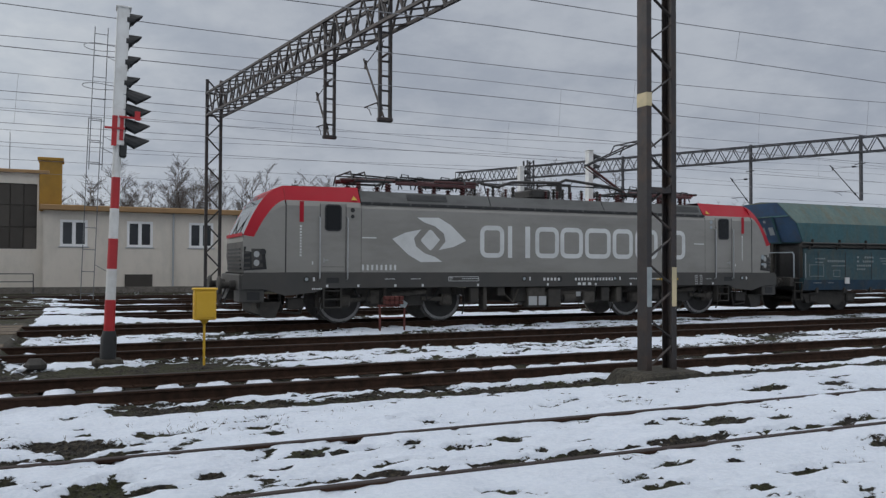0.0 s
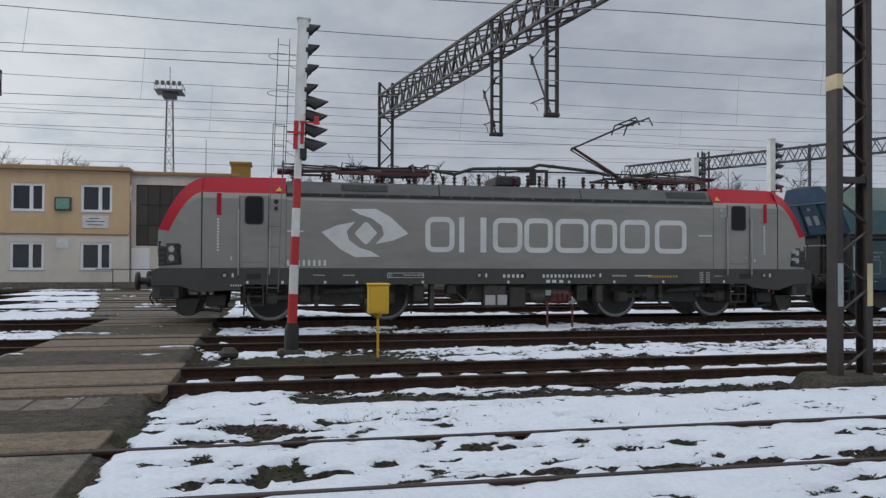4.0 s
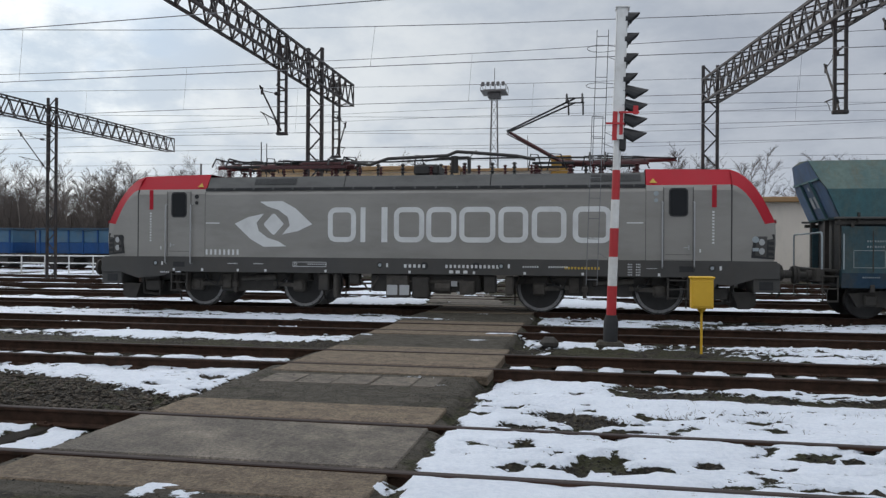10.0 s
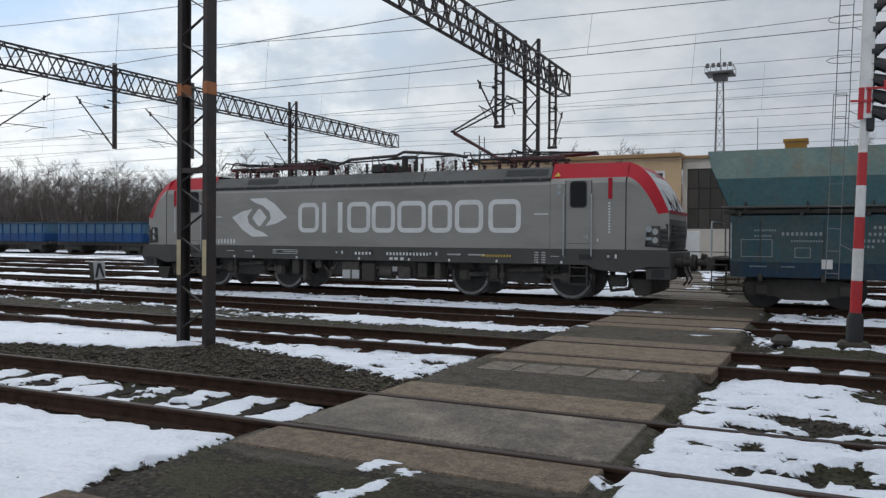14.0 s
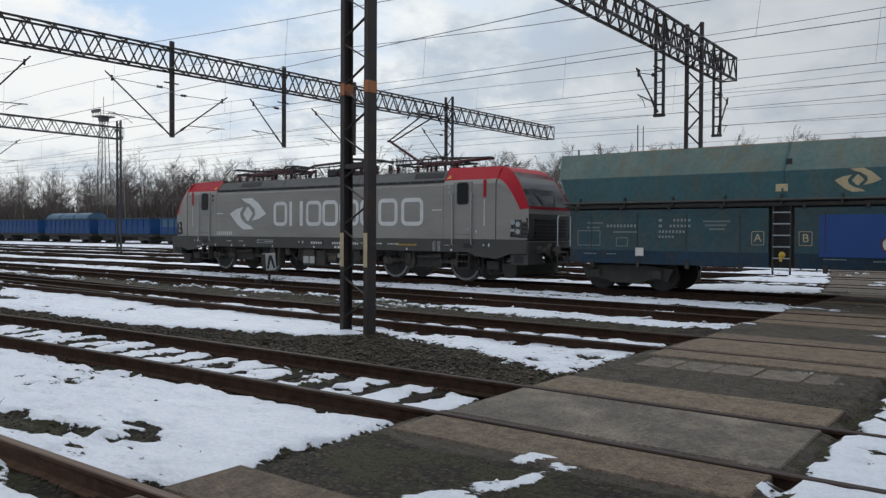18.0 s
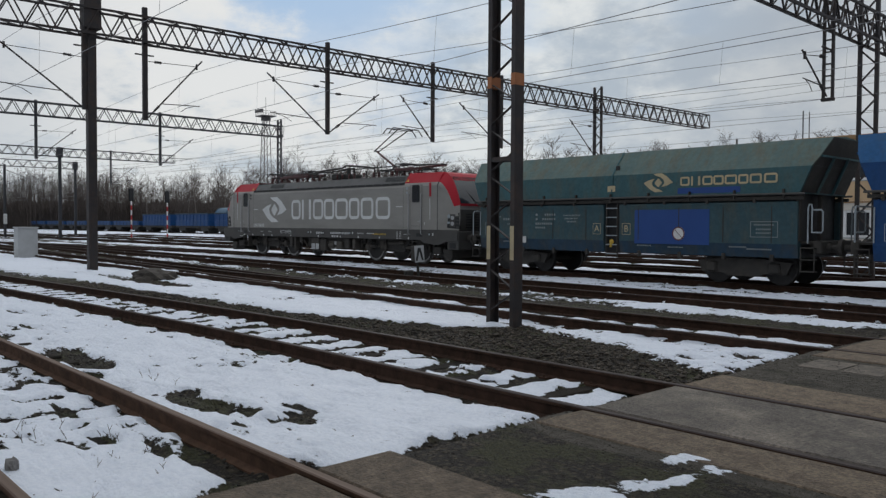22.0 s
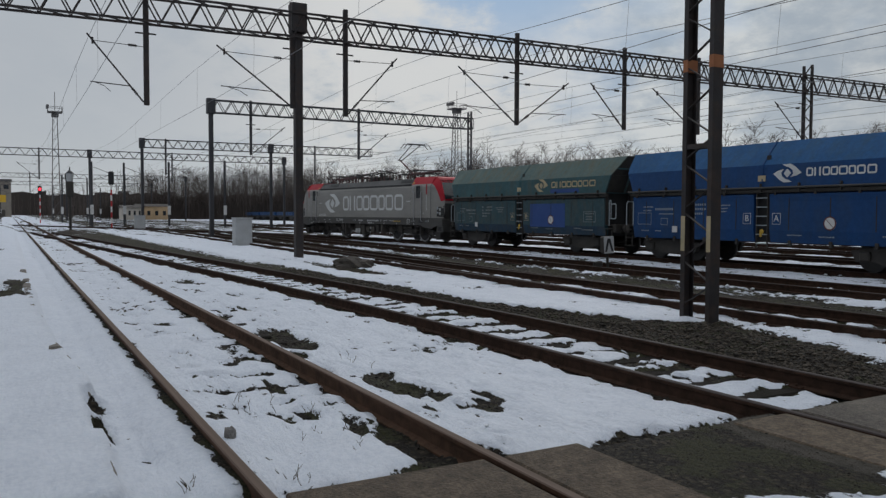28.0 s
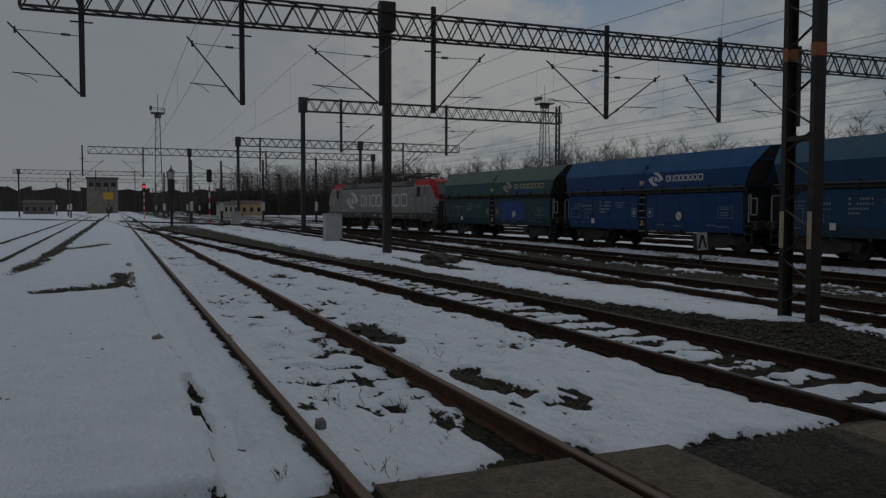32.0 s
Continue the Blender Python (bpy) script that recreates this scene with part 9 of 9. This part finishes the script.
def crossing():
    road = thing("level_crossing", "worn concrete slabs and wet asphalt laid across the tracks", "level crossing", kind="structure")
    rng = random.Random(5)

    def row(y0, y1, cuts, mat, z=-0.004, shift=0.0, name="slab"):
        for a, b in zip(cuts, cuts[1:]):
            slab(name, a + 0.008 + shift, b - 0.008 + shift, y0, y1, z + rng.uniform(-0.006, 0.003), mat, road, rng.uniform(-0.25, 0.25))

    L, R = CROSS_L, CROSS_R
    for k in (1, 2, 3, 4, 5):
        y = float(track_y(k, (L + R) / 2))
        a, b = {1: (L - 0.1, R), 3: (L + 0.06, R + 0.15)}.get(k, (L, R))
        row(y - 0.66, y + 0.66, [a, b], {1: BROWNSLAB, 2: DARKSLAB}.get(k, SLAB), name="panel")
        if k > 1:
            row(y - 1.42, y - 0.81, [a, b], SLAB)
        row(y + 0.81, y + 1.58 if k == 2 else y + 1.42, [a, b], BROWNSLAB if k == 1 else SLAB)
    # the road goes on over the tracks beyond the train
    for k in (6, 7, 8, 9):
        y = float(track_y(k, 0))
        for y0, y1 in ((y - 3.9, y - 2.68), (y - 2.66, y - 1.44), (y - 1.42, y - 0.81), (y - 0.66, y + 0.66), (y + 0.81, y + 1.42)):
            a, b = (float(v) for v in far_road((y0 + y1) / 2))
            row(y0, y1, [a, b], PAVING, z=-0.02)
    row(9.07, 9.72, [L + 0.23, L + 0.7, L + 1.16, L + 1.64, L + 2.15, L + 2.45], PAVING, z=-0.012, name="paving_slab")


crossing()
sleepers()

# ---- what moves ----


def along(x):
    """The pose of a vehicle whose middle is at x on the train's track."""
    slope = float(track_y(5, x + 3) - track_y(5, x - 3)) / 6
    return pose(float(x), float(track_y(5, x)), 0, 0, 0, math.degrees(math.atan(slope)))


def train_place(t):
    """The engine's place at t seconds, smooth between the rows of TRAIN."""
    T, S = [r[0] for r in TRAIN], [r[1] for r in TRAIN]
    D = np.gradient(S, T)
    i = min(max(int(np.searchsorted(T, t)) - 1, 0), len(T) - 2)
    h = T[i + 1] - T[i]
    u = (t - T[i]) / h
    return ((1 + 2 * u) * (1 - u) ** 2 * S[i] + u * (1 - u) ** 2 * h * D[i] + u * u * (3 - 2 * u) * S[i + 1] + u * u * (u - 1) * h * D[i + 1])


def motions():
    steps = [i * 0.5 for i in range(65)]
    walk(LOCO, [(t, along(train_place(t))) for t in steps])
    for w, off in zip(WAGONS, WAGON_AT):
        walk(w, [(t, along(train_place(t) + off)) for t in steps])
    fine = [i * 0.2 for i in range(161)]
    x0 = train_place(0)
    for axle, x, r in LOCO_SETS:
        walk(axle, [(t, pose(x, 0, r, 0, math.degrees((train_place(t) - x0) / r), 0)) for t in fine])
    for sets in WAGON_SETS[:3]:
        for axle, x, r in sets:
            walk(axle, [(t, pose(x, 0, r, 0, math.degrees((train_place(t) - x0) / r), 0)) for t in fine])


motions()
